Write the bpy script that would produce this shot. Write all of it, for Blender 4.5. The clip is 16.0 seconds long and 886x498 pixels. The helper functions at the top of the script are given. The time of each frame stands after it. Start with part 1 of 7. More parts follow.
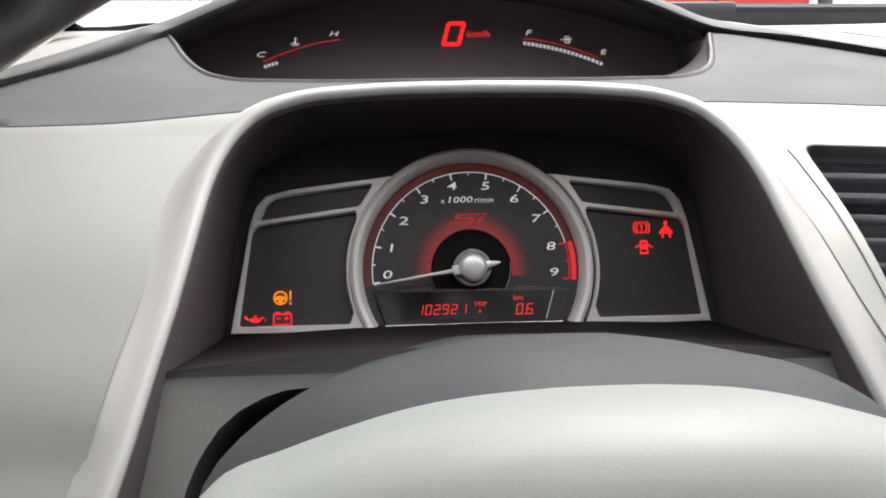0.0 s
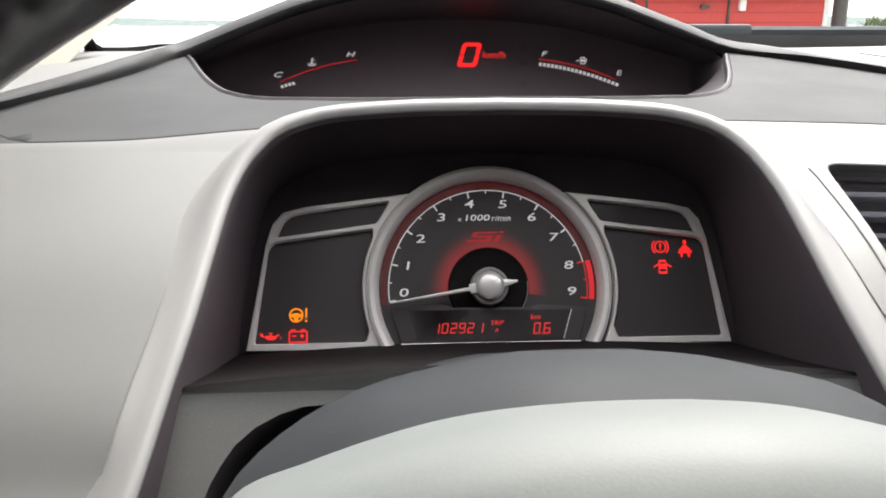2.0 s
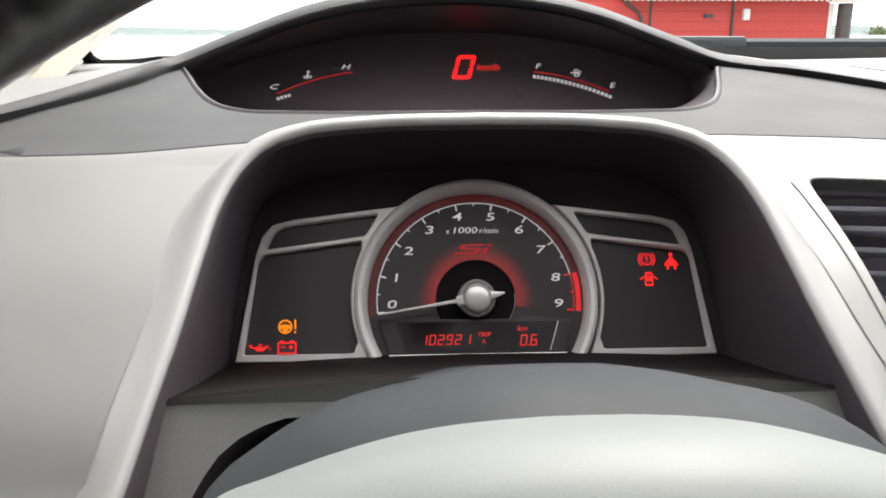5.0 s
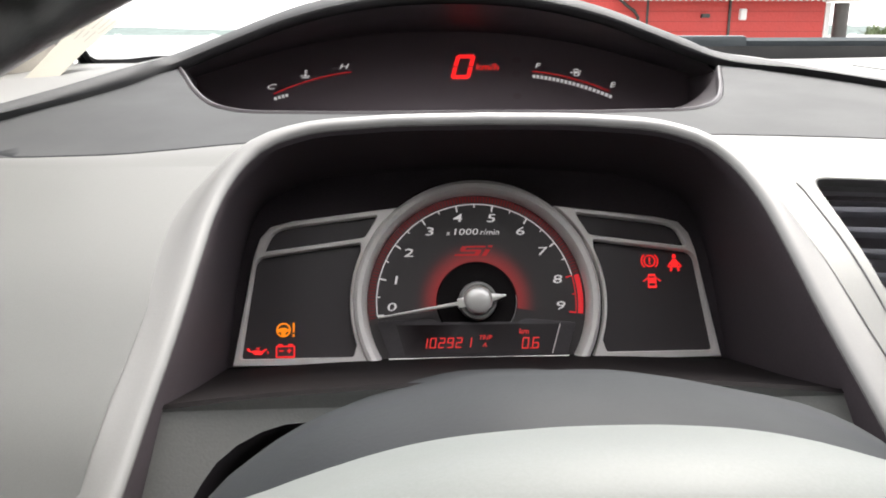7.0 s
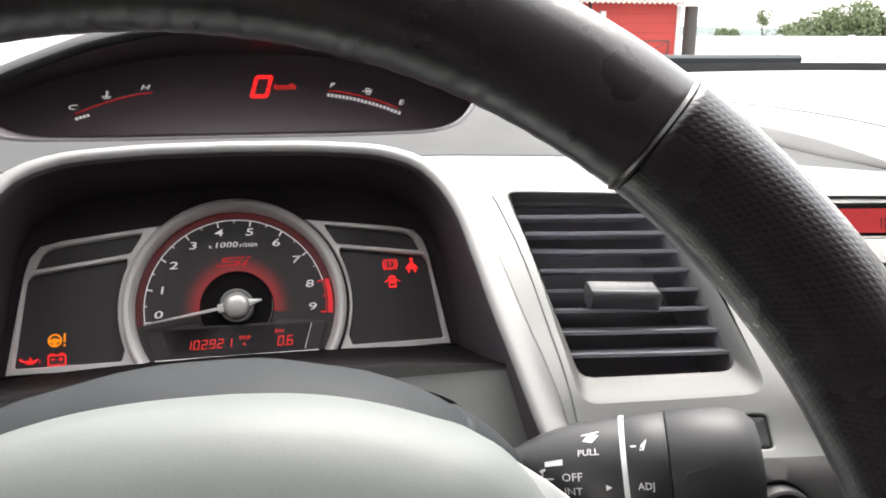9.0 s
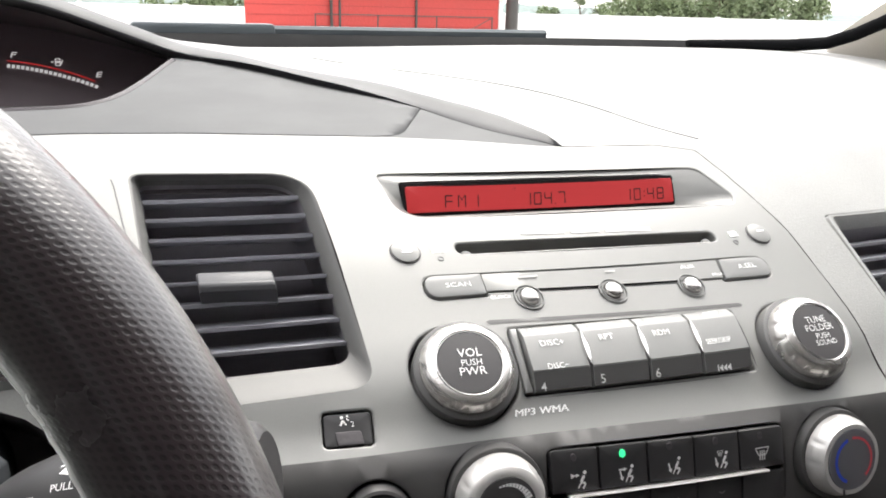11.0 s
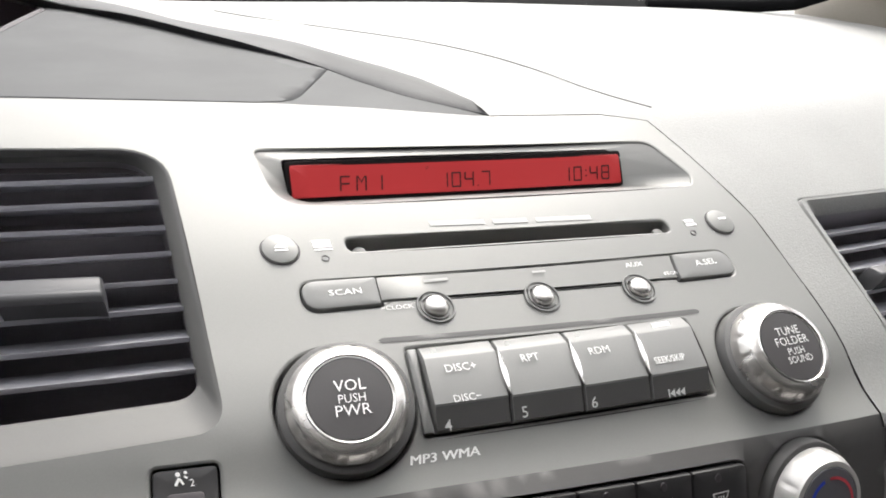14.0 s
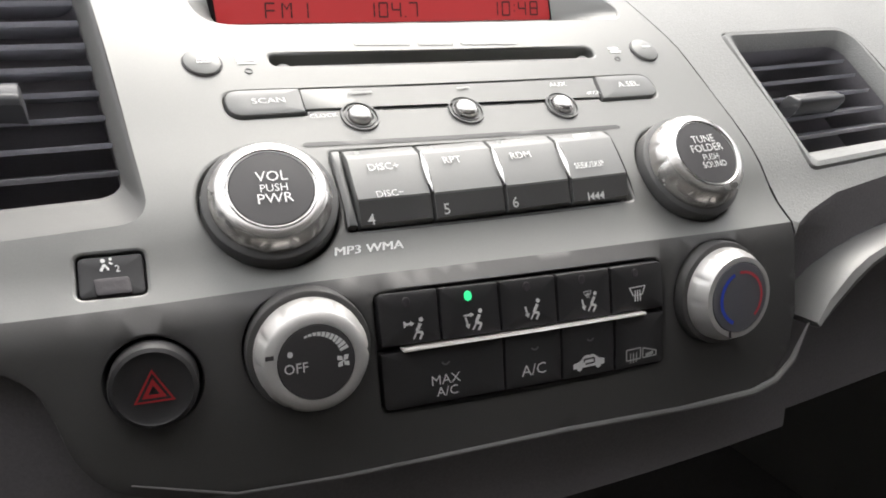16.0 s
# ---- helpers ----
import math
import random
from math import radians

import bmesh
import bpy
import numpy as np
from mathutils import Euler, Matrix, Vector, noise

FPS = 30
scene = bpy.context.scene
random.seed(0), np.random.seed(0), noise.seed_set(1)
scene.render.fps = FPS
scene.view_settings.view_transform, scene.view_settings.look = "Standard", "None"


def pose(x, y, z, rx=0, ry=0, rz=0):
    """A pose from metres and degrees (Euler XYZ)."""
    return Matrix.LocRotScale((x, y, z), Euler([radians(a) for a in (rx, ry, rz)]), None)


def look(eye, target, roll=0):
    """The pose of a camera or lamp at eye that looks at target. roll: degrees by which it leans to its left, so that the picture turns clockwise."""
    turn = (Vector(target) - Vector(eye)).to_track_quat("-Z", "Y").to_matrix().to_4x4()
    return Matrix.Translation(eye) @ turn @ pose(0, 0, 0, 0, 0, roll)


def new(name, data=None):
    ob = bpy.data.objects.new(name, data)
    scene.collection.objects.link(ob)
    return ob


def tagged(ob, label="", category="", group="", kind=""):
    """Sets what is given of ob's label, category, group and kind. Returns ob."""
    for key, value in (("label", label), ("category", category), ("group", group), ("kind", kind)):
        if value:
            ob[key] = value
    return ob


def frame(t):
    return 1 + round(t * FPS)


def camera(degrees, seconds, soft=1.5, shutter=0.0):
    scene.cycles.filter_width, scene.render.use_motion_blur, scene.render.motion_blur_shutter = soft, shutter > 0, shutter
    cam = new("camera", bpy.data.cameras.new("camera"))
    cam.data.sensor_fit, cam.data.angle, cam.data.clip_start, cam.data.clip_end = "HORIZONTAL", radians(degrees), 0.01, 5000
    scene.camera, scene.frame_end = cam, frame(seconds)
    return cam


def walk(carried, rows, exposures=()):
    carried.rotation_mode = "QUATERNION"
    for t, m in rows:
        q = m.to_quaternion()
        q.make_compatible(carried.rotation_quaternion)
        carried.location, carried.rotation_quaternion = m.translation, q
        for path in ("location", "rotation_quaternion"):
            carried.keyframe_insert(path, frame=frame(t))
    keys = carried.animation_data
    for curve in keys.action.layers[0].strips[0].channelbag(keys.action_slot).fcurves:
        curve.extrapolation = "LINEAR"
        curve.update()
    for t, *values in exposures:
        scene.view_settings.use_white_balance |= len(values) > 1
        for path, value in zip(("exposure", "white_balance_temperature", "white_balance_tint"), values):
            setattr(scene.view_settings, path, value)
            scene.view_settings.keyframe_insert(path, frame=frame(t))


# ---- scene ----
from mathutils.geometry import delaunay_2d_cdt

cam = camera(58.3, 16.0, soft=1.8)
PATH = [
    (0, (0.0430, -0.0070, 1.1333), (0.1757, 1.9025, 0.5535), -0.11),
    (0.5, (0.0418, -0.0073, 1.1331), (0.1674, 1.9028, 0.5536), -0.11),
    (1, (0.0409, -0.0091, 1.1344), (0.1567, 1.9029, 0.5592), -0.20),
    (1.5, (0.0401, -0.0095, 1.1337), (0.1542, 1.9059, 0.5698), 0.06),
    (2, (0.0401, -0.0050, 1.1297), (0.1444, 1.9223, 0.6058), -0.02),
    (2.5, (0.0399, 0.0010, 1.1275), (0.1204, 1.9384, 0.6375), -0.25),
    (3, (0.0397, 0.0013, 1.1294), (0.1303, 1.9364, 0.6325), -0.04),
    (3.5, (0.0403, -0.0056, 1.1302), (0.1123, 1.9328, 0.6427), -0.70),
    (4, (0.0421, -0.0087, 1.1326), (0.1323, 1.9287, 0.6447), -0.17),
    (4.2, (0.0448, -0.0139, 1.1348), (0.1416, 1.9213, 0.6393), 0.11),
    (6.5, (0.0513, 0.0016, 1.1289), (0.1391, 1.9344, 0.6222), -0.37),
    (7, (0.0480, -0.0030, 1.1326), (0.1489, 1.9300, 0.6291), -0.06),
    (7.5, (0.0458, -0.0095, 1.1345), (0.1712, 1.9191, 0.6198), 0.20),
    (8, (0.0475, -0.0158, 1.1367), (0.1904, 1.9112, 0.6207), 0.46),
    (8.5, (0.0707, -0.0441, 1.1485), (0.2799, 1.8818, 0.6514), 0.40),
    (9, (0.1218, -0.0792, 1.1556), (0.5194, 1.8147, 0.6507), 0.11),
    (9.5, (0.1590, -0.0925, 1.1555), (0.6924, 1.7671, 0.6484), 0.50),
    (10, (0.1860, -0.0972, 1.1525), (0.8332, 1.7248, 0.6412), 0.96),
    (10.2, (0.1989, -0.0971, 1.1541), (0.8820, 1.7103, 0.6375), 0.92),
    (12.3, (0.2888, -0.0287, 1.1482), (1.1135, 1.6882, 0.5382), 2.13),
    (12.5, (0.2904, -0.0255, 1.1478), (1.1138, 1.6932, 0.5409), 2.06),
    (13, (0.3008, -0.0083, 1.1419), (1.1352, 1.7009, 0.5234), 2.12),
    (13.5, (0.3059, -0.0059, 1.1412), (1.1439, 1.6992, 0.5165), 2.03),
    (14, (0.3133, -0.0109, 1.1407), (1.1628, 1.6847, 0.5058), 1.92),
    (14.5, (0.3148, -0.0152, 1.1371), (1.1687, 1.6771, 0.4992), 1.79),
    (15, (0.3186, -0.0305, 1.1193), (1.1857, 1.6416, 0.4469), 1.52),
    (15.5, (0.3186, -0.0408, 1.1009), (1.2296, 1.5742, 0.3513), 1.23),
    (16, (0.3173, -0.0426, 1.0910), (1.2265, 1.5625, 0.3183), 1.54),
]
EXPOSURES = [(0.0, 1.30), (8.2, 1.30), (9.2, 1.50), (10.3, 1.55), (12.4, 1.22), (16.0, 1.20)]
walk(cam, [(t, look(eye, target, roll)) for t, eye, target, roll in PATH], EXPOSURES)

# ---- world and light ----
world = bpy.data.worlds.new("world")
scene.world = world
world.use_nodes = True
wn = world.node_tree
sky = wn.nodes.new("ShaderNodeTexSky")
sky.sky_type, sky.sun_disc = "NISHITA", False
sky.sun_elevation, sky.sun_rotation = radians(57), radians(32)
sky.air_density, sky.dust_density, sky.ozone_density = 1.0, 3.5, 1.0
wash = wn.nodes.new("ShaderNodeMixRGB")
wash.inputs[0].default_value = 0.72
wash.inputs[2].default_value = (9.35, 9.2, 9.0, 1)
wn.links.new(sky.outputs[0], wash.inputs[1])
wn.links.new(wash.outputs[0], wn.nodes["Background"].inputs[0])
wn.nodes["Background"].inputs[1].default_value = 0.15
sun_data = bpy.data.lights.new("sun", "SUN")
sun_data.energy, sun_data.angle, sun_data.color = 1.2, radians(40), (1.0, 0.97, 0.92)
sun = new("sun", sun_data)
sun.matrix_world = look((0, 0, 30), (-7, -11.2, 10))


# ---- materials ----
def mat(name, colour, rough=0.5, metal=0.0, bump=0.0, size=0.002, vary=0.12, patch=0.06, spec=0.5, coat=0.0):
    """Base colour with fine grain and broad patches of wear, and a fine relief of the given size in metres."""
    m = bpy.data.materials.new(name)
    m.use_nodes = True
    nt = m.node_tree
    b = nt.nodes["Principled BSDF"]
    b.inputs["Metallic"].default_value = metal
    b.inputs["Specular IOR Level"].default_value = spec
    b.inputs["Coat Weight"].default_value = coat
    b.inputs["Coat Roughness"].default_value = 0.28
    tc = nt.nodes.new("ShaderNodeTexCoord")
    fine = nt.nodes.new("ShaderNodeTexNoise")
    fine.inputs["Scale"].default_value = 1.0 / size
    fine.inputs["Detail"].default_value = 3
    broad = nt.nodes.new("ShaderNodeTexNoise")
    broad.inputs["Scale"].default_value = 1.0 / patch
    broad.inputs["Detail"].default_value = 5
    for n in (fine, broad):
        nt.links.new(tc.outputs["Object"], n.inputs["Vector"])
    mix = nt.nodes.new("ShaderNodeMath")
    mix.operation = "ADD"
    nt.links.new(fine.outputs[0], mix.inputs[0])
    nt.links.new(broad.outputs[0], mix.inputs[1])
    ramp = nt.nodes.new("ShaderNodeMapRange")
    ramp.inputs["From Min"].default_value, ramp.inputs["From Max"].default_value = 0.6, 1.4
    ramp.inputs["To Min"].default_value, ramp.inputs["To Max"].default_value = 1 - vary, 1 + vary
    nt.links.new(mix.outputs[0], ramp.inputs["Value"])
    col = nt.nodes.new("ShaderNodeVectorMath")
    col.operation = "SCALE"
    col.inputs[0].default_value = colour
    nt.links.new(ramp.outputs[0], col.inputs["Scale"])
    nt.links.new(col.outputs[0], b.inputs["Base Color"])
    rr = nt.nodes.new("ShaderNodeMapRange")
    rr.inputs["From Min"].default_value, rr.inputs["From Max"].default_value = 0.35, 0.65
    rr.inputs["To Min"].default_value, rr.inputs["To Max"].default_value = max(0.02, rough - 0.035), min(1, rough + 0.035)
    nt.links.new(broad.outputs[0], rr.inputs["Value"])
    nt.links.new(rr.outputs[0], b.inputs["Roughness"])
    if bump:
        bp = nt.nodes.new("ShaderNodeBump")
        bp.inputs["Strength"].default_value = bump
        bp.inputs["Distance"].default_value = size * 0.4
        nt.links.new(fine.outputs[0], bp.inputs["Height"])
        nt.links.new(bp.outputs[0], b.inputs["Normal"])
    return m


LAMP = 0.42


def glow(name, colour, strength, base=(0.02, 0.02, 0.02)):
    m = bpy.data.materials.new(name)
    m.use_nodes = True
    b = m.node_tree.nodes["Principled BSDF"]
    b.inputs["Base Color"].default_value = (*base, 1)
    b.inputs["Roughness"].default_value = 0.4
    b.inputs["Emission Color"].default_value = (*colour, 1)
    b.inputs["Emission Strength"].default_value = strength * LAMP
    return m


def dots(m, pitch):
    """Staggered rows of small punched holes, laid along the leather's own run."""
    nt = m.node_tree
    b = nt.nodes["Principled BSDF"]
    tc = nt.nodes.new("ShaderNodeTexCoord")
    sep = nt.nodes.new("ShaderNodeSeparateXYZ")
    com = nt.nodes.new("ShaderNodeCombineXYZ")
    skew = nt.nodes.new("ShaderNodeMath")
    skew.operation = "MULTIPLY_ADD"
    skew.inputs[1].default_value = 0.5
    nt.links.new(tc.outputs["UV"], sep.inputs[0])
    nt.links.new(sep.outputs["Y"], skew.inputs[0])
    nt.links.new(sep.outputs["X"], skew.inputs[2])
    nt.links.new(skew.outputs[0], com.inputs["X"])
    nt.links.new(sep.outputs["Y"], com.inputs["Y"])
    vo = nt.nodes.new("ShaderNodeTexVoronoi")
    vo.voronoi_dimensions = "2D"
    vo.inputs["Scale"].default_value = 1.0 / pitch
    vo.inputs["Randomness"].default_value = 0.06
    nt.links.new(com.outputs[0], vo.inputs["Vector"])
    mr = nt.nodes.new("ShaderNodeMapRange")
    mr.interpolation_type = "SMOOTHSTEP"
    mr.inputs["From Min"].default_value, mr.inputs["From Max"].default_value = 0.16, 0.42
    nt.links.new(vo.outputs["Distance"], mr.inputs["Value"])
    bp = nt.nodes.new("ShaderNodeBump")
    bp.inputs["Strength"].default_value = 0.22
    bp.inputs["Distance"].default_value = 0.0004
    nt.links.new(mr.outputs[0], bp.inputs["Height"])
    nt.links.new(bp.outputs[0], b.inputs["Normal"])
    hole = nt.nodes.new("ShaderNodeMapRange")
    hole.inputs["To Min"].default_value, hole.inputs["To Max"].default_value = 0.5, 1.0
    nt.links.new(mr.outputs[0], hole.inputs["Value"])
    was = b.inputs["Base Color"].links[0].from_socket
    sc = nt.nodes.new("ShaderNodeVectorMath")
    sc.operation = "SCALE"
    nt.links.new(was, sc.inputs[0])
    nt.links.new(hole.outputs[0], sc.inputs["Scale"])
    nt.links.new(sc.outputs[0], b.inputs["Base Color"])
    return m


M_FASCIA = mat("silver_grey_plastic", (0.232, 0.231, 0.224), 0.50, 0.35, 0.10, 0.0006, 0.05, 0.09, 0.4)
# darker grey given to the face below the crease
M_LOWFACE = mat("darker_lower_face_grey", (0.090, 0.087, 0.086), 0.50, 0.15, 0.10, 0.0006, 0.06, 0.09, 0.4)
M_HOOD = mat("silver_grey_trim", (0.310, 0.305, 0.297), 0.46, 0.30, 0.08, 0.0006, 0.05, 0.09)
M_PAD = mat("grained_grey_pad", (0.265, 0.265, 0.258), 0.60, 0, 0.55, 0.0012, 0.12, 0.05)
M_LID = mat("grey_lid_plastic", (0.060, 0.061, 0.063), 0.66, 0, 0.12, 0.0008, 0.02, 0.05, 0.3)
# darker than the pad behind it, so the slope's shade sits in the colour
M_VISOR = mat("shaded_grained_visor", (0.062, 0.062, 0.064), 0.62, 0, 0.4, 0.0012, 0.08, 0.05, 0.35)
M_COLPANEL = mat("grey_column_panel_plastic", (0.175, 0.176, 0.168), 0.6, 0, 0.3, 0.0012, 0.08, 0.05, 0.35)
M_CHARCOAL = mat("grained_charcoal_plastic", (0.13, 0.13, 0.13), 0.60, 0, 0.6, 0.0016, 0.16, 0.05)
# black raised a little to take in veiling glare
M_BLACK = mat("matt_black_plastic", (0.055, 0.049, 0.053), 0.60, 0, 0.15, 0.0015, 0.15, 0.04)
M_BEZEL = mat("grey_vent_bezel_plastic", (0.125, 0.124, 0.120), 0.50, 0.2, 0.10, 0.0006, 0.05, 0.09, 0.4)
# black duct coloured mid grey in place of glare and stray light
M_DUCT = mat("glare_lifted_duct_plastic", (0.22, 0.21, 0.225), 0.6, 0, 0.1, 0.0015, 0.1, 0.04)
M_TAB = mat("dark_grey_slider_plastic", (0.050, 0.050, 0.053), 0.42, 0, 0.06, 0.0006, 0.08, 0.03)
M_CAVITY = mat("dark_grained_plastic", (0.072, 0.060, 0.067), 0.62, 0, 0.3, 0.0012, 0.15, 0.05, 0.2)
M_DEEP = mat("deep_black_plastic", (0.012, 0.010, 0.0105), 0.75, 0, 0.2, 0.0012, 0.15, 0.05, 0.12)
# black slats coloured grey, likewise lifted for glare
M_SLAT = mat("glare_lifted_vent_plastic", (0.26, 0.26, 0.285), 0.42, 0, 0.15, 0.0012, 0.12, 0.03)
M_GLOSS = mat("smoked_display_lens", (0.050, 0.043, 0.046), 0.50, 0, 0, 0.002, 0.02, 0.8)
M_LCDBACK = mat("dark_lcd_back", (0.026, 0.021, 0.023), 0.5, 0, 0, 0.002, 0.03, 0.3)
M_LIP = mat("dark_display_lip", (0.062, 0.053, 0.058), 0.45, 0, 0.1, 0.001, 0.06, 0.05)
M_FAINT = mat("faint_grey_print", (0.33, 0.32, 0.285), 0.8, 0, 0, 0.001, 0.05, 0.03)
M_DIAL = mat("black_dial_face", (0.044, 0.038, 0.039), 0.5, 0, 0, 0.001, 0.08, 0.03)
# black plastic lightened in colour to offset the shade it stands in
M_LOWER = mat("lifted_lower_plastic", (0.16, 0.15, 0.158), 0.6, 0, 0.4, 0.0014, 0.15, 0.05)
M_STRIP = mat("grey_trim_strip", (0.26, 0.255, 0.25), 0.45, 0.2, 0.05, 0.0006, 0.06, 0.05)
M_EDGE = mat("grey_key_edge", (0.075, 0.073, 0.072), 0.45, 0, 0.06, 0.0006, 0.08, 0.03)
M_RINGS = mat("satin_silver_trim", (0.88, 0.84, 0.815), 0.36, 0.20, 0.05, 0.0006, 0.06, 0.02)
M_METAL = mat("brushed_metal_knob", (0.64, 0.62, 0.60), 0.27, 0.90, 0.03, 0.0006, 0.04, 0.06)
M_SATIN = mat("satin_silver_paint", (0.80, 0.78, 0.755), 0.36, 0.50, 0.03, 0.0006, 0.05, 0.04)
M_KNOBRING = mat("satin_grey_knob_ring", (0.60, 0.585, 0.57), 0.36, 0.50, 0.03, 0.0006, 0.05, 0.04)
M_CHROME = mat("bright_chrome", (0.80, 0.79, 0.77), 0.16, 1.0, 0, 0.001, 0.03, 0.06)
# lighter than the other caps: sky reflection put into the base colour
M_TCAP = mat("sky_lightened_temperature_cap", (0.125, 0.122, 0.135), 0.40, 0, 0.05, 0.0006, 0.06, 0.02)
M_BOSS = mat("grey_knob_boss", (0.125, 0.124, 0.122), 0.5, 0.1, 0.06, 0.0006, 0.06, 0.03)
M_CAP = mat("dark_knob_cap", (0.052, 0.049, 0.050), 0.45, 0, 0.05, 0.0006, 0.08, 0.02)
M_KEY = mat("dark_grey_key", (0.030, 0.029, 0.030), 0.45, 0, 0.08, 0.0006, 0.1, 0.02)
M_RKEY = mat("grey_radio_key", (0.19, 0.19, 0.186), 0.45, 0.1, 0.06, 0.0006, 0.06, 0.03)
M_PRINT = mat("white_print", (0.82, 0.82, 0.81), 0.6, 0, 0, 0.001, 0.05, 0.01)
M_PRINT_DIM = mat("pale_grey_print", (0.42, 0.42, 0.41), 0.6, 0, 0, 0.001, 0.05, 0.01)
M_RED_PRINT = mat("dark_red_print", (0.36, 0.02, 0.025), 0.5, 0, 0, 0.001, 0.1, 0.01)
M_RED_MARK = mat("red_print", (0.62, 0.07, 0.09), 0.5, 0, 0, 0.001, 0.1, 0.01)
M_BLUE_MARK = mat("blue_print", (0.03, 0.07, 0.50), 0.5, 0, 0, 0.001, 0.1, 0.01)
M_PAPER = mat("cream_paper", (0.42, 0.40, 0.34), 0.8, 0, 0.1, 0.001, 0.05, 0.03)
M_LEATHER = mat("black_smooth_leather", (0.034, 0.027, 0.030), 0.30, 0, 0.15, 0.0014, 0.15, 0.02, 0.6, 0.5)
M_PERF = dots(mat("black_perforated_leather", (0.021, 0.016, 0.018), 0.25, 0, 0, 0.0014, 0.15, 0.02, 0.6, 0.5), 0.0018)
for m in (M_LEATHER, M_PERF):
    m.node_tree.nodes["Principled BSDF"].inputs["Sheen Weight"].default_value = 0.08
    m.node_tree.nodes["Principled BSDF"].inputs["Sheen Roughness"].default_value = 0.4
M_HUB = mat("grey_airbag_cover", (0.180, 0.193, 0.186), 0.50, 0, 0.10, 0.0008, 0.08, 0.06)
M_COLUMN = mat("dark_grey_column_plastic", (0.022, 0.025, 0.028), 0.60, 0, 0.12, 0.0012, 0.08, 0.05, 0.25)
M_SPOKE = mat("satin_silver_spoke", (0.84, 0.84, 0.83), 0.35, 0.12, 0, 0.001, 0.05, 0.02)
M_HEADLINER = mat("grey_headliner", (0.50, 0.475, 0.44), 0.9, 0, 0.3, 0.002, 0.06, 0.1)
M_PILLAR = mat("beige_pillar_cloth", (0.50, 0.46, 0.40), 0.85, 0, 0.3, 0.002, 0.06, 0.1)
M_DOOR = mat("grey_door_trim", (0.14, 0.135, 0.13), 0.65, 0, 0.3, 0.0015, 0.1, 0.1)
M_CARPET = mat("dark_carpet", (0.06, 0.058, 0.056), 0.95, 0, 0.5, 0.003, 0.2, 0.1)
M_LENS = mat("smoked_upper_lens", (0.15, 0.120, 0.130), 0.32, 0, 0, 0.002, 0.02, 0.8)
M_UNLIT = mat("unlit_lamp_window", (0.135, 0.103, 0.108), 0.35, 0, 0, 0.002, 0.05, 0.3)
M_RUBBER = mat("black_rubber", (0.004, 0.004, 0.0045), 0.9, 0, 0.1, 0.002, 0.1, 0.05, 0.08)
M_WIPER = mat("grey_painted_wiper", (0.085, 0.098, 0.105), 0.4, 0.2, 0, 0.002, 0.08, 0.05)
M_ICON_RED = glow("lit_red", (1.0, 0.02, 0.02), 1.1)
M_SEGMENT = glow("lit_red_segment", (1.0, 0.035, 0.03), 0.72)
M_ICON_AMBER = glow("lit_amber", (1.0, 0.26, 0.0), 1.1)
M_DIM_RED = glow("dim_lit_red", (0.8, 0.03, 0.04), 0.20, (0.08, 0.008, 0.008))
M_BADGE = glow("dim_red_emblem", (0.9, 0.02, 0.03), 0.30, (0.16, 0.01, 0.01))
M_ARC_RED = glow("lit_red_arc", (1.0, 0.03, 0.04), 0.55, (0.2, 0.01, 0.01))
M_WHITE_LIT = glow("lit_white", (0.80, 0.76, 0.76), 0.52, (0.4, 0.4, 0.4))
M_LCD = glow("red_backlit_lcd", (0.85, 0.03, 0.035), 0.16, (0.36, 0.03, 0.032))
M_LCD_INK = mat("dark_lcd_segment", (0.05, 0.006, 0.006), 0.5, 0, 0, 0.001, 0.05, 0.01)
M_GREEN = glow("lit_green", (0.05, 1.0, 0.35), 1.2)
M_GLASS = bpy.data.materials.new("clear_glass")
M_GLASS.use_nodes = True
_g = M_GLASS.node_tree.nodes["Principled BSDF"]
_g.inputs["Roughness"].default_value = 0.0
_g.inputs["Transmission Weight"].default_value = 1.0
_g.inputs["IOR"].default_value = 1.0003

# radial red glow round the tachometer hub
M_HALO = bpy.data.materials.new("red_dial_halo")
M_HALO.use_nodes = True


def halo_nodes(m, centre, r0, r1):
    nt = m.node_tree
    b = nt.nodes["Principled BSDF"]
    b.inputs["Base Color"].default_value = (0.044, 0.038, 0.039, 1)
    b.inputs["Emission Color"].default_value = (1.0, 0.02, 0.02, 1)
    tc = nt.nodes.new("ShaderNodeTexCoord")
    d = nt.nodes.new("ShaderNodeVectorMath")
    d.operation = "DISTANCE"
    d.inputs[1].default_value = centre
    nt.links.new(tc.outputs["Object"], d.inputs[0])
    mr = nt.nodes.new("ShaderNodeMapRange")
    mr.interpolation_type = "SMOOTHSTEP"
    mr.inputs["From Min"].default_value, mr.inputs["From Max"].default_value = r0, r1
    mr.inputs["To Min"].default_value, mr.inputs["To Max"].default_value = 0.60 * LAMP ** 0.5, 0.0
    nt.links.new(d.outputs["Value"], mr.inputs["Value"])
    fade = nt.nodes.new("ShaderNodeMath")
    fade.operation = "POWER"
    fade.inputs[1].default_value = 2.6
    nt.links.new(mr.outputs[0], fade.inputs[0])
    nt.links.new(fade.outputs[0], b.inputs["Emission Strength"])


# ---- builders ----
def thing(name, label, category, at=(0, 0, 0), group="", kind=""):
    ob = new(name)
    ob.location = at
    ob.empty_display_size = 0.02
    return tagged(ob, label, category, group, kind)


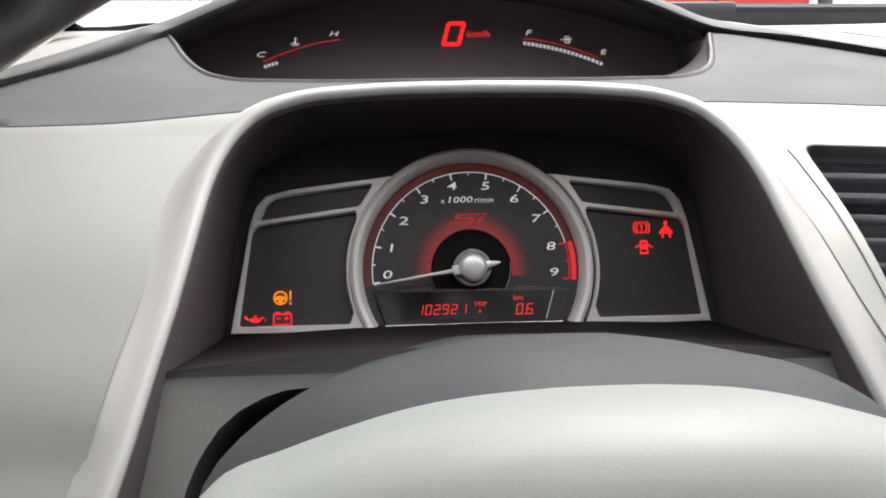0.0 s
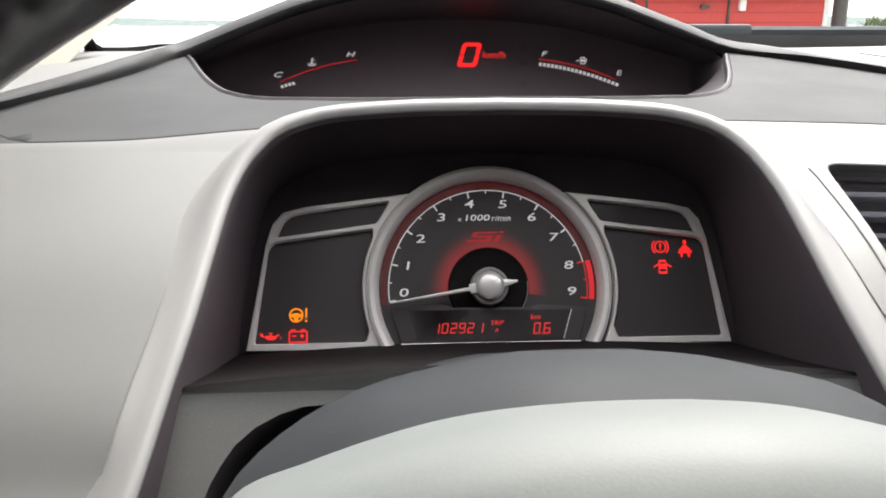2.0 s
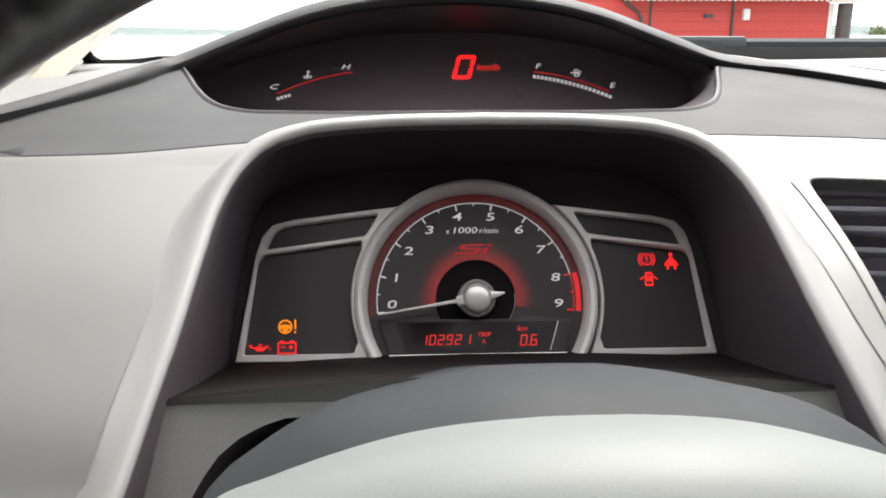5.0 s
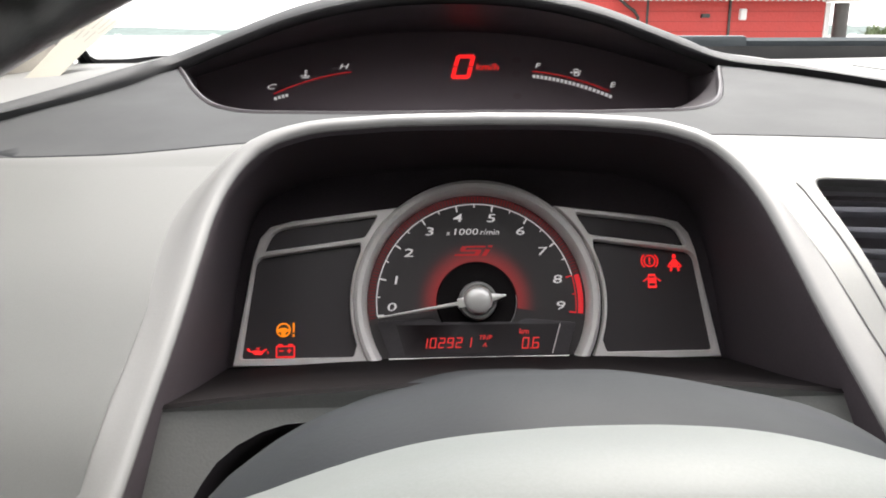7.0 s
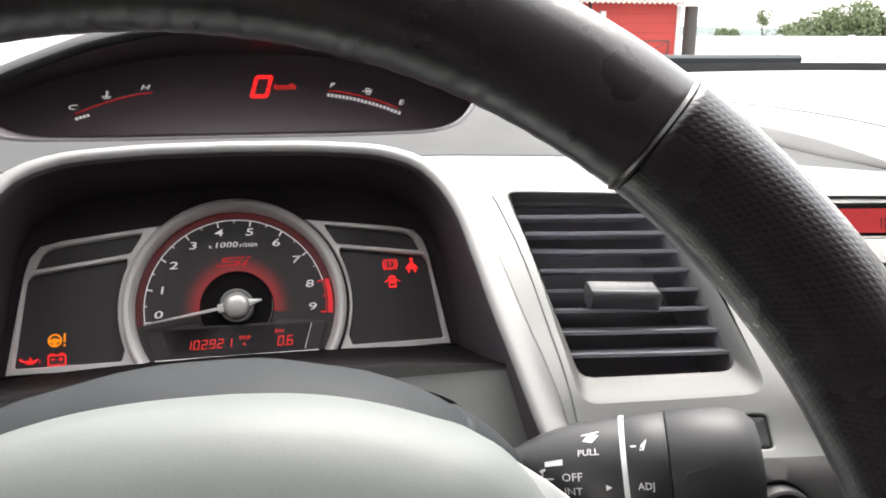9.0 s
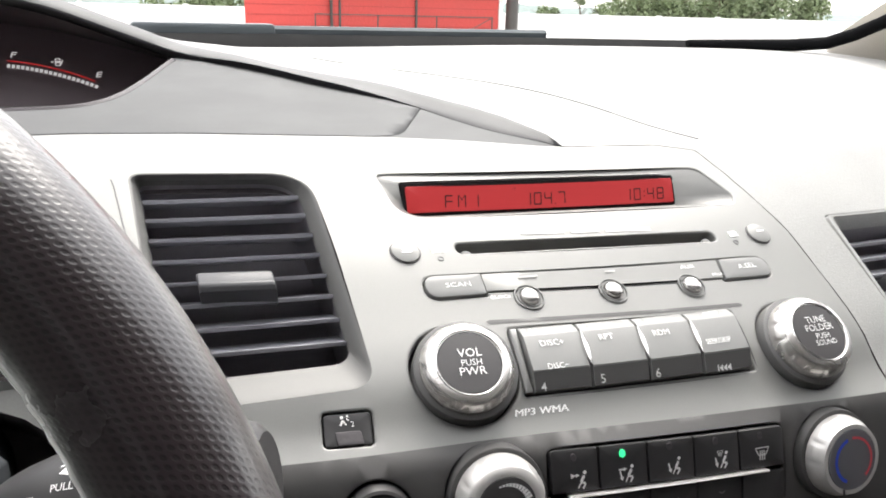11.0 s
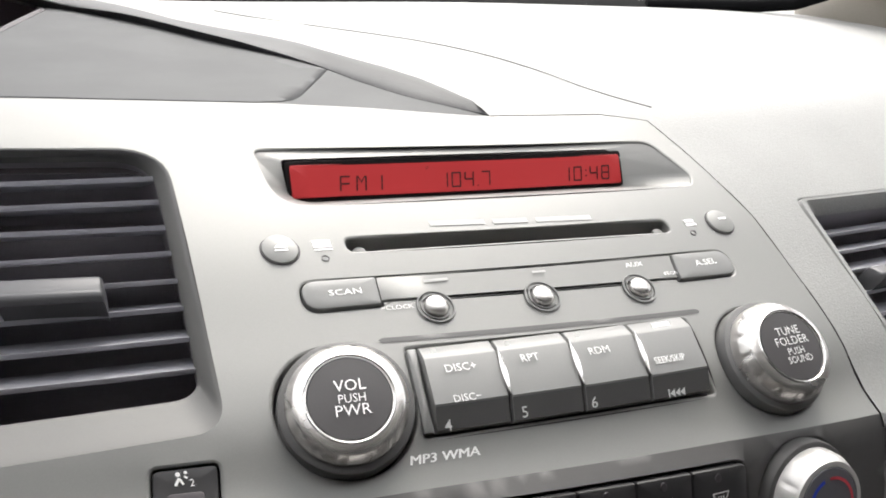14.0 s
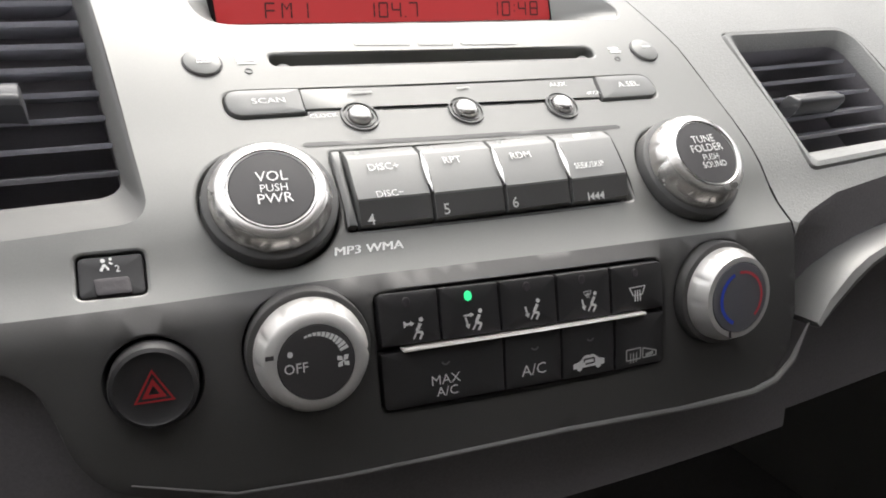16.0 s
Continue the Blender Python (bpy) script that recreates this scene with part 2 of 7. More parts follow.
def put(name, verts, faces, material, parent=None, label="", smooth=True, sharp=38):
    """One mesh from world places, as a part of its parent."""
    me = bpy.data.meshes.new(name)
    me.from_pydata([tuple(float(c) for c in v) for v in verts], [], [tuple(f) for f in faces])
    me.materials.append(material)
    bm = bmesh.new()
    bm.from_mesh(me)
    bmesh.ops.remove_doubles(bm, verts=bm.verts, dist=1e-6)
    bmesh.ops.recalc_face_normals(bm, faces=bm.faces)
    for f in bm.faces:
        f.smooth = smooth
    for e in bm.edges:
        if len(e.link_faces) == 2 and e.calc_face_angle(0) > radians(sharp):
            e.smooth = False
    bm.to_mesh(me)
    bm.free()
    ob = new(name, me)
    if parent is not None:
        ob.parent = parent
        if parent.data is None:
            ob.matrix_parent_inverse = Matrix.Translation(-parent.location)
    if label:
        ob["label"] = label
    return ob


def area(poly):
    return sum(a[0] * b[1] - b[0] * a[1] for a, b in zip(poly, poly[1:] + poly[:1])) / 2


def ccw(poly):
    poly = [tuple(p) for p in poly]
    return poly if area(poly) > 0 else poly[::-1]


def inset(poly, d):
    """The polygon with every side moved inwards by d."""
    poly = ccw(poly)
    out = []
    for i, p in enumerate(poly):
        a, b = poly[i - 1], poly[(i + 1) % len(poly)]
        e1 = Vector((p[0] - a[0], p[1] - a[1])).normalized()
        e2 = Vector((b[0] - p[0], b[1] - p[1])).normalized()
        n1, n2 = Vector((-e1.y, e1.x)), Vector((-e2.y, e2.x))
        m = n1 + n2
        k = max(m.dot(n1), 0.5)
        out.append((p[0] + d * m.x / k, p[1] + d * m.y / k))
    return out


def rpoly(pts, r, n=5):
    """A polygon with rounded corners; r is one radius or one for each corner."""
    pts = ccw(pts) if not isinstance(r, (list, tuple)) else [tuple(p) for p in pts]
    out = []
    for i, p in enumerate(pts):
        rr = r[i] if isinstance(r, (list, tuple)) else r
        p = Vector(p)
        a, b = Vector(pts[i - 1]), Vector(pts[(i + 1) % len(pts)])
        da, db = a - p, b - p
        s = min(rr, da.length * 0.49, db.length * 0.49)
        pa, pb = p + da.normalized() * s, p + db.normalized() * s
        for k in range(n + 1):
            t = k / n
            q = pa * (1 - t) ** 2 + p * 2 * t * (1 - t) + pb * t * t
            out.append((q.x, q.y))
    return out


def box2(x0, y0, x1, y1):
    return [(x0, y0), (x1, y0), (x1, y1), (x0, y1)]


def disc(cx, cy, rx, ry=None, n=32):
    ry = ry or rx
    return [(cx + rx * math.cos(2 * math.pi * k / n), cy + ry * math.sin(2 * math.pi * k / n)) for k in range(n)]


def dense(poly, step):
    out = []
    for a, b in zip(poly, poly[1:] + poly[:1]):
        n = max(1, math.ceil(math.hypot(b[0] - a[0], b[1] - a[1]) / step))
        out += [(a[0] + (b[0] - a[0]) * k / n, a[1] + (b[1] - a[1]) * k / n) for k in range(n)]
    return out


def inside(p, poly):
    x, y = p
    hit = False
    for (x1, y1), (x2, y2) in zip(poly, poly[1:] + poly[:1]):
        if (y1 > y) != (y2 > y) and x < (x2 - x1) * (y - y1) / (y2 - y1) + x1:
            hit = not hit
    return hit


def fill(M, outline, holes=(), step=0.006, h=0.0):
    """Verts and triangles of a sheet with holes, laid onto a surface."""
    loops = [dense(ccw(outline), step)] + [dense(ccw(q), step) for q in holes]
    pts, edges = [], []
    for q in loops:
        n0 = len(pts)
        pts += q
        edges += [(n0 + k, n0 + (k + 1) % len(q)) for k in range(len(q))]
    xs, ys = [p[0] for p in loops[0]], [p[1] for p in loops[0]]
    grid = []
    y, odd = min(ys) + step, 0
    while y < max(ys):
        x = min(xs) + step * (0.5 if odd else 1)
        while x < max(xs):
            if inside((x, y), loops[0]) and not any(inside((x, y), q) for q in loops[1:]):
                grid.append((x, y))
            x += step
        y += step
        odd = 1 - odd
    rim = np.array(pts)
    for g in grid:
        if ((rim - g) ** 2).sum(1).min() > (0.45 * step) ** 2:
            pts.append(g)
    co, _, fa, _, _, _ = delaunay_2d_cdt([Vector(p) for p in pts], edges, [], 0, 1e-7)
    keep = []
    for f in fa:
        c = (sum(co[i][0] for i in f) / 3, sum(co[i][1] for i in f) / 3)
        if inside(c, loops[0]) and not any(inside(c, q) for q in loops[1:]):
            keep.append(tuple(f))
    return [M(v[0], v[1], h) for v in co], keep


def merge(*pieces):
    verts, faces = [], []
    for v, f in pieces:
        n = len(verts)
        verts += list(v)
        faces += [tuple(n + i for i in q) for q in f]
    return verts, faces


def strip(loops, closed=True):
    """Faces between equal loops of places."""
    n = len(loops[0])
    verts = [p for q in loops for p in q]
    faces = []
    for k in range(len(loops) - 1):
        for i in range(n if closed else n - 1):
            j = (i + 1) % n
            faces.append((k * n + i, k * n + j, (k + 1) * n + j, (k + 1) * n + i))
    return verts, faces


def rim(M, poly, steps):
    """A strip round a polygon: steps of (inset, height)."""
    return strip([[M(x, y, h) for x, y in inset(poly, d)] for d, h in steps])


def pad(M, poly, h0, h1, bev=0.0006, crown=0.0, step=None):
    """A raised key or plate with rounded edge."""
    poly = ccw(poly)
    steps = [(0, h0), (0, h1 - bev), (bev * 0.3, h1 - bev * 0.3), (bev, h1)]
    side = rim(M, poly, steps)
    top = inset(poly, bev)
    if step:
        cap = fill(M, top, (), step, h1)
    else:
        cx, cy = sum(p[0] for p in top) / len(top), sum(p[1] for p in top) / len(top)
        mid = [(cx + (x - cx) * 0.5, cy + (y - cy) * 0.5) for x, y in top]
        v, f = strip([[M(x, y, h1) for x, y in top], [M(x, y, h1 + crown * 0.75) for x, y in mid]])
        n = len(top)
        v.append(M(cx, cy, h1 + crown))
        f += [(n + i, n + (i + 1) % n, 2 * n) for i in range(n)]
        cap = (v, f)
    return merge(side, cap)


def lathe(M, cx, cy, profile, n=48, dents=0, dent=0.0):
    """A body of revolution standing on a surface: profile of (radius, height), flutes where asked."""
    loops = []
    for r, h, *flute in profile:
        q = []
        for k in range(n):
            a = 2 * math.pi * k / n
            rr = r - (dent * max(0, math.cos(a * dents)) ** 6 if flute and dents else 0)
            q.append(M(cx + rr * math.cos(a), cy + rr * math.sin(a), h))
        loops.append(q)
    v, f = strip(loops)
    v.append(M(cx, cy, profile[-1][1]))
    f += [((len(loops) - 1) * n + i, (len(loops) - 1) * n + (i + 1) % n, len(v) - 1) for i in range(n)]
    return v, f


def tangent(M, cx, cy):
    """A flat frame that touches a curved surface at one place, for knobs."""
    o, e = np.array(M(cx, cy, 0)), 0.001
    u = np.array(M(cx + e, cy, 0)) - np.array(M(cx - e, cy, 0))
    u /= np.linalg.norm(u)
    v = np.array(M(cx, cy + e, 0)) - np.array(M(cx, cy - e, 0))
    v -= u * (u @ v)
    v /= np.linalg.norm(v)
    n = np.cross(u, v)
    return lambda x, y, h=0.0: o + (x - cx) * u + (y - cy) * v + h * n


def tube(path, radius, n=10, closed=False):
    path = [Vector(p) for p in path]
    loops = []
    for i, p in enumerate(path):
        a = path[i - 1] if i or closed else p
        b = path[(i + 1) % len(path)] if i < len(path) - 1 or closed else p
        t = (b - a).normalized()
        u = t.cross(Vector((0.13, 0.21, 0.97))).normalized()
        w = t.cross(u)
        r = radius[i] if isinstance(radius, (list, tuple)) else radius
        loops.append([p + r * (math.cos(2 * math.pi * k / n) * u + math.sin(2 * math.pi * k / n) * w) for k in range(n)])
    if closed:
        loops.append(loops[0])
    v, f = strip(loops)
    if not closed:
        f += [tuple(range(n)), tuple(range(len(v) - n, len(v)))]
    return v, f


def box(x0, y0, z0, x1, y1, z1):
    v = [(x, y, z) for z in (z0, z1) for y in (y0, y1) for x in (x0, x1)]
    return v, [(0, 1, 3, 2), (4, 5, 7, 6), (0, 1, 5, 4), (2, 3, 7, 6), (0, 2, 6, 4), (1, 3, 7, 5)]


def letters(M, text, x, y, size, h=0.0003, shear=0.0, wide=1.0, bold=0.0, turn=0.0, align="CENTER"):
    """Printed letters laid onto a surface, in the built-in font."""
    cu = bpy.data.curves.new("lettering", "FONT")
    cu.body, cu.align_x, cu.align_y, cu.size, cu.offset, cu.resolution_u = text, align, "CENTER", 1.0, 0.0 if set(text) & set("MW") else min(bold, 0.006), 2
    ob = bpy.data.objects.new("lettering", cu)
    me = bpy.data.meshes.new_from_object(ob)
    c, s = math.cos(turn), math.sin(turn)
    verts = []
    for v in me.vertices:
        a, b = (v.co.x * wide + v.co.y * shear) * size, v.co.y * size
        verts.append(M(x + a * c - b * s, y + a * s + b * c, h))
    faces = [tuple(p.vertices) for p in me.polygons]
    bpy.data.meshes.remove(me)
    bpy.data.objects.remove(ob)
    bpy.data.curves.remove(cu)
    return verts, faces


SEGMENTS = {"0": "abcdef", "1": "bc", "2": "abged", "3": "abgcd", "4": "fgbc", "5": "afgcd", "6": "afgedc", "7": "abc", "8": "abcdefg", "9": "abcdfg",
            "F": "aefg", "A": "abcefg", "M": "efbcm", "I": "bc", " ": ""}


def digits(M, text, x, y, w, hgt, gap, h=0.0003, shear=0.12, thick=0.14):
    """Seven-segment figures; x, y is the lower left corner."""
    out = []
    t = hgt * thick
    for ch in text:
        if ch in ".:":
            for yy in ([0.0] if ch == "." else [hgt * 0.28, hgt * 0.66]):
                out.append(([M(x + a * t + shear * (yy + b * t), y + yy + b * t, h) for a, b in ((0, 0), (1, 0), (1, 1), (0, 1))], [(0, 1, 2, 3)]))
            x += gap * 1.2
            continue
        m = hgt / 2
        e = t * 0.12
        bars = {"a": box2(e + t * .3, hgt - t, w - e - t * .3, hgt), "d": box2(e + t * .3, 0, w - e - t * .3, t), "g": box2(e + t * .4, m - t / 2, w - e - t * .4, m + t / 2),
                "b": box2(w - t, m + e, w, hgt - e - t * .25), "c": box2(w - t, e + t * .25, w, m - e), "f": box2(0, m + e, t, hgt - e - t * .25), "e": box2(0, e + t * .25, t, m - e),
                "m": [(t, hgt - t), (w / 2, m), (w - t, hgt - t), (w - t, hgt), (w / 2, m + t * 1.4), (t, hgt)]}
        for s in SEGMENTS.get(ch, ""):
            out.append(([M(x + px + shear * py, y + py, h) for px, py in bars[s]], [tuple(range(len(bars[s])))]))
        x += w + gap
    return merge(*out)


def shapes(M, polys, x, y, size, h=0.0003, turn=0.0):
    """Flat printed shapes from polygons in a unit square."""
    c, s = math.cos(turn), math.sin(turn)
    out = []
    for q in polys:
        v = [M(x + size * (a * c - b * s), y + size * (a * s + b * c), h) for a, b in q]
        out.append((v, [tuple(range(len(q)))]))
    return merge(*out)


def bar2(x0, y0, x1, y1, w):
    """A line of width w as a polygon."""
    dx, dy = x1 - x0, y1 - y0
    k = w / 2 / math.hypot(dx, dy)
    return [(x0 - dy * k, y0 + dx * k), (x0 + dy * k, y0 - dx * k), (x1 + dy * k, y1 - dx * k), (x1 - dy * k, y1 + dx * k)]


def ringpolys(cx, cy, r0, r1, a0=0, a1=360, n=20):
    out = []
    for k in range(n):
        a, b = radians(a0 + (a1 - a0) * k / n), radians(a0 + (a1 - a0) * (k + 1) / n)
        out.append([(cx + r0 * math.cos(a), cy + r0 * math.sin(a)), (cx + r1 * math.cos(a), cy + r1 * math.sin(a)), (cx + r1 * math.cos(b), cy + r1 * math.sin(b)), (cx + r0 * math.cos(b), cy + r0 * math.sin(b))])
    return out


# ---- surfaces of the dashboard ----
PROF_Y = [0.180, 0.183, 0.1865, 0.1905, 0.1940, 0.1972, 0.2004, 0.210, 0.2225, 0.262, 0.290, 0.350, 0.366, 0.385, 0.42, 0.50]
PROF_Z = [0.84, 0.88, 0.915, 0.936, 0.950, 0.9585, 0.9605, 0.9675, 0.982, 1.0115, 1.0305, 1.061, 1.0685, 1.0745, 1.0795, 1.085]


def hermite(xs, ys, q):
    xs, ys = np.array(xs, float), np.array(ys, float)
    m = np.gradient(ys, xs)
    i = np.clip(np.searchsorted(xs, q) - 1, 0, len(xs) - 2)
    d = xs[i + 1] - xs[i]
    t = (q - xs[i]) / d
    return ys[i] * (2 * t**3 - 3 * t**2 + 1) + m[i] * d * (t**3 - 2 * t**2 + t) + ys[i + 1] * (-2 * t**3 + 3 * t**2) + m[i + 1] * d * (t**3 - t**2)


ARC = np.r_[0, np.cumsum(np.hypot(np.diff(PROF_Y), np.diff(PROF_Z)))]
TAB_S = np.linspace(0, ARC[-1], 1500)
TAB_Y, TAB_Z = hermite(ARC, PROF_Y, TAB_S), hermite(ARC, PROF_Z, TAB_S)


def bend(x):
    d = min(max(x, 0.24), 0.69) - 0.5
    return -0.11 * d + 0.29 * d * d


def dash0(x, s):
    return np.array([x, np.interp(s, TAB_S, TAB_Y) + bend(x), np.interp(s, TAB_S, TAB_Z)])


def dash(x, s, h=0.0):
    """The face of the dashboard: x across the car, s up along its curve, h out of it."""
    p = dash0(x, s)
    if h == 0.0:
        return p
    e = 0.002
    n = np.cross(dash0(x + e, s) - dash0(x - e, s), dash0(x, s + e) - dash0(x, s - e))
    return p + h * n / np.linalg.norm(n)


def plane_map(origin, up):
    o, v = np.array(origin, float), np.array(up, float)
    v /= np.linalg.norm(v)
    u = np.array([1.0, 0, 0])
    n = np.cross(u, v)
    return lambda x, y, h=0.0: o + x * u + y * v + h * n


CX = 0.0925
gauge = plane_map((CX, 0.421, 0.9555), (0, math.sin(radians(25)), math.cos(radians(25))))
upper = plane_map((CX, 0.7835, 1.0915), (0, math.sin(radians(30)), math.cos(radians(30))))
SLOPE = math.atan(1.28)
archp = plane_map((CX, 0.261, 0.971), (0, math.sin(SLOPE), math.cos(SLOPE)))


def ease(t):
    t = min(max(t, 0.0), 1.0)
    return t * t * (3 - 2 * t)


def shelf(x, y, h=0.0):
    dip = 0.0045 * ease((-x - 0.02) / 0.10) * ease((0.53 - y) / 0.09)
    return np.array([x, y - 0.139 * h, 1.081 + 0.14 * (y - 0.45) - dip + 0.99 * h])

# ---- dashboard ----
dashboard = thing("dashboard", "silver-grey two-tier plastic car dashboard with grained upper pad", "dashboard", (0.3, 0.4, 1.0))

# arch of the instrument hood, half of its inner edge from the foot to the crown
HALF = [(0.157, -0.055), (0.1525, -0.028), (0.148, 0.0), (0.1435, 0.035), (0.1385, 0.072), (0.1345, 0.110), (0.1305, 0.140), (0.1235, 0.162), (0.1125, 0.178), (0.0955, 0.1872), (0.063, 0.1925), (0.0, 0.1950)]
hx, hy = [p[0] for p in HALF], [p[1] for p in HALF]
hk = np.r_[0, np.cumsum(np.hypot(np.diff(hx), np.diff(hy)))]
hq = np.linspace(0, hk[-1], 40)
half = list(zip(hermite(hk, hx, hq), hermite(hk, hy, hq)))
arch = half + [(-x, y) for x, y in half[-2::-1]]


def arch_normals():
    out = []
    for i, p in enumerate(arch):
        a, b = arch[max(i - 1, 0)], arch[min(i + 1, len(arch) - 1)]
        t = Vector((b[0] - a[0], b[1] - a[1])).normalized()
        out.append((t.y, -t.x))
    return out


an = arch_normals()


def arch_loop(d, h):
    return [archp(x + d * n[0], y + d * n[1], h) for (x, y), n in zip(arch, an)]


def foot_loop(extra, drop):
    """Where the hood meets the dashboard: on the face at the sides, on the shelf behind the crown."""
    out = []
    for (x, y), n in zip(arch, an):
        px = CX + x + (0.014 + extra * (0.35 if x > 0 else 1.0)) * n[0]
        side = dash(px, min(0.139 + 1.06 * y, 0.34), -drop)
        back = np.array([px, 0.452 + extra, 1.0813 - drop])
        w = min(max((y - 0.150) / 0.04, 0), 1)
        w = w * w * (3 - 2 * w)
        out.append(side * (1 - w) + back * w)
    return out


hood_loops = [arch_loop(0.0010, -0.0012), arch_loop(0.0018, 0.0006), arch_loop(0.0035, 0.0017)]
span = (arch_loop(0.0050, 0.0020), arch_loop(0.0150, 0.0012), foot_loop(-0.001, 0.0), foot_loop(0.016, 0.0012))
for t in np.linspace(0, 1, 9):
    k = ((1 - t) ** 3, 3 * t * (1 - t) ** 2, 3 * t * t * (1 - t), t ** 3)
    hood_loops.append([k[0] * a + k[1] * b + k[2] * c + k[3] * d for a, b, c, d in zip(*span)])
put("instrument_hood", *strip(hood_loops, closed=False), M_HOOD, dashboard, "satin silver-grey rounded arch")

# dark walls between the hood and the gauges
back = [(0.150, -0.085), (0.1475, -0.02), (0.1430, 0.03), (0.137, 0.070), (0.128, 0.094), (0.105, 0.107), (0.060, 0.114), (0.0, 0.117)]
bx, by = [p[0] for p in back], [p[1] for p in back]
bk = np.r_[0, np.cumsum(np.hypot(np.diff(bx), np.diff(by)))]
bq = np.linspace(0, bk[-1], 40)
backh = list(zip(hermite(bk, bx, bq), hermite(bk, by, bq)))
backl = backh + [(-x, y) for x, y in backh[-2::-1]]
far = [gauge(x, y, -0.006) for x, y in backl]
near = arch_loop(0.0012, -0.0006)
walls = strip([near, arch_loop(0.0004, -0.004), [0.8 * a + 0.2 * b for a, b in zip(near, far)], [0.35 * a + 0.65 * b for a, b in zip(near, far)], far], closed=False)
put("hood_lining", *walls, M_CAVITY, dashboard, "black grained lining")
put("gauge_backing", *fill(gauge, [(-0.155, -0.085), (0.155, -0.085), (0.155, 0.06), (0.12, 0.12), (-0.12, 0.12), (-0.155, 0.06)], (), 0.03, -0.0065), M_CAVITY, dashboard)

# floor of the gauge recess, its lip and the panel round the steering column
XL, XR = -0.056, 0.241
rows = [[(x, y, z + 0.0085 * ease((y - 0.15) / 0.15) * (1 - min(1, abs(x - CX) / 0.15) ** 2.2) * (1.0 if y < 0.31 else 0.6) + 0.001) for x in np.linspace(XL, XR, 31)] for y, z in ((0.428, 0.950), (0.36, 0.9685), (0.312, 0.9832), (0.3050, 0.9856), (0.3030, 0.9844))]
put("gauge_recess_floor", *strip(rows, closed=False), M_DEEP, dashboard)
put("panel_brow", *strip([rows[-1], [(x, 0.3036, 0.9843) for x in np.linspace(XL, XR, 31)]], closed=False), M_COLPANEL, dashboard)
kneemap = plane_map((CX, 0.3035, 0.9850), (0, 0.57, 0.82))
SLOT_HALF = [(0.138, -0.14), (0.137, -0.075), (0.1338, -0.046), (0.1305, -0.0365), (0.1265, -0.029), (0.1215, -0.0215), (0.1135, -0.0145), (0.104, -0.0095), (0.0945, -0.0065), (0.06, -0.0045), (0.0, -0.004)]
slot = [(-x, y) for x, y in SLOT_HALF] + SLOT_HALF[-2::-1]
kv = fill(kneemap, [(XL - CX - 0.004, 0.0)] + [(XL - CX - 0.02, -0.15)] + slot[:1] + slot[1:-1] + slot[-1:] + [(XR - CX + 0.02, -0.15), (XR - CX + 0.004, 0.0)], (), 0.008)
kr = strip([[kneemap(x, y, 0) for x, y in slot], [kneemap(x * 0.995, y - 0.001, -0.003) for x, y in slot], [kneemap(x * 0.99, y - 0.001, -0.05) for x, y in slot]], closed=False)
put("column_panel", *kv, M_COLPANEL, dashboard, "grey panel with a dark slot for the column")
put("slot_edge", *kr, M_BLACK, dashboard)
put("column_gap", *fill(kneemap, box2(-0.17, -0.16, 0.17, 0.0), (), 0.04, -0.052), M_BLACK, dashboard)

# face of the dashboard on both sides of the hood
foot_r = []
for x, y in half:
    foot_r.append((CX + x + 0.0165, min(0.139 + 1.06 * y, 0.338)))
foot_r = [(x - 0.010 * ease((s - 0.285) / 0.03), s) for x, s in foot_r if 0.112 < s < 0.331]
low_pts = [(0.266, 0.111), (0.290, 0.1108), (0.3020, 0.1080), (0.3105, 0.101), (0.3155, 0.088), (0.3190, 0.0735), (0.3280, 0.060), (0.345, 0.0525), (0.368, 0.0492), (0.400, 0.0480)]
lw = np.r_[0, np.cumsum([math.dist(a, b) for a, b in zip(low_pts, low_pts[1:])])]
low_curve = list(zip(hermite(lw, [p[0] for p in low_pts], np.linspace(0, lw[-1], 36)), hermite(lw, [p[1] for p in low_pts], np.linspace(0, lw[-1], 36))))
right_face = foot_r[::-1] + [*low_curve, (0.4313, 0.0478), (0.5084, 0.0468), (0.570, 0.0418), (0.606, 0.0393), (0.6171, 0.0397), (0.6320, 0.0440), (0.6395, 0.0560), (0.6412, 0.0765), (0.6405, 0.0950),
              (0.6412, 0.190), (0.6400, 0.235), (0.6365, 0.2600), (0.6325, 0.295), (0.6275, 0.321), (0.600, 0.3300), (0.535, 0.3325), (0.262, 0.3325)]
VENT = rpoly([(0.2650, 0.1540), (0.3568, 0.1605), (0.3578, 0.3100), (0.2630, 0.3115)], [0.009, 0.011, 0.024, 0.007], 7)
LCD = rpoly([(0.4010, 0.2662), (0.6180, 0.2622), (0.6228, 0.2705), (0.6150, 0.3015), (0.3985, 0.3075)], [0.016, 0.006, 0.004, 0.007, 0.004], 6)
SLOT = rpoly([(0.4225, 0.2358), (0.5850, 0.2318), (0.5850, 0.2394), (0.4225, 0.2434)], 0.0038, 6)
PILL = rpoly([(0.3968, 0.2057), (0.4288, 0.2062), (0.4290, 0.2085), (0.5712, 0.2042), (0.5715, 0.2024), (0.6070, 0.2017), (0.6070, 0.2170), (0.3968, 0.2211)], [0.0074, 0.0004, 0.0004, 0.0004, 0.0004, 0.0072, 0.0072, 0.0074], 8)
KEYBAY = rpoly([(0.4275, 0.1472), (0.5592, 0.1460), (0.5625, 0.1822), (0.4308, 0.1850)], 0.0015, 3)
HVAC = rpoly([(0.4270, 0.0712), (0.5592, 0.0676), (0.5590, 0.1160), (0.4278, 0.1198)], [0.003, 0.003, 0.006, 0.004], 5)
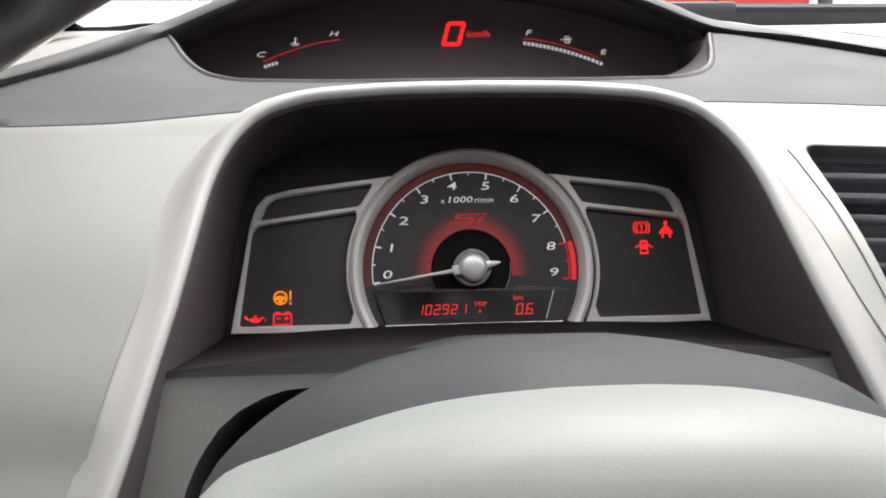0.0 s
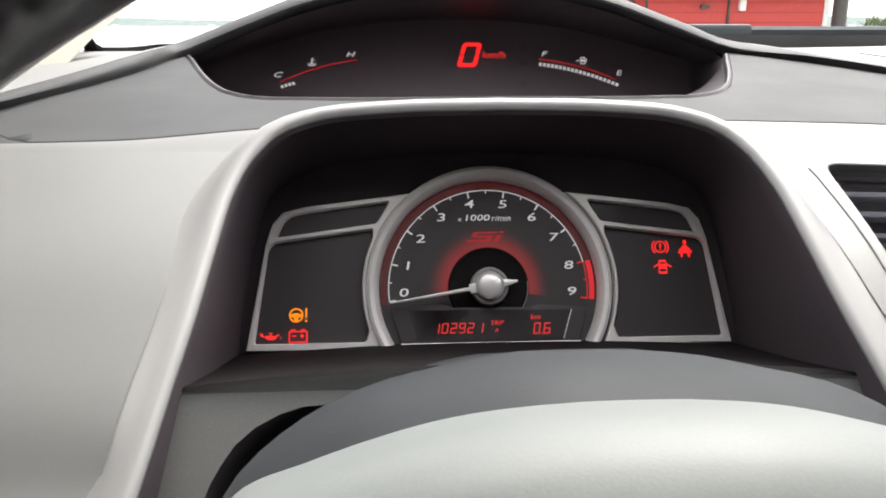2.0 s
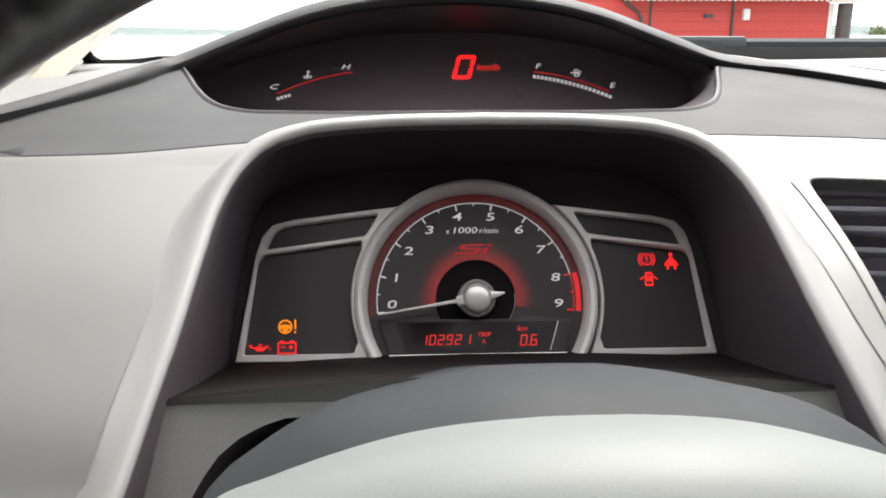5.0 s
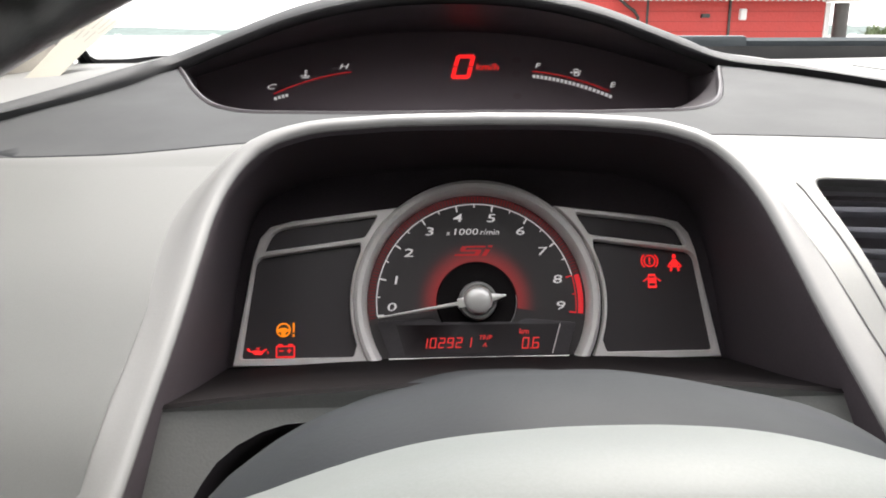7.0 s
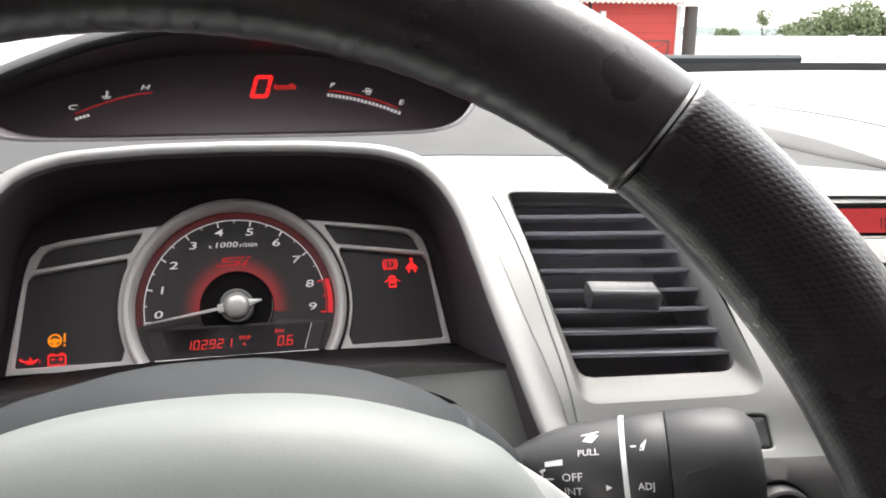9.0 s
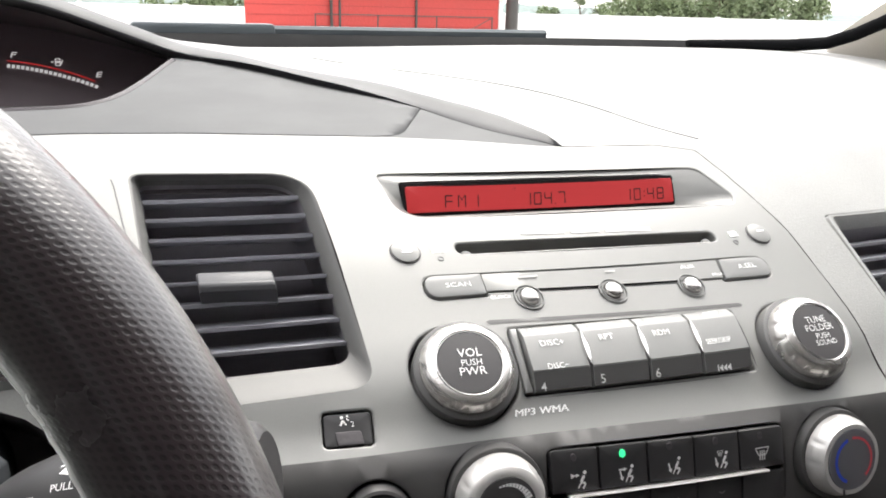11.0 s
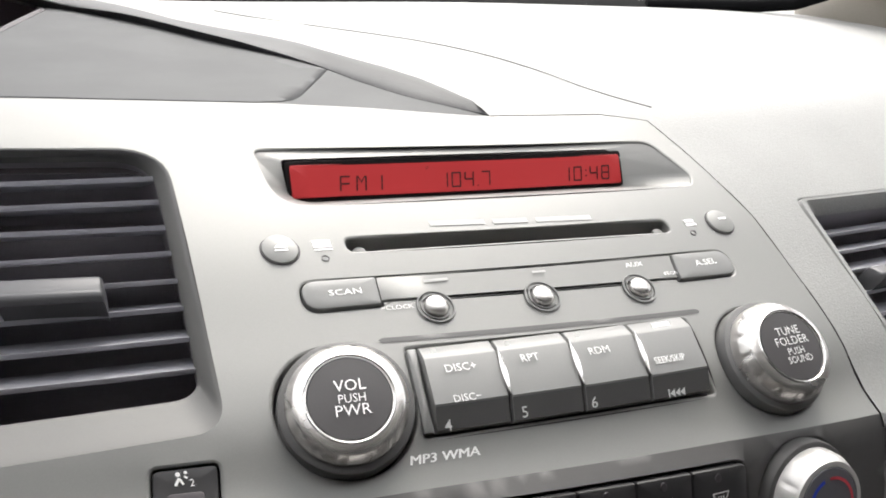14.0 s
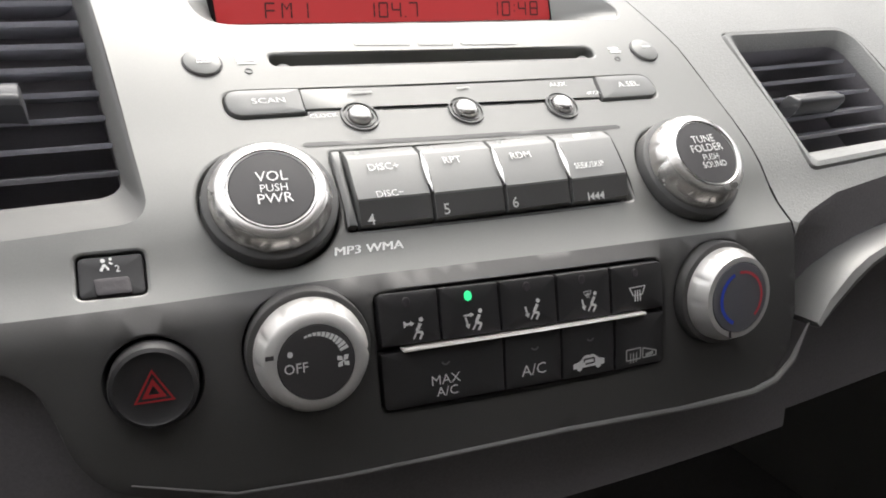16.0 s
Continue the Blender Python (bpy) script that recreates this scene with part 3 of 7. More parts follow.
PAB = rpoly([(0.3284, 0.1316), (0.3514, 0.1314), (0.3533, 0.1482), (0.3302, 0.1481)], 0.003, 5)
KNOBS = {"vol": (0.4012, 0.1624, 0.0265), "tune": (0.5952, 0.1571, 0.0265), "fan": (0.4015, 0.1024, 0.0236), "temp": (0.5896, 0.0960, 0.0240), "hazard": (0.3476, 0.0979, 0.0165)}
HOLES = [VENT, LCD, SLOT, PILL, KEYBAY, HVAC, PAB] + [disc(x, y, r, n=40) for x, y, r in KNOBS.values()]
BEV = 0.0012
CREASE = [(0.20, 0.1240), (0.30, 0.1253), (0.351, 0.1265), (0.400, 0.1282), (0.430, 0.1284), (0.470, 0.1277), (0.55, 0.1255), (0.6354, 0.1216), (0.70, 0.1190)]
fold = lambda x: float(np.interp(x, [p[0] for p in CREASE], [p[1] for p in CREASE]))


n_foot = len(foot_r)
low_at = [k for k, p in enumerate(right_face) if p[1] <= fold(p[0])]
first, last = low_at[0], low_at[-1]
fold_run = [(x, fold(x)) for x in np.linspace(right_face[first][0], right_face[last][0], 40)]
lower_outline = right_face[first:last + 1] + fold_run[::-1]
upper_outline = right_face[:first] + fold_run + right_face[last + 1:]
upper_holes = [q for q in HOLES if sum(p[1] for p in q) / len(q) > 0.127]
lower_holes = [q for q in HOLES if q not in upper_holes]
recessed = [(SLOT, -0.012), (PILL, -0.004), (KEYBAY, -0.006), (HVAC, -0.006), (PAB, -0.008)]
for_rim = {d: inset(ccw(right_face), d) for d in (0, -0.0009, -0.0013)}
if area(right_face) < 0:
    for_rim = {d: q[::-1] for d, q in for_rim.items()}
edge_steps = ((0, 0), (-0.0009, -0.0005), (-0.0013, -0.0016), (-0.0013, -0.010))
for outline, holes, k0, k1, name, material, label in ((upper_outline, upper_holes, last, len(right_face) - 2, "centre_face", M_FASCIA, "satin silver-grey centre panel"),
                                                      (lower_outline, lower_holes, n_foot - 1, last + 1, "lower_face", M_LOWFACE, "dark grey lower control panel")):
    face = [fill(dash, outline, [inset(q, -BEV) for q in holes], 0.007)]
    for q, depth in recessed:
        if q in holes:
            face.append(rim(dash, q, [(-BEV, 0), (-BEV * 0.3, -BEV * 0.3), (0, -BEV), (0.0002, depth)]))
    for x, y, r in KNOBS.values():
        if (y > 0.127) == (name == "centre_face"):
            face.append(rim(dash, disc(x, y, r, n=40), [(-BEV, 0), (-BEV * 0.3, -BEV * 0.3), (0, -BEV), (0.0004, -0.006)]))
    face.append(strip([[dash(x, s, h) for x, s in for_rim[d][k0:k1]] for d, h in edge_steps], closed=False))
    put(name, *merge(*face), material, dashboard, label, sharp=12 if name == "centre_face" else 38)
foot_l = [(2 * CX - x, s) for x, s in foot_r if s < 0.325]
left_face = [(-0.30, 0.0), (-0.062, 0.0)] + foot_l + [(-0.050, 0.3265), (-0.30, 0.3265)]
put("driver_face", *fill(dash, left_face, (), 0.012), M_FASCIA, dashboard, "satin silver-grey driver side panel")
put("dark_underlay", *fill(dash, [(0.25, 0.05), (0.645, 0.03), (0.645, 0.31), (0.25, 0.33)], [VENT, inset(LCD, -0.004)], 0.012, -0.014), M_BLACK, dashboard)
put("lower_panel", *merge(fill(dash, [(0.22, -0.0), (0.66, -0.0), (0.66, 0.055), (0.34, 0.06), (0.31, 0.118), (0.22, 0.118)], (), 0.02, -0.012)), M_LOWER, dashboard, "black lower panel")

seam_line = [(0.2612, 0.120), (0.2608, 0.15), (0.2600, 0.18), (0.2586, 0.22), (0.2570, 0.26), (0.2545, 0.30), (0.2500, 0.326)]
put("side_seam", *tube([dash(x, s, 0.0001) for x, s in dense(seam_line, 0.008)[:28]], 0.00055, 6), M_CHARCOAL, dashboard, "thin joint beside the hood")

# shelf before the upper display, with the inlaid lid
RIDGE = [(0.538, 0.372, 1.0708), (0.521, 0.395, 1.0733), (0.502, 0.421, 1.0769), (0.4865, 0.453, 1.0814), (0.474, 0.487, 1.0865), (0.417, 0.565, 1.0990), (0.368, 0.633, 1.1090), (0.317, 0.680, 1.1155), (0.2725, 0.686, 1.131), (0.2225, 0.688, 1.149), (0.1625, 0.689, 1.162), (CX, 0.690, 1.1665),
         (0.0225, 0.689, 1.162), (-0.0375, 0.688, 1.149), (-0.0875, 0.686, 1.131), (-0.131, 0.668, 1.1125), (-0.150, 0.600, 1.1025), (-0.170, 0.545, 1.0945), (-0.201, 0.486, 1.086), (-0.240, 0.432, 1.0775), (-0.300, 0.400, 1.072)]
rk = np.r_[0, np.cumsum([math.dist(a, b) for a, b in zip(RIDGE, RIDGE[1:])])]
rq = np.linspace(0, rk[-1], 110)
ridge = np.stack([hermite(rk, [p[i] for p in RIDGE], rq) for i in range(3)], 1)
LIP = [(-0.1300, 0.672), (-0.118, 0.640), (-0.097, 0.583), (-0.080, 0.545), (-0.069, 0.528), (-0.050, 0.514), (-0.020, 0.510), (CX, 0.509)]
LIP = LIP + [(2 * CX - x, y) for x, y in LIP[-2::-1]]
lk = np.r_[0, np.cumsum([math.dist(a, b) for a, b in zip(LIP, LIP[1:])])]
lq = np.linspace(0, lk[-1], 70)
lip = list(zip(hermite(lk, [p[0] for p in LIP], lq), hermite(lk, [p[1] for p in LIP], lq)))


def lip_in(d):
    """The lip moved inwards by d, square to its run."""
    out = []
    for i, p in enumerate(lip):
        a, b = lip[max(i - 1, 0)], lip[min(i + 1, len(lip) - 1)]
        t = Vector((b[0] - a[0], b[1] - a[1])).normalized()
        out.append((p[0] - t.y * d, p[1] + t.x * d))
    return out


right_ridge = [(p[0], p[1] + 0.004) for p in ridge if p[0] > 0.320]
left_ridge = [(p[0], p[1] + 0.004) for p in ridge if p[0] < -0.134]
lid_outline = [(-0.1576, 0.4296), (-0.145, 0.4296), (-0.1223, 0.4318), (-0.095, 0.4335), (-0.060, 0.4365), (-0.030, 0.4395), (0.010, 0.4430), (0.060, 0.4465), (0.12, 0.4480), (0.235, 0.449), (0.302, 0.441), (0.413, 0.4185), (0.426, 0.4185), (0.433, 0.4205), (0.440, 0.428), (0.468, 0.474), (0.4745, 0.4850), (0.473, 0.4895)]
lid_edge = [(p[0], p[1] - 0.0015) for p in ridge if 0.325 < p[0] < 0.470]
lid_left = [(p[0] + 0.0015, p[1] - 0.001) for p in ridge if -0.215 < p[0] < -0.136]
lid_all = lid_outline + lid_edge + [(0.3135, 0.672)] + lip_in(-0.0035)[::-1] + lid_left + [(-0.203, 0.474), (-0.194, 0.460), (-0.1805, 0.446), (-0.170, 0.436)]
lid_all = dense(lid_all, 0.006)
front_line = [(0.531, 0.3768), (0.470, 0.4015), (0.420, 0.4165), (0.302, 0.4395), (0.235, 0.4475), (0.06, 0.4450), (-0.030, 0.4380), (-0.060, 0.4350), (-0.095, 0.4320), (-0.1223, 0.4303), (-0.1576, 0.4280), (-0.30, 0.4280)]
line_x, line_y = [p[0] for p in front_line[::-1]], [p[1] for p in front_line[::-1]]
fx = list(np.linspace(-0.30, 0.531, 90))
loft = []
for k in range(7):
    row = []
    for x in fx:
        yl = float(np.interp(x, line_x, line_y))
        hidden = -0.026 < x < 0.211
        a, b = (dash(x, 0.3285, -0.0004), dash(x, 0.3370)) if x > CX else (dash(x, 0.3225, -0.0005), dash(x, 0.3290))
        d = np.array(shelf(x, yl))
        c = np.array(shelf(x, max(yl - 0.014, 0.5 * (b[1] + yl))))
        if hidden:
            a, b = np.array(shelf(x, yl - 0.004)), np.array(shelf(x, yl - 0.003))
            c = np.array(shelf(x, yl - 0.002))
        t = k / 6
        row.append(a * (1 - t) ** 3 + b * 3 * t * (1 - t) ** 2 + c * 3 * t * t * (1 - t) + d * t ** 3)
    loft.append(row)
put("shelf_front", *strip(loft, closed=False), M_FASCIA, dashboard, "silver-grey front edge of the shelf")
rear_outline = front_line[::-1] + right_ridge + [(0.316, 0.676)] + lip[::-1] + [(-0.132, 0.676)] + left_ridge
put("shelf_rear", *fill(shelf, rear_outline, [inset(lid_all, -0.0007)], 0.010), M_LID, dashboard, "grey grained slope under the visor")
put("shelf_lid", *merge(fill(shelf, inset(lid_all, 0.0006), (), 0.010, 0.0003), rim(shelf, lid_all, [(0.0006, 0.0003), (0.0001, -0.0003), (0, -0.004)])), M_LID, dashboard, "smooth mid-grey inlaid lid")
put("shelf_backing", *fill(shelf, inset(lid_all, -0.004), (), 0.02, -0.0032), M_BLACK, dashboard)
lip_loops = [[shelf(x, y, h) for x, y in lip_in(d)] for d, h in ((-0.0035, 0.0003), (-0.002, 0.0018), (-0.0005, 0.0016), (0.0006, -0.001), (0.0010, -0.004))]
put("display_lip", *strip(lip_loops, closed=False), M_LIP, dashboard, "thin rounded dark lip")

# visor over the upper display, running down on both sides as a ridge
def crest(x):
    """Rise and run of the visor's edge; towards the passenger side it flattens into a broad slope."""
    rise = float(np.interp(x, [-0.24, -0.16, 0.30, 0.36, 0.404, 0.437, 0.467, 0.489, 0.505, 0.520, 0.533, 0.540], [0.005, 0.0145, 0.0145, 0.0085, 0.0068, 0.0085, 0.0106, 0.0132, 0.0134, 0.0110, 0.0050, 0.0006]))
    run = float(np.interp(x, [-0.24, -0.16, 0.30, 0.36, 0.42, 0.48, 0.505, 0.520, 0.530, 0.540], [0.0100, 0.0280, 0.0280, 0.0400, 0.0600, 0.0600, 0.0520, 0.0380, 0.0180, 0.0010]))
    return rise, run


def ridge_loop(up, bk, gap=False, slope=(0.0, 0.0)):
    """One edge of the visor; the first ones leave a dark gap under the lip, which closes towards the tip."""
    out = []
    for x, y, z in ridge:
        if gap:
            k = float(np.interp(x, [0.43, 0.475], [1.0, 0.0]))
            out.append(np.array([x, y + bk * k, z + (up if up < 0 else 0.0002 + (up - 0.0002) * k)]))
        else:
            rise, run = crest(x)
            w = ease((x - 0.29) / 0.08)
            lip_h = 0.0034 * float(np.interp(x, [0.43, 0.475], [1.0, 0.0]))
            b = (1 - w) * bk / 0.0280 + w * slope[1]
            out.append(np.array([x, y + b * run, z + (1 - w) * up / 0.0145 * rise + w * (lip_h + (max(rise, lip_h) - lip_h) * slope[0])]))
    return out


VISOR = [ridge_loop(-0.0025, 0.014, True), ridge_loop(0.0026, 0.0020, True), ridge_loop(0.0034, 0.0, True)] + [ridge_loop(up, bk, False, q) for up, bk, q in ((0.0052, -0.0010, (0.14, 0.06)), (0.0070, 0.0006, (0.32, 0.20)), (0.0090, 0.0043, (0.52, 0.40)), (0.0115, 0.0105, (0.72, 0.60)), (0.0135, 0.0185, (0.89, 0.80)), (0.0145, 0.0280, (1.0, 1.0)))]
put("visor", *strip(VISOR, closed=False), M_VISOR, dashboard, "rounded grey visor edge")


def base_y(x):
    return 0.935 - 0.13 * ((x - 0.46) / 0.70) ** 2


top_rows = []
cols = [(p[0], p[1] + crest(p[0])[1], p[2] + crest(p[0])[0]) for p in ridge[::-1]]
for x in np.linspace(0.548, 1.20, 34):
    q = dash(x, 0.351)
    cols.append((x, q[1], q[2]))
for j in range(15):
    t = j / 14
    row = []
    for x, y, z in cols:
        ye, ze = base_y(x), 1.113 + 0.006 * ease((x - 0.45) / 0.4)
        yy = y + (ye - y) * t
        zz = z + (ze - z) * t + 0.006 * math.sin(math.pi * t)
        row.append((x, yy, zz))
    top_rows.append(row)
# the pale pad colour stands in for sky sheen on the top
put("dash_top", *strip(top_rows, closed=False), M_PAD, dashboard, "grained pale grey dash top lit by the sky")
top_grid = np.array(top_rows)


def on_top(x, y):
    """Height of the dash top."""
    flat = top_grid.reshape(-1, 3)
    d = (flat[:, 0] - x) ** 2 + (flat[:, 1] - y) ** 2
    i = np.argsort(d)[:6]
    w = 1 / (d[i] + 1e-8)
    return float((flat[i, 2] * w).sum() / w.sum())


seam_pts = [(0.446, 0.696), (0.510, 0.658), (0.555, 0.618), (0.584, 0.583), (0.608, 0.530), (0.620, 0.467), (0.622, 0.400), (0.6275, 0.352)]
sk = np.r_[0, np.cumsum([math.dist(a, b) for a, b in zip(seam_pts, seam_pts[1:])])]
sq = np.linspace(0, sk[-1], 40)
seam_x, seam_y = hermite(sk, [p[0] for p in seam_pts], sq), hermite(sk, [p[1] for p in seam_pts], sq)
seam_z = np.polyval(np.polyfit(sq, [on_top(x, y) for x, y in zip(seam_x, seam_y)], 4), sq)
seam = [(x, y, z + 0.0010) for x, y, z in zip(seam_x, seam_y, seam_z)]
put("top_seam", *tube(seam, 0.00045, 6), M_CHARCOAL, dashboard, "thin dark joint line")

# passenger side
RV = rpoly([(0.6735, 0.1466), (0.7900, 0.1482), (0.7872, 0.2428), (0.6783, 0.2440)], [0.006, 0.008, 0.014, 0.005], 7)
pass_face = [(0.6418, 0.115), (0.6418, 0.122), (0.6419, 0.190), (0.6407, 0.2352), (0.6372, 0.2603), (0.6332, 0.2954), (0.6281, 0.3215), (0.5999, 0.3312), (0.5360, 0.3335), (0.5315, 0.3335), (0.5315, 0.3530), (1.20, 0.3530), (1.20, 0.138), (0.80, 0.138), (0.7286, 0.1364), (0.6842, 0.1326), (0.6562, 0.1249), (0.6455, 0.1200)]
put("passenger_face", *merge(fill(dash, pass_face, [inset(RV, -0.001)], 0.012), rim(dash, RV, [(-0.001, 0), (-0.0002, -0.0003), (0.0002, -0.002)])), M_PAD, dashboard, "grained grey passenger pad", sharp=12)
pad_low = [(0.6419, 0.115), (0.6455, 0.1200), (0.6562, 0.1249), (0.6842, 0.1326), (0.7286, 0.1364), (0.80, 0.138), (1.20, 0.138)]
put("glove_box_face", *strip([[dash(x, s, 0) for x, s in pad_low], [dash(x, s - 0.003, -0.003) for x, s in pad_low], [dash(x, s - 0.010, -0.016) for x, s in pad_low], [dash(x, max(0.03, s - 0.06), -0.022) for x, s in pad_low], [dash(x, 0.0, -0.024) for x, s in pad_low]], closed=False), M_LOWER, dashboard, "dark recessed lower passenger panel")
trim_hi = [(0.6560, 0.0680), (0.6634, 0.0796), (0.6798, 0.0914), (0.6931, 0.0971), (0.7108, 0.1008), (0.76, 0.1060), (1.0, 0.1080)]
trim_lo = [(0.6570, 0.0645), (0.6680, 0.0705), (0.6851, 0.0814), (0.6980, 0.0880), (0.7112, 0.0928), (0.76, 0.0975), (1.0, 0.0990)]
mix2 = lambda t, h: [dash(a[0] + (b[0] - a[0]) * t, a[1] + (b[1] - a[1]) * t, h) for a, b in zip(trim_hi, trim_lo)]
put("grab_trim", *strip([mix2(0, -0.024), mix2(0, -0.001), mix2(0.15, 0.0025), mix2(0.5, 0.0040), mix2(0.85, 0.0025), mix2(1, -0.001), mix2(1, -0.024)], closed=False), M_STRIP, dashboard, "curved satin grey trim strip")
edge_pts = [(0.6521, 0.0684), (0.6431, 0.0500), (0.6325, 0.0415), (0.6172, 0.0385), (0.5703, 0.0410), (0.5084, 0.0460), (0.4554, 0.0472), (0.4083, 0.0475), (0.370, 0.0490), (0.335, 0.060)]
put("lower_bead", *tube([dash(x, s, 0.0006) for x, s in edge_pts], [0.0006, 0.0016, 0.0018, 0.0018, 0.0014, 0.0012, 0.0010, 0.0008, 0.0006, 0.0004], 8), M_STRIP, dashboard, "thin satin bead along the lower edge")

# ---- gauge cluster ----
cluster = thing("gauge_cluster", "car gauge cluster with central tachometer and lit warning symbols", "gauge cluster", (CX, 0.43, 0.99))
TC = (-0.0015, 0.0345)


def arc(r, a0, a1, n=24, c=TC):
    return [(c[0] + r * math.cos(radians(a0 + (a1 - a0) * k / n)), c[1] + r * math.sin(radians(a0 + (a1 - a0) * k / n))) for k in range(n + 1)]


def side_frame(s):
    """Outline and windows of one side panel; s is -1 or 1."""
    o = [(-0.1415, -0.0008), (-0.0630, -0.0008)] + arc(0.0718, 209.5, 128.5, 20) + [(-0.0480, 0.0906), (-0.1080, 0.0833), (-0.1215, 0.0800), (-0.1275, 0.0730), (-0.1310, 0.0620)]
    w1 = rpoly([(-0.1372, 0.0035), (-0.0735, 0.0035)] + arc(0.0740, 199, 156, 8) + [(-0.0690, 0.0695), (-0.1268, 0.0620), (-0.1300, 0.0580)], [0.002, 0.0015] + [0.0004] * 9 + [0.0012, 0.004, 0.002], 3)
    w2 = rpoly([(-0.1254, 0.0650), (-0.0668, 0.0728), (-0.0590, 0.0860), (-0.1080, 0.0800), (-0.1200, 0.0775)], [0.002, 0.002, 0.002, 0.004, 0.006], 4)
    f = (lambda q: [(-x * 0.988 if s > 0 else x, y) for x, y in q])
    return f(o), f(w1), f(w2)


for s in (-1, 1):
    o, w1, w2 = side_frame(s)
    fr = [fill(gauge, inset(o, 0.0008), [inset(ccw(w), -0.0006) for w in (w1, w2)], 0.006, 0.0022), rim(gauge, o, [(0.0008, 0.0022), (0.0002, 0.0016), (0, -0.003)])]
    fr += [rim(gauge, w, [(-0.0006, 0.0022), (0.0, 0.0014), (0.0003, -0.0026)]) for w in (w1, w2)]
    side = put("side_frame", *merge(*fr), M_RINGS, cluster, "satin silver frame")
    for w in (w1, w2):
        put("window", *fill(gauge, inset(w, -0.001), (), 0.02, -0.0022), M_GLOSS, side, "smoked black window")

ring = []
for r, h in ((0.0722, -0.003), (0.0722, 0.002), (0.0714, 0.0042), (0.0696, 0.0052), (0.0672, 0.0046), (0.0654, 0.0022), (0.0646, -0.001), (0.0643, -0.004)):
    a = math.degrees(math.asin(min(1, (TC[1] + 0.001) / r)))
    ring.append([gauge(x, y, h) for x, y in arc(r, -a, 180 + a, 72)])
tacho = put("tachometer_ring", *strip(ring, closed=False), M_RINGS, cluster, "rounded satin silver ring")
foot_bar = rpoly([(-0.0530, -0.0010), (0.0500, -0.0010), (0.0505, 0.0022), (-0.0535, 0.0022)], 0.0004, 2)
put("foot_bar", *pad(gauge, foot_bar, -0.003, 0.003, 0.0005), M_RINGS, cluster)
dial_outline = arc(0.0645, -32, 212, 60)
dial = put("dial", *fill(gauge, dial_outline, (), 0.008, -0.0040), M_DIAL, cluster, "black dial face")
DH = -0.0037
angle = lambda k: radians(187.2 - 21.6 * k)
ticks = []
for k in np.arange(0, 9.01, 0.5):
    a = angle(k)
    r0 = 0.0549 if k == int(k) else 0.0568
    ticks.append(bar2(TC[0] + r0 * math.cos(a), TC[1] + r0 * math.sin(a), TC[0] + 0.0588 * math.cos(a), TC[1] + 0.0588 * math.sin(a), 0.0009 if k == int(k) else 0.0007))
white = [t for k, t in zip(np.arange(0, 9.01, 0.5), ticks) if k < 7.9]
red = [t for k, t in zip(np.arange(0, 9.01, 0.5), ticks) if k >= 7.9]
put("tick_scale", *shapes(gauge, white + ringpolys(*TC, 0.0585, 0.0591, 187.2, 187.2 - 21.6 * 8, 60), 0, 0, 1, DH), M_WHITE_LIT, cluster)
put("red_zone", *shapes(gauge, red + ringpolys(*TC, 0.0585, 0.0590, 187.2 - 21.6 * 8, -7.4, 14) + ringpolys(*TC, 0.0600, 0.0631, 187.2 - 21.6 * 8, -7.4, 14), 0, 0, 1, DH), M_ARC_RED, cluster, "lit red zone from 8 to 9")
hatch = []
for k in range(104):
    a = radians(188 - 173.5 * k / 104)
    hatch.append(bar2(TC[0] + 0.0599 * math.cos(a), TC[1] + 0.0599 * math.sin(a), TC[0] + 0.0637 * math.cos(a), TC[1] + 0.0637 * math.sin(a), 0.00050))
put("red_hatching", *shapes(gauge, hatch, 0, 0, 1, DH), M_DIM_RED, cluster, "dim red hatched band")
NUMERAL_AT = [(-0.0513, 0.0320), (-0.0487, 0.0478), (-0.0409, 0.0640), (-0.0283, 0.0767), (-0.0114, 0.0847), (0.0088, 0.0844), (0.0259, 0.0763), (0.0384, 0.0639), (0.0469, 0.0469), (0.0480, 0.0312)]
for k, (x, y) in enumerate(NUMERAL_AT):
    put("numeral", *letters(gauge, str(k), x, y, 0.0070, DH, 0.18, 1.75, 0.004), M_WHITE_LIT, cluster)
put("scale_caption", *merge(letters(gauge, "x", -0.0174, 0.0758, 0.0044, DH, 0.1), letters(gauge, "1000", -0.0072, 0.0763, 0.0054, DH, 0.20, 1.48, 0.004), letters(gauge, "r/min", 0.0075, 0.0760, 0.0050, DH, 0.16, 1.1)), M_WHITE_LIT, cluster)
emblem = [bar2(-0.62, 0.40, 0.42, 0.40, 0.15), bar2(-0.66, 0.44, -0.72, 0.04, 0.26), bar2(-0.78, 0.02, 0.22, 0.02, 0.15), bar2(0.16, 0.10, 0.10, -0.44, 0.26), bar2(-1.00, -0.40, 0.20, -0.40, 0.15), bar2(0.50, -0.50, 0.60, 0.12, 0.24), bar2(0.64, 0.32, 0.67, 0.50, 0.24)]
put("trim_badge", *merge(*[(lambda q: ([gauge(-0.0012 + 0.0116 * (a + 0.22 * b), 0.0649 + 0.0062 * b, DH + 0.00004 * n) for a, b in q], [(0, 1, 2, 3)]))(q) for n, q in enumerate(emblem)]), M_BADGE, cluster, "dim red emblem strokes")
halo_nodes(M_HALO, Vector(gauge(*TC, -0.0038)), 0.0235, 0.0415)
put("halo", *shapes(gauge, ringpolys(*TC, 0.0235, 0.043, -10, 190, 40), 0, 0, 1, -0.00385), M_HALO, cluster, "red glow round the hub")
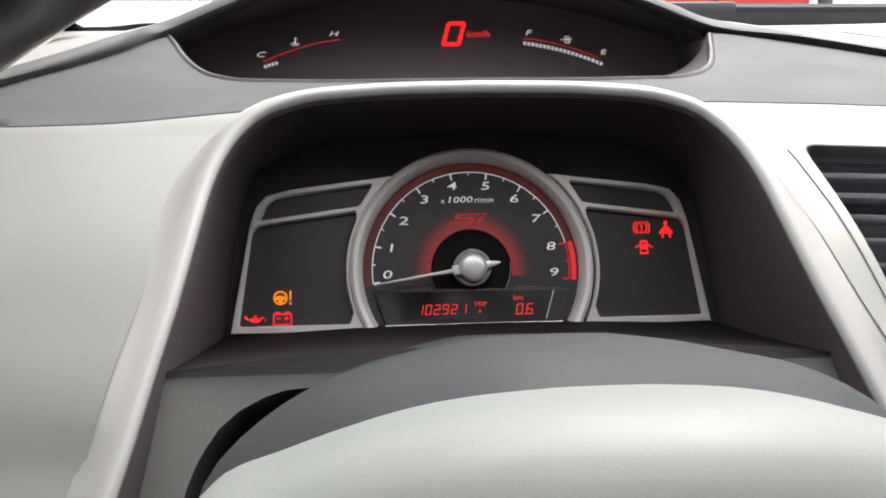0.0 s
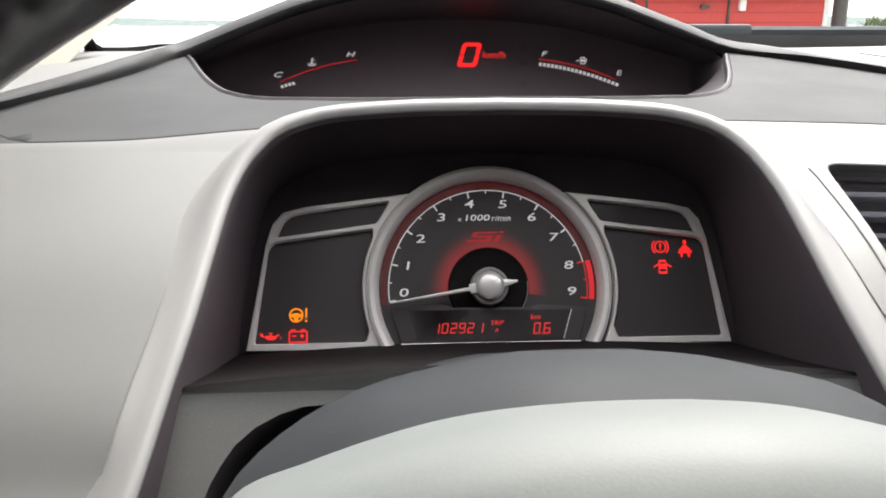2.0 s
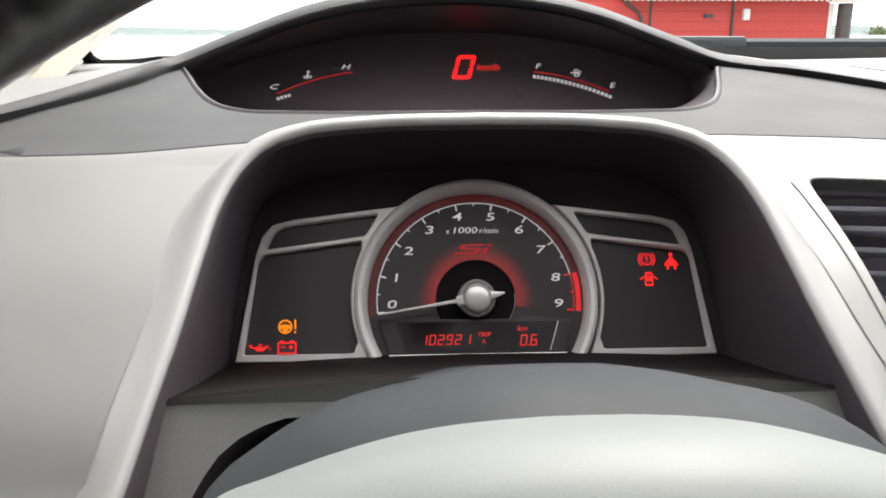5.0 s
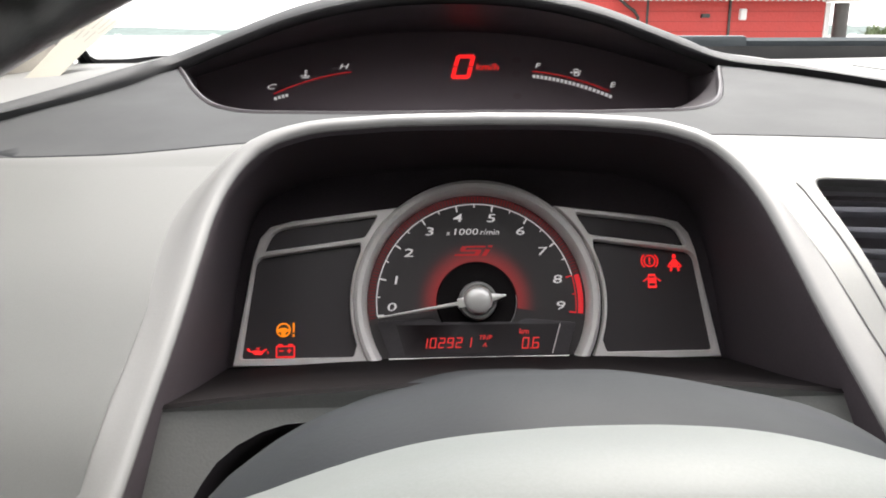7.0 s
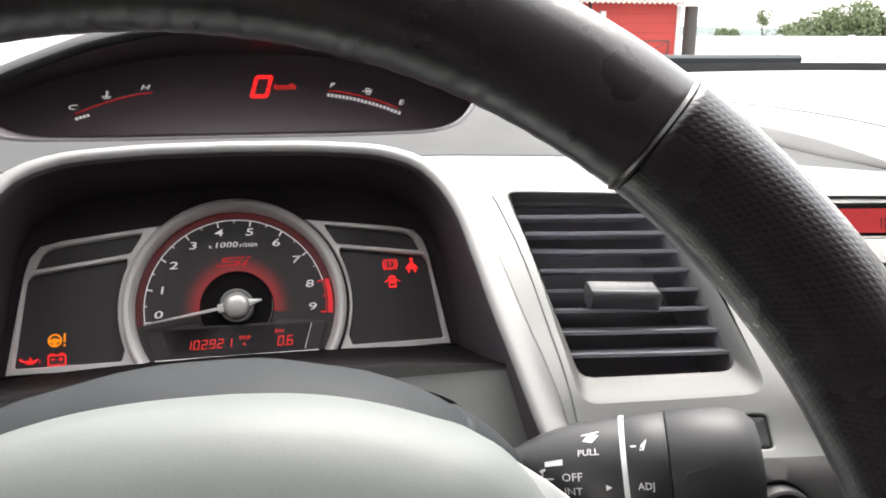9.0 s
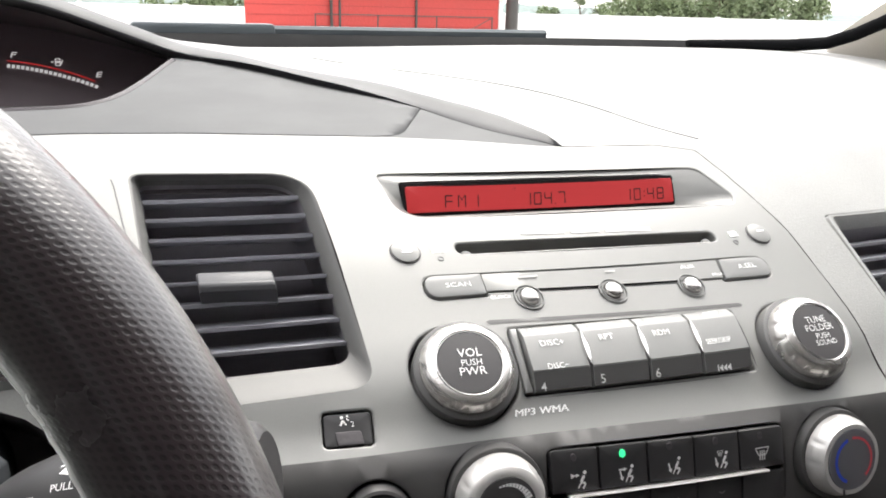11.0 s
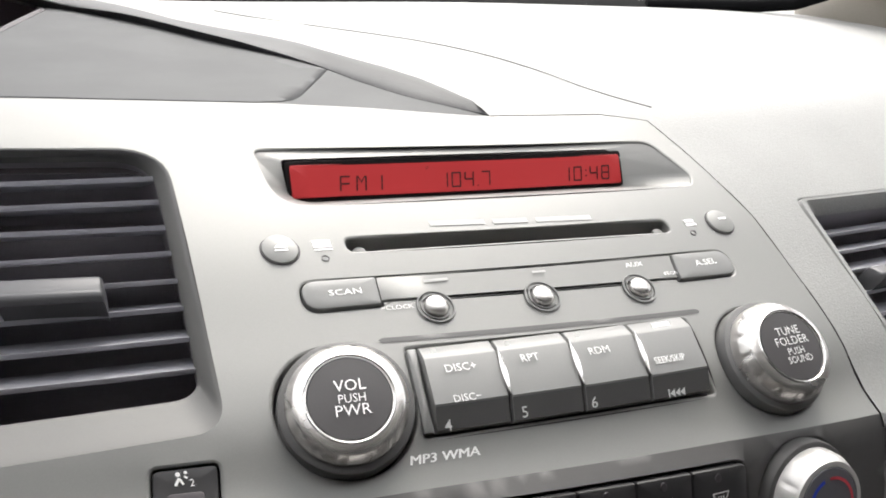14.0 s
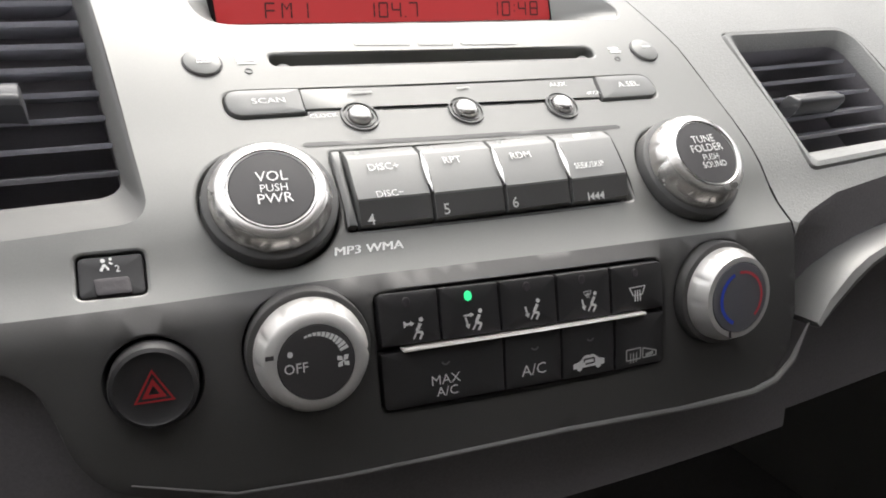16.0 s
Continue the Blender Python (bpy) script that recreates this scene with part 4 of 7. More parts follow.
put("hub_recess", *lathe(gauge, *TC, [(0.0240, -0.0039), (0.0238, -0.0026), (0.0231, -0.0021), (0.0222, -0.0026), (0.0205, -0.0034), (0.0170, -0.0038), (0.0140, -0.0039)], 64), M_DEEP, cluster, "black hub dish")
# highlight on the dish's lower right rim, drawn as a pale arc
put("hub_rim_glint", *shapes(gauge, ringpolys(*TC, 0.0228, 0.0233, -72, 8, 24), 0, 0, 1, -0.0018), M_STRIP, cluster)
na = radians(189.0)
nd = Vector((math.cos(na), math.sin(na)))
nn = Vector((-nd.y, nd.x))
npt = lambda a, b: (TC[0] + nd.x * a + nn.x * b, TC[1] + nd.y * a + nn.y * b)
needle_outline = [npt(0.0585, 0.0004), npt(0.012, 0.0011), npt(0.012, 0.0028), npt(-0.004, 0.0034), npt(-0.0165, 0.0004), npt(-0.0165, -0.0004), npt(-0.004, -0.0034), npt(0.012, -0.0028), npt(0.012, -0.0011), npt(0.0585, -0.0004)]
needle = put("needle", *pad(gauge, needle_outline, 0.003, 0.0056, 0.0004), M_SATIN, cluster, "pale needle resting at zero")
put("hub_ring", *lathe(gauge, *TC, [(0.0112, -0.003), (0.0112, 0.0022), (0.0107, 0.0034), (0.0096, 0.0036), (0.0090, 0.0030)], 40), M_STRIP, needle, "dull silver hub ring")
put("hub_cap", *lathe(gauge, *TC, [(0.0084, 0.002), (0.0084, 0.0052), (0.0080, 0.0066), (0.0068, 0.0078), (0.0045, 0.0086), (0.0020, 0.0089)], 40), M_SATIN, needle, "domed silver cap")
LCDP = [(-0.0440, 0.0040), (0.0410, 0.0036), (0.0463, 0.0205), (-0.0490, 0.0213)]
odo = put("trip_display", *merge(pad(gauge, rpoly([(-0.0530, 0.0025), (0.0500, 0.0025), (0.0560, 0.0212), (0.0270, 0.0240), (0.0215, 0.0222), (-0.0235, 0.0226), (-0.0290, 0.0246), (-0.0600, 0.0240)], 0.0015, 2), -0.0042, -0.0012, 0.0004)), M_BLACK, cluster, "black trip display surround")
put("screen", *fill(gauge, LCDP, (), 0.02, -0.0009), M_LCDBACK, odo, "unlit dark screen")
put("screen_edge", *shapes(gauge, [bar2(0.0412, 0.0036, 0.0465, 0.0205, 0.0006)], 0, 0, 1, -0.0006), M_RINGS, odo)
put("odometer_readout", *merge(digits(gauge, "10292", -0.0352, 0.0076, 0.0037, 0.0060, 0.0013, -0.0006, 0.16, 0.115), digits(gauge, "1", -0.0078, 0.0076, 0.0018, 0.0060, 0.001, -0.0006, 0.16, 0.115)), M_SEGMENT, odo)
put("trip_caption", *merge(letters(gauge, "TRIP", 0.0025, 0.0132, 0.0036, -0.0006, 0.15, 1.1, 0.01), letters(gauge, "A", 0.0022, 0.0090, 0.0036, -0.0006, 0.15)), M_SEGMENT, odo)
put("trip_figures", *merge(digits(gauge, "0", 0.0232, 0.0064, 0.0040, 0.0066, 0.0006, -0.0006, 0.16, 0.115), digits(gauge, ".6", 0.0282, 0.0064, 0.0040, 0.0066, 0.0008, -0.0006, 0.16, 0.115)), M_SEGMENT, odo)
put("unit_caption", *letters(gauge, "km", 0.0252, 0.0164, 0.0044, -0.0006, 0.15, 1.1, 0.01), M_SEGMENT, odo)

IH = -0.0018
# steering warning, oil can, battery
put("steering_symbol", *shapes(gauge, ringpolys(0, 0, 0.40, 0.52, 0, 360, 24) + [[(-0.42, 0.05), (-0.1, 0.16), (0.1, 0.16), (0.42, 0.05), (0.42, -0.12), (0.18, -0.16), (0.12, -0.42), (-0.12, -0.42), (-0.18, -0.16), (-0.42, -0.12)], bar2(0.72, -0.18, 0.72, 0.52, 0.13), bar2(0.72, -0.5, 0.72, -0.32, 0.14)], -0.1136, 0.0199, 0.0080, IH), M_ICON_AMBER, cluster, "lit amber steering warning symbol")
put("oil_symbol", *shapes(gauge, [[(-0.28, -0.25), (0.28, -0.25), (0.75, 0.22), (0.68, 0.28), (0.28, 0.05), (0.2, 0.14), (-0.35, 0.14), (-0.72, 0.02), (-0.72, 0.28), (-0.60, 0.32), (-0.95, 0.36), (-0.95, 0.10), (-0.45, -0.04)], bar2(0.0, 0.12, 0.0, 0.33, 0.09), bar2(-0.16, 0.33, 0.16, 0.33, 0.09), bar2(0.85, -0.18, 0.85, 0.04, 0.1)], -0.1279, 0.0076, 0.0066, IH), M_ICON_RED, cluster, "lit red oil can symbol")
put("battery_symbol", *shapes(gauge, [bar2(-0.75, -0.5, 0.75, -0.5, 0.12), bar2(-0.75, 0.36, 0.75, 0.36, 0.12), bar2(-0.72, -0.5, -0.72, 0.36, 0.12), bar2(0.72, -0.5, 0.72, 0.36, 0.12), bar2(-0.58, 0.48, -0.22, 0.48, 0.16), bar2(0.22, 0.48, 0.58, 0.48, 0.16), bar2(-0.5, 0, -0.14, 0, 0.11), bar2(0.14, 0, 0.5, 0, 0.11), bar2(0.32, -0.18, 0.32, 0.18, 0.11)], -0.1124, 0.0080, 0.0070, IH), M_ICON_RED, cluster, "lit red battery symbol")
put("brake_symbol", *shapes(gauge, ringpolys(0, 0, 0.42, 0.54, 0, 360, 24) + ringpolys(0, 0, 0.66, 0.78, -50, 50, 8) + ringpolys(0, 0, 0.66, 0.78, 130, 230, 8) + [bar2(0, -0.06, 0, 0.30, 0.15), bar2(0, -0.30, 0, -0.17, 0.15)], 0.1023, 0.0569, 0.0068, IH), M_ICON_RED, cluster, "lit red brake symbol")
put("belt_symbol", *shapes(gauge, [disc(0, 0.66, 0.19, 0.22, 12), [(-0.15, 0.40), (0.15, 0.40), (0.36, 0.10), (0.34, -0.22), (-0.34, -0.22), (-0.36, 0.10)], bar2(0.34, 0.10, 0.62, -0.30, 0.14), bar2(-0.34, 0.10, -0.62, -0.30, 0.14), bar2(-0.62, -0.30, 0.62, -0.30, 0.12), bar2(-0.30, -0.34, -0.36, -0.72, 0.20), bar2(0.30, -0.34, 0.36, -0.72, 0.20)], 0.1172, 0.0552, 0.0066, IH), M_ICON_RED, cluster, "lit red seat belt symbol")
put("door_symbol", *shapes(gauge, [[(-0.30, 0.62), (0.30, 0.62), (0.36, 0.40), (-0.36, 0.40)], bar2(-0.30, 0.40, -0.34, -0.62, 0.12), bar2(0.30, 0.40, 0.34, -0.62, 0.12), [(-0.38, 0.26), (0.38, 0.26), (0.38, -0.22), (-0.38, -0.22)], [(-0.38, -0.46), (0.38, -0.46), (0.34, -0.66), (-0.34, -0.66)], bar2(-0.40, 0.22, -0.80, -0.05, 0.13), bar2(0.40, 0.22, 0.80, -0.05, 0.13)], 0.1030, 0.0450, 0.0066, IH), M_ICON_RED, cluster, "lit red open door symbol")

# ---- upper display ----
display = thing("upper_display", "dark upper display with red digital speed and bar gauges", "display", (CX, 0.78, 1.10))
tunnel_a = [Vector(shelf(x, y, -0.0035)) for x, y in lip_in(0.0009)]
pod_ridge = [Vector((p[0], p[1] + 0.006, p[2] - 0.0025)) for p in ridge if -0.1315 < p[0] < 0.3165]
loop_a = tunnel_a + pod_ridge
out = []
for p in loop_a:
    q = np.array(p) - np.array(upper(0, 0, 0))
    x = max(-0.262, min(0.262, (p.x - CX) * 1.10))
    z = -0.030 if p.z < 1.1125 and p.y < 0.66 else (p.z - 1.1125) * 0.95 + 0.012
    out.append(upper(x, z, -0.002))
put("display_housing", *strip([loop_a, [0.7 * np.array(a) + 0.3 * np.array(b) for a, b in zip(loop_a, out)], out]), M_LIP, display, "black grained display housing")
put("lens", *fill(upper, [(-0.262, -0.034), (0.262, -0.034), (0.262, 0.030), (0.20, 0.052), (0.10, 0.064), (-0.10, 0.064), (-0.20, 0.052), (-0.262, 0.030)], (), 0.03, -0.0025), M_LENS, display, "smoked dark lens")
UH = -0.0015
put("speed_figure", *digits(upper, "0", 0.0040, 0.0084, 0.0192, 0.0265, 0.001, UH, 0.27, 0.16), M_ICON_RED, display, "lit red zero")
put("speed_unit", *letters(upper, "km/h", 0.0415, 0.0212, 0.0100, UH, 0.18, 1.15, 0.01), M_SEGMENT, display)
put("gauge_letter", *letters(upper, "C", -0.1688, 0.0005, 0.0080, UH, 0.42, 1.5, 0.01), M_WHITE_LIT, display)
put("gauge_letter", *letters(upper, "H", -0.0991, 0.0220, 0.0080, UH, 0.42, 1.5, 0.01), M_WHITE_LIT, display)
put("gauge_letter", *letters(upper, "F", 0.0912, 0.0222, 0.0080, UH, 0.36, 1.5, 0.01), M_WHITE_LIT, display)
put("gauge_letter", *letters(upper, "E", 0.1645, 0.0012, 0.0080, UH, 0.30, 1.5, 0.01), M_WHITE_LIT, display)


def curve2(p, q, sag, t):
    return (p[0] + (q[0] - p[0]) * t, p[1] + (q[1] - p[1]) * t + sag * 4 * t * (1 - t))


def ribbon(p, q, sag, w, n=24):
    pts = [curve2(p, q, sag, k / n) for k in range(n + 1)]
    return [bar2(*a, *b, w) for a, b in zip(pts, pts[1:])]


put("temperature_arc", *shapes(upper, ribbon((-0.1665, -0.0070), (-0.0925, 0.0163), 0.0035, 0.0007), 0, 0, 1, UH), M_ARC_RED, display, "red temperature arc")
put("fuel_arc", *shapes(upper, ribbon((0.0855, 0.0165), (0.1605, -0.0055), 0.0035, 0.0007), 0, 0, 1, UH), M_ARC_RED, display, "red fuel arc")
blocks = []
for k in range(20):
    a, b = curve2((0.0850, 0.0112), (0.1632, -0.0122), 0.0035, (k + 0.1) / 20), curve2((0.0850, 0.0112), (0.1632, -0.0122), 0.0035, (k + 0.78) / 20)
    blocks.append(bar2(*a, *b, 0.0036))
put("fuel_blocks", *shapes(upper, blocks, 0, 0, 1, UH), M_WHITE_LIT, display, "row of white fuel blocks")
blocks = []
for k in range(4):
    a, b = curve2((-0.1660, -0.0125), (-0.1520, -0.0080), 0.0003, (k + 0.1) / 4), curve2((-0.1660, -0.0125), (-0.1520, -0.0080), 0.0003, (k + 0.78) / 4)
    blocks.append(bar2(*a, *b, 0.0032))
put("temperature_blocks", *shapes(upper, blocks, 0, 0, 1, UH), M_WHITE_LIT, display, "four white temperature blocks")
put("temperature_symbol", *shapes(upper, [bar2(0, -0.2, 0, 0.6, 0.16), disc(0, -0.2, 0.2, 0.2, 10), bar2(0.05, 0.5, 0.32, 0.5, 0.1), bar2(0.05, 0.22, 0.28, 0.22, 0.1), bar2(-0.6, -0.25, -0.25, -0.32, 0.12), bar2(0.25, -0.32, 0.6, -0.25, 0.12), bar2(-0.5, -0.5, 0.5, -0.5, 0.12)], -0.1366, 0.0140, 0.0072, UH), M_WHITE_LIT, display)
put("fuel_symbol", *shapes(upper, [bar2(-0.35, -0.5, 0.35, -0.5, 0.12), bar2(-0.28, -0.5, -0.28, 0.5, 0.12), bar2(0.28, -0.5, 0.28, 0.5, 0.12), bar2(-0.3, 0.46, 0.3, 0.46, 0.12), bar2(-0.3, 0.0, 0.3, 0.0, 0.3), bar2(0.4, -0.3, 0.6, 0.3, 0.12), bar2(-0.85, 0.0, -0.5, 0.0, 0.16)], 0.1290, 0.0150, 0.0072, UH), M_WHITE_LIT, display)
for x, y in ((0.0705, 0.0290), (0.0695, 0.0135), (0.0690, -0.0100)):
    put("unlit_lamp", *shapes(upper, [disc(0, 0, 1, 0.8, 12)], x, y, 0.0045, UH - 0.0004), M_UNLIT, display)

# ---- centre vent ----
vent = thing("centre_vent", "black slatted air vent with a grey slider tab", "air vent", (0.31, 0.33, 1.02), "dashboard vents")
vin = rpoly([(0.2690, 0.1712), (0.3518, 0.1765), (0.3532, 0.3148), (0.2660, 0.3155)], [0.008, 0.011, 0.022, 0.006], 7)
vout = VENT


def slope_loop(a, b, t, h):
    return [dash(x0 + (x1 - x0) * t, y0 + (y1 - y0) * t, h) for (x0, y0), (x1, y1) in zip(a, b)]


put("frame", *strip([slope_loop(inset(vout, -0.0014), vin, 0, 0), slope_loop(inset(vout, -0.0004), vin, 0, -0.0004), slope_loop(vout, vin, 0.15, -0.0018), slope_loop(vout, vin, 1, -0.0075), slope_loop(vout, inset(vin, 0.0006), 1, -0.0105)]), M_BEZEL, vent, "grey sloped frame")
put("duct", *merge(strip([[dash(x, y, -0.009) for x, y in vin], [dash(x, y, -0.05) for x, y in vin]]), fill(dash, vin, (), 0.03, -0.05)), M_DUCT, vent, "black duct")


def slat(x0, x1, s, h0, depth, thick, tilt, material, parent, rise=0.0):
    """A fin with a rounded front edge, leaning inwards."""
    sec = [(0.0, 0.0), (-0.0008, thick * 0.35), (-0.0022, thick * 0.5), (-depth, thick * 0.5 + tilt), (-depth, -thick * 0.5 + tilt), (-0.0022, -thick * 0.5), (-0.0008, -thick * 0.35)]
    xs = np.linspace(x0, x1, 7)
    v, f = strip([[dash(x, s + b + rise * (x - x0) / (x1 - x0), h0 + a) for a, b in sec] for x in xs])
    n = len(sec)
    f += [tuple(range(n)), tuple(range(len(v) - n, len(v)))]
    return put("slat", v, f, material, parent)


def slider_tab(x0, x1, lo, hi, parent):
    """A slider with a sloped upper face and a rounded lower lip."""
    m = hi - lo
    sec = [(lo, -0.012), (lo, 0.0018), (lo + 0.10 * m, 0.0032), (lo + 0.22 * m, 0.0038), (lo + 0.30 * m, 0.0036), (lo + 0.34 * m, 0.0030), (hi - 0.20 * m, 0.0008), (hi - 0.06 * m, 0.0), (hi, -0.0016), (hi, -0.012)]
    rows = [[dash(x, s, h - d) for s, h in sec] for x, d in ((x0, 0.0016), (x0 + 0.0006, 0.0004), (x0 + 0.0016, 0.0), (x1 - 0.0016, 0.0), (x1 - 0.0006, 0.0004), (x1, 0.0016))]
    v, f = strip(rows, closed=False)
    n = len(sec)
    f += [tuple(range(n)), tuple(range(len(v) - n, len(v)))]
    put("slider_tab", v, f, M_TAB, parent, "dark grey slider tab with rounded lip")


for s, s2 in ((0.2978, 0.2998), (0.2810, 0.2828), (0.2641, 0.2652), (0.2471, 0.2490), (0.2308, 0.2331), (0.2160, 0.2188), (0.2010, 0.2040), (0.1865, 0.1898)):
    slat(0.2672, 0.3520, s, -0.0080, 0.0165, 0.0020, 0.0130, M_SLAT, vent, rise=s2 - s)
slider_tab(0.2872, 0.3240, 0.2170, 0.2312, vent)

# passenger vent
pvent = thing("passenger_vent", "black slatted air vent in the grey passenger pad", "air vent", (0.73, 0.31, 1.0), "dashboard vents")
rin = rpoly([(0.6830, 0.1588), (0.7800, 0.1592), (0.7812, 0.2370), (0.6905, 0.2375)], [0.004, 0.007, 0.014, 0.004], 7)
rout = RV
put("frame", *strip([slope_loop(rout, rin, 0, -0.0016), slope_loop(rout, rin, 0.12, 0.0006), slope_loop(rout, rin, 0.35, 0.0004), slope_loop(rout, rin, 1, -0.006), slope_loop(rout, inset(rin, 0.0006), 1, -0.009)]), M_PAD, pvent, "grey frame")
put("duct", *merge(strip([[dash(x, y, -0.008) for x, y in rin], [dash(x, y, -0.045) for x, y in rin]]), fill(dash, rin, (), 0.03, -0.045)), M_DUCT, pvent, "black duct")
for s in (0.2224, 0.2104, 0.1978, 0.1840, 0.1704):
    slat(0.6862, 0.7740, s, -0.0070, 0.0130, 0.0020, 0.0105, M_SLAT, pvent)
slider_tab(0.6930, 0.7300, 0.1845, 0.1945, pvent)

# ---- radio ----
radio = thing("car_radio", "grey built-in car radio with red backlit display and round knobs", "car radio", (0.5, 0.27, 1.01))
SB, ST = 1.0395, 1.0558


def screen_at(x, z):
    return np.array([x, 0.3385 + bend(x) + (z - SB) * 0.36, z - 0.0003 - 0.0095 * (x - 0.411)])


screen_loop = rpoly([(0.4122, SB + 0.0006), (0.5928, SB + 0.0006), (0.5928, ST), (0.4122, ST)], 0.0018, 6)
lcd_edge = ccw(LCD)


def toward(poly, n):
    """The same number of places round a polygon, by length, from its lower left."""
    i0 = min(range(len(poly)), key=lambda i: poly[i][0] + poly[i][1] * 0.5)
    poly = poly[i0:] + poly[:i0]
    poly = poly + poly[:1]
    k = np.r_[0, np.cumsum([math.dist(a, b) for a, b in zip(poly, poly[1:])])]
    q = np.linspace(0, k[-1], n + 1)[:-1]
    return list(zip(np.interp(q, k, [p[0] for p in poly]), np.interp(q, k, [p[1] for p in poly])))


recess_a = [dash(x, y, 0) for x, y in inset(lcd_edge, -BEV)]
recess_b = [dash(x, y, -0.0004) for x, y in inset(lcd_edge, -BEV * 0.3)]
recess_c = [dash(x, y, -BEV) for x, y in lcd_edge]
x0, x1 = min(p[0] for p in lcd_edge), max(p[0] for p in lcd_edge)
recess_d = []
for x, y in lcd_edge:
    lo, hi = 0.2662 - 0.004 * (x - 0.3985) / 0.221, 0.3075 - 0.006 * (x - 0.3985) / 0.221
    u = (x - x0) / (x1 - x0)
    w = min(max((y - lo) / (hi - lo), 0), 1)
    recess_d.append(screen_at(0.4095 + u * (0.5950 - 0.4095), SB - 0.0006 + w * (ST - SB + 0.0034)))
put("display_recess", *strip([recess_a, recess_b, recess_c, recess_d]), M_FASCIA, radio, "grey recess round the display")
flat = lambda x, z, h=0.0: screen_at(x, z) + np.array([0, -0.94 * h, 0.34 * h])
lcd = put("display", *pad(flat, rpoly([(0.4108, SB - 0.0008), (0.5942, SB - 0.0008), (0.5942, ST + 0.0016), (0.4108, ST + 0.0016)], 0.0020, 5), -0.004, 0.0016, 0.0004, 0, 0.008), M_DEEP, radio, "black display edge")
put("screen", *pad(flat, inset(screen_loop, 0.0004), 0.0010, 0.0026, 0.0003, 0, 0.008), M_LCD, lcd, "red backlit screen")
put("band_readout", *digits(flat, "FM1", 0.4350, 1.0427, 0.0052, 0.0074, 0.0028, 0.0029, 0.10, 0.11), M_LCD_INK, lcd)
put("frequency_readout", *digits(flat, "104.7", 0.4848, 1.0427, 0.0052, 0.0074, 0.0018, 0.0029, 0.10, 0.11), M_LCD_INK, lcd)
put("clock_readout", *digits(flat, "10:48", 0.5545, 1.0427, 0.0052, 0.0074, 0.0022, 0.0029, 0.10, 0.11), M_LCD_INK, lcd)
put("small_mark", *letters(flat, "ST", 0.4800, 1.0525, 0.0020, 0.0029), M_LCD_INK, lcd)

put("disc_slot", *fill(dash, inset(SLOT, -0.001), (), 0.02, -0.0105), M_BLACK, radio, "black disc slot")
for x, s in ((0.4285, 0.2385), (0.5800, 0.2348)):
    put("slot_guide", *pad(dash, disc(x, s, 0.0030, 0.0024, 14), -0.0105, -0.0030, 0.0012), M_RKEY, radio)
put("eject_button", *pad(dash, disc(0.3943, 0.2387, 0.0076, 0.0080, 32), -0.001, 0.0016, 0.0010, 0.0008), M_FASCIA, radio, "round grey eject button")
put("eject_mark", *shapes(dash, [[(-0.5, -0.15), (0.5, -0.15), (0, 0.45)], bar2(-0.5, -0.38, 0.5, -0.38, 0.16)], 0.3945, 0.2389, 0.0055, 0.0026), M_PRINT, radio)
put("eject_groove", *shapes(dash, ringpolys(0.3943, 0.2387, 0.0076, 0.0083, 0, 360, 36), 0, 0, 1, 0.0002), M_BLACK, radio)
put("mode_button", *pad(dash, disc(0.6164, 0.2340, 0.0074, 0.0078, 32), -0.001, 0.0016, 0.0010, 0.0008), M_FASCIA, radio, "round grey display button")
put("mode_groove", *shapes(dash, ringpolys(0.6164, 0.2340, 0.0074, 0.0081, 0, 360, 36), 0, 0, 1, 0.0002), M_BLACK, radio)
put("mode_mark", *shapes(dash, [bar2(-0.7, 0.1, 0.7, 0.1, 0.35)], 0.6170, 0.2343, 0.0035, 0.0026), M_PRINT, radio)
put("disc_logo", *shapes(dash, [box2(-0.85, -0.35, 0.85, 0.6), bar2(-0.85, -0.6, 0.85, -0.6, 0.2)], 0.4123, 0.2403, 0.0045, 0.0003), M_PRINT, radio, "small white printed mark")
put("anti_theft_mark", *shapes(dash, [bar2(-0.8, 0.4, 0.8, 0.4, 0.5), bar2(-0.9, -0.3, 0.9, -0.3, 0.5)], 0.5983, 0.2356, 0.0036, 0.0003), M_PRINT, radio, "small white printed words")
put("system_caption", *shapes(dash, [bar2(-6.8, 0.30, -2.4, 0.10, 0.5), bar2(-1.7, 0.07, 1.2, -0.05, 0.5), bar2(1.9, -0.08, 6.8, -0.30, 0.5)], 0.5042, 0.2470, 0.0060, 0.0003), M_PRINT_DIM, radio, "pale worn printed words")
for x, s in ((0.4119, 0.2328), (0.5967, 0.2293)):
    put("indicator_dot", *lathe(dash, x, s, [(0.0017, -0.0005), (0.0017, 0.0003), (0.0012, 0.0003), (0.0011, -0.0006)], 14), M_CHARCOAL, radio)

# pill-shaped row
put("scan_button", *pad(dash, rpoly([(0.3974, 0.2064), (0.4282, 0.2067), (0.4292, 0.2205), (0.3974, 0.2206)], [0.0070, 0.0006, 0.0006, 0.0070], 8), -0.004, 0.0014, 0.0010), M_RKEY, radio, "grey half-round key")
put("scan_caption", *letters(dash, "SCAN", 0.4148, 0.2135, 0.0040, 0.0018, 0, 1.35, 0.02), M_PRINT, radio)
put("sound_button", *pad(dash, rpoly([(0.5724, 0.2029), (0.6064, 0.2022), (0.6064, 0.2165), (0.5750, 0.2173)], [0.0006, 0.0068, 0.0068, 0.0006], 8), -0.004, 0.0014, 0.0010), M_RKEY, radio, "grey half-round key")
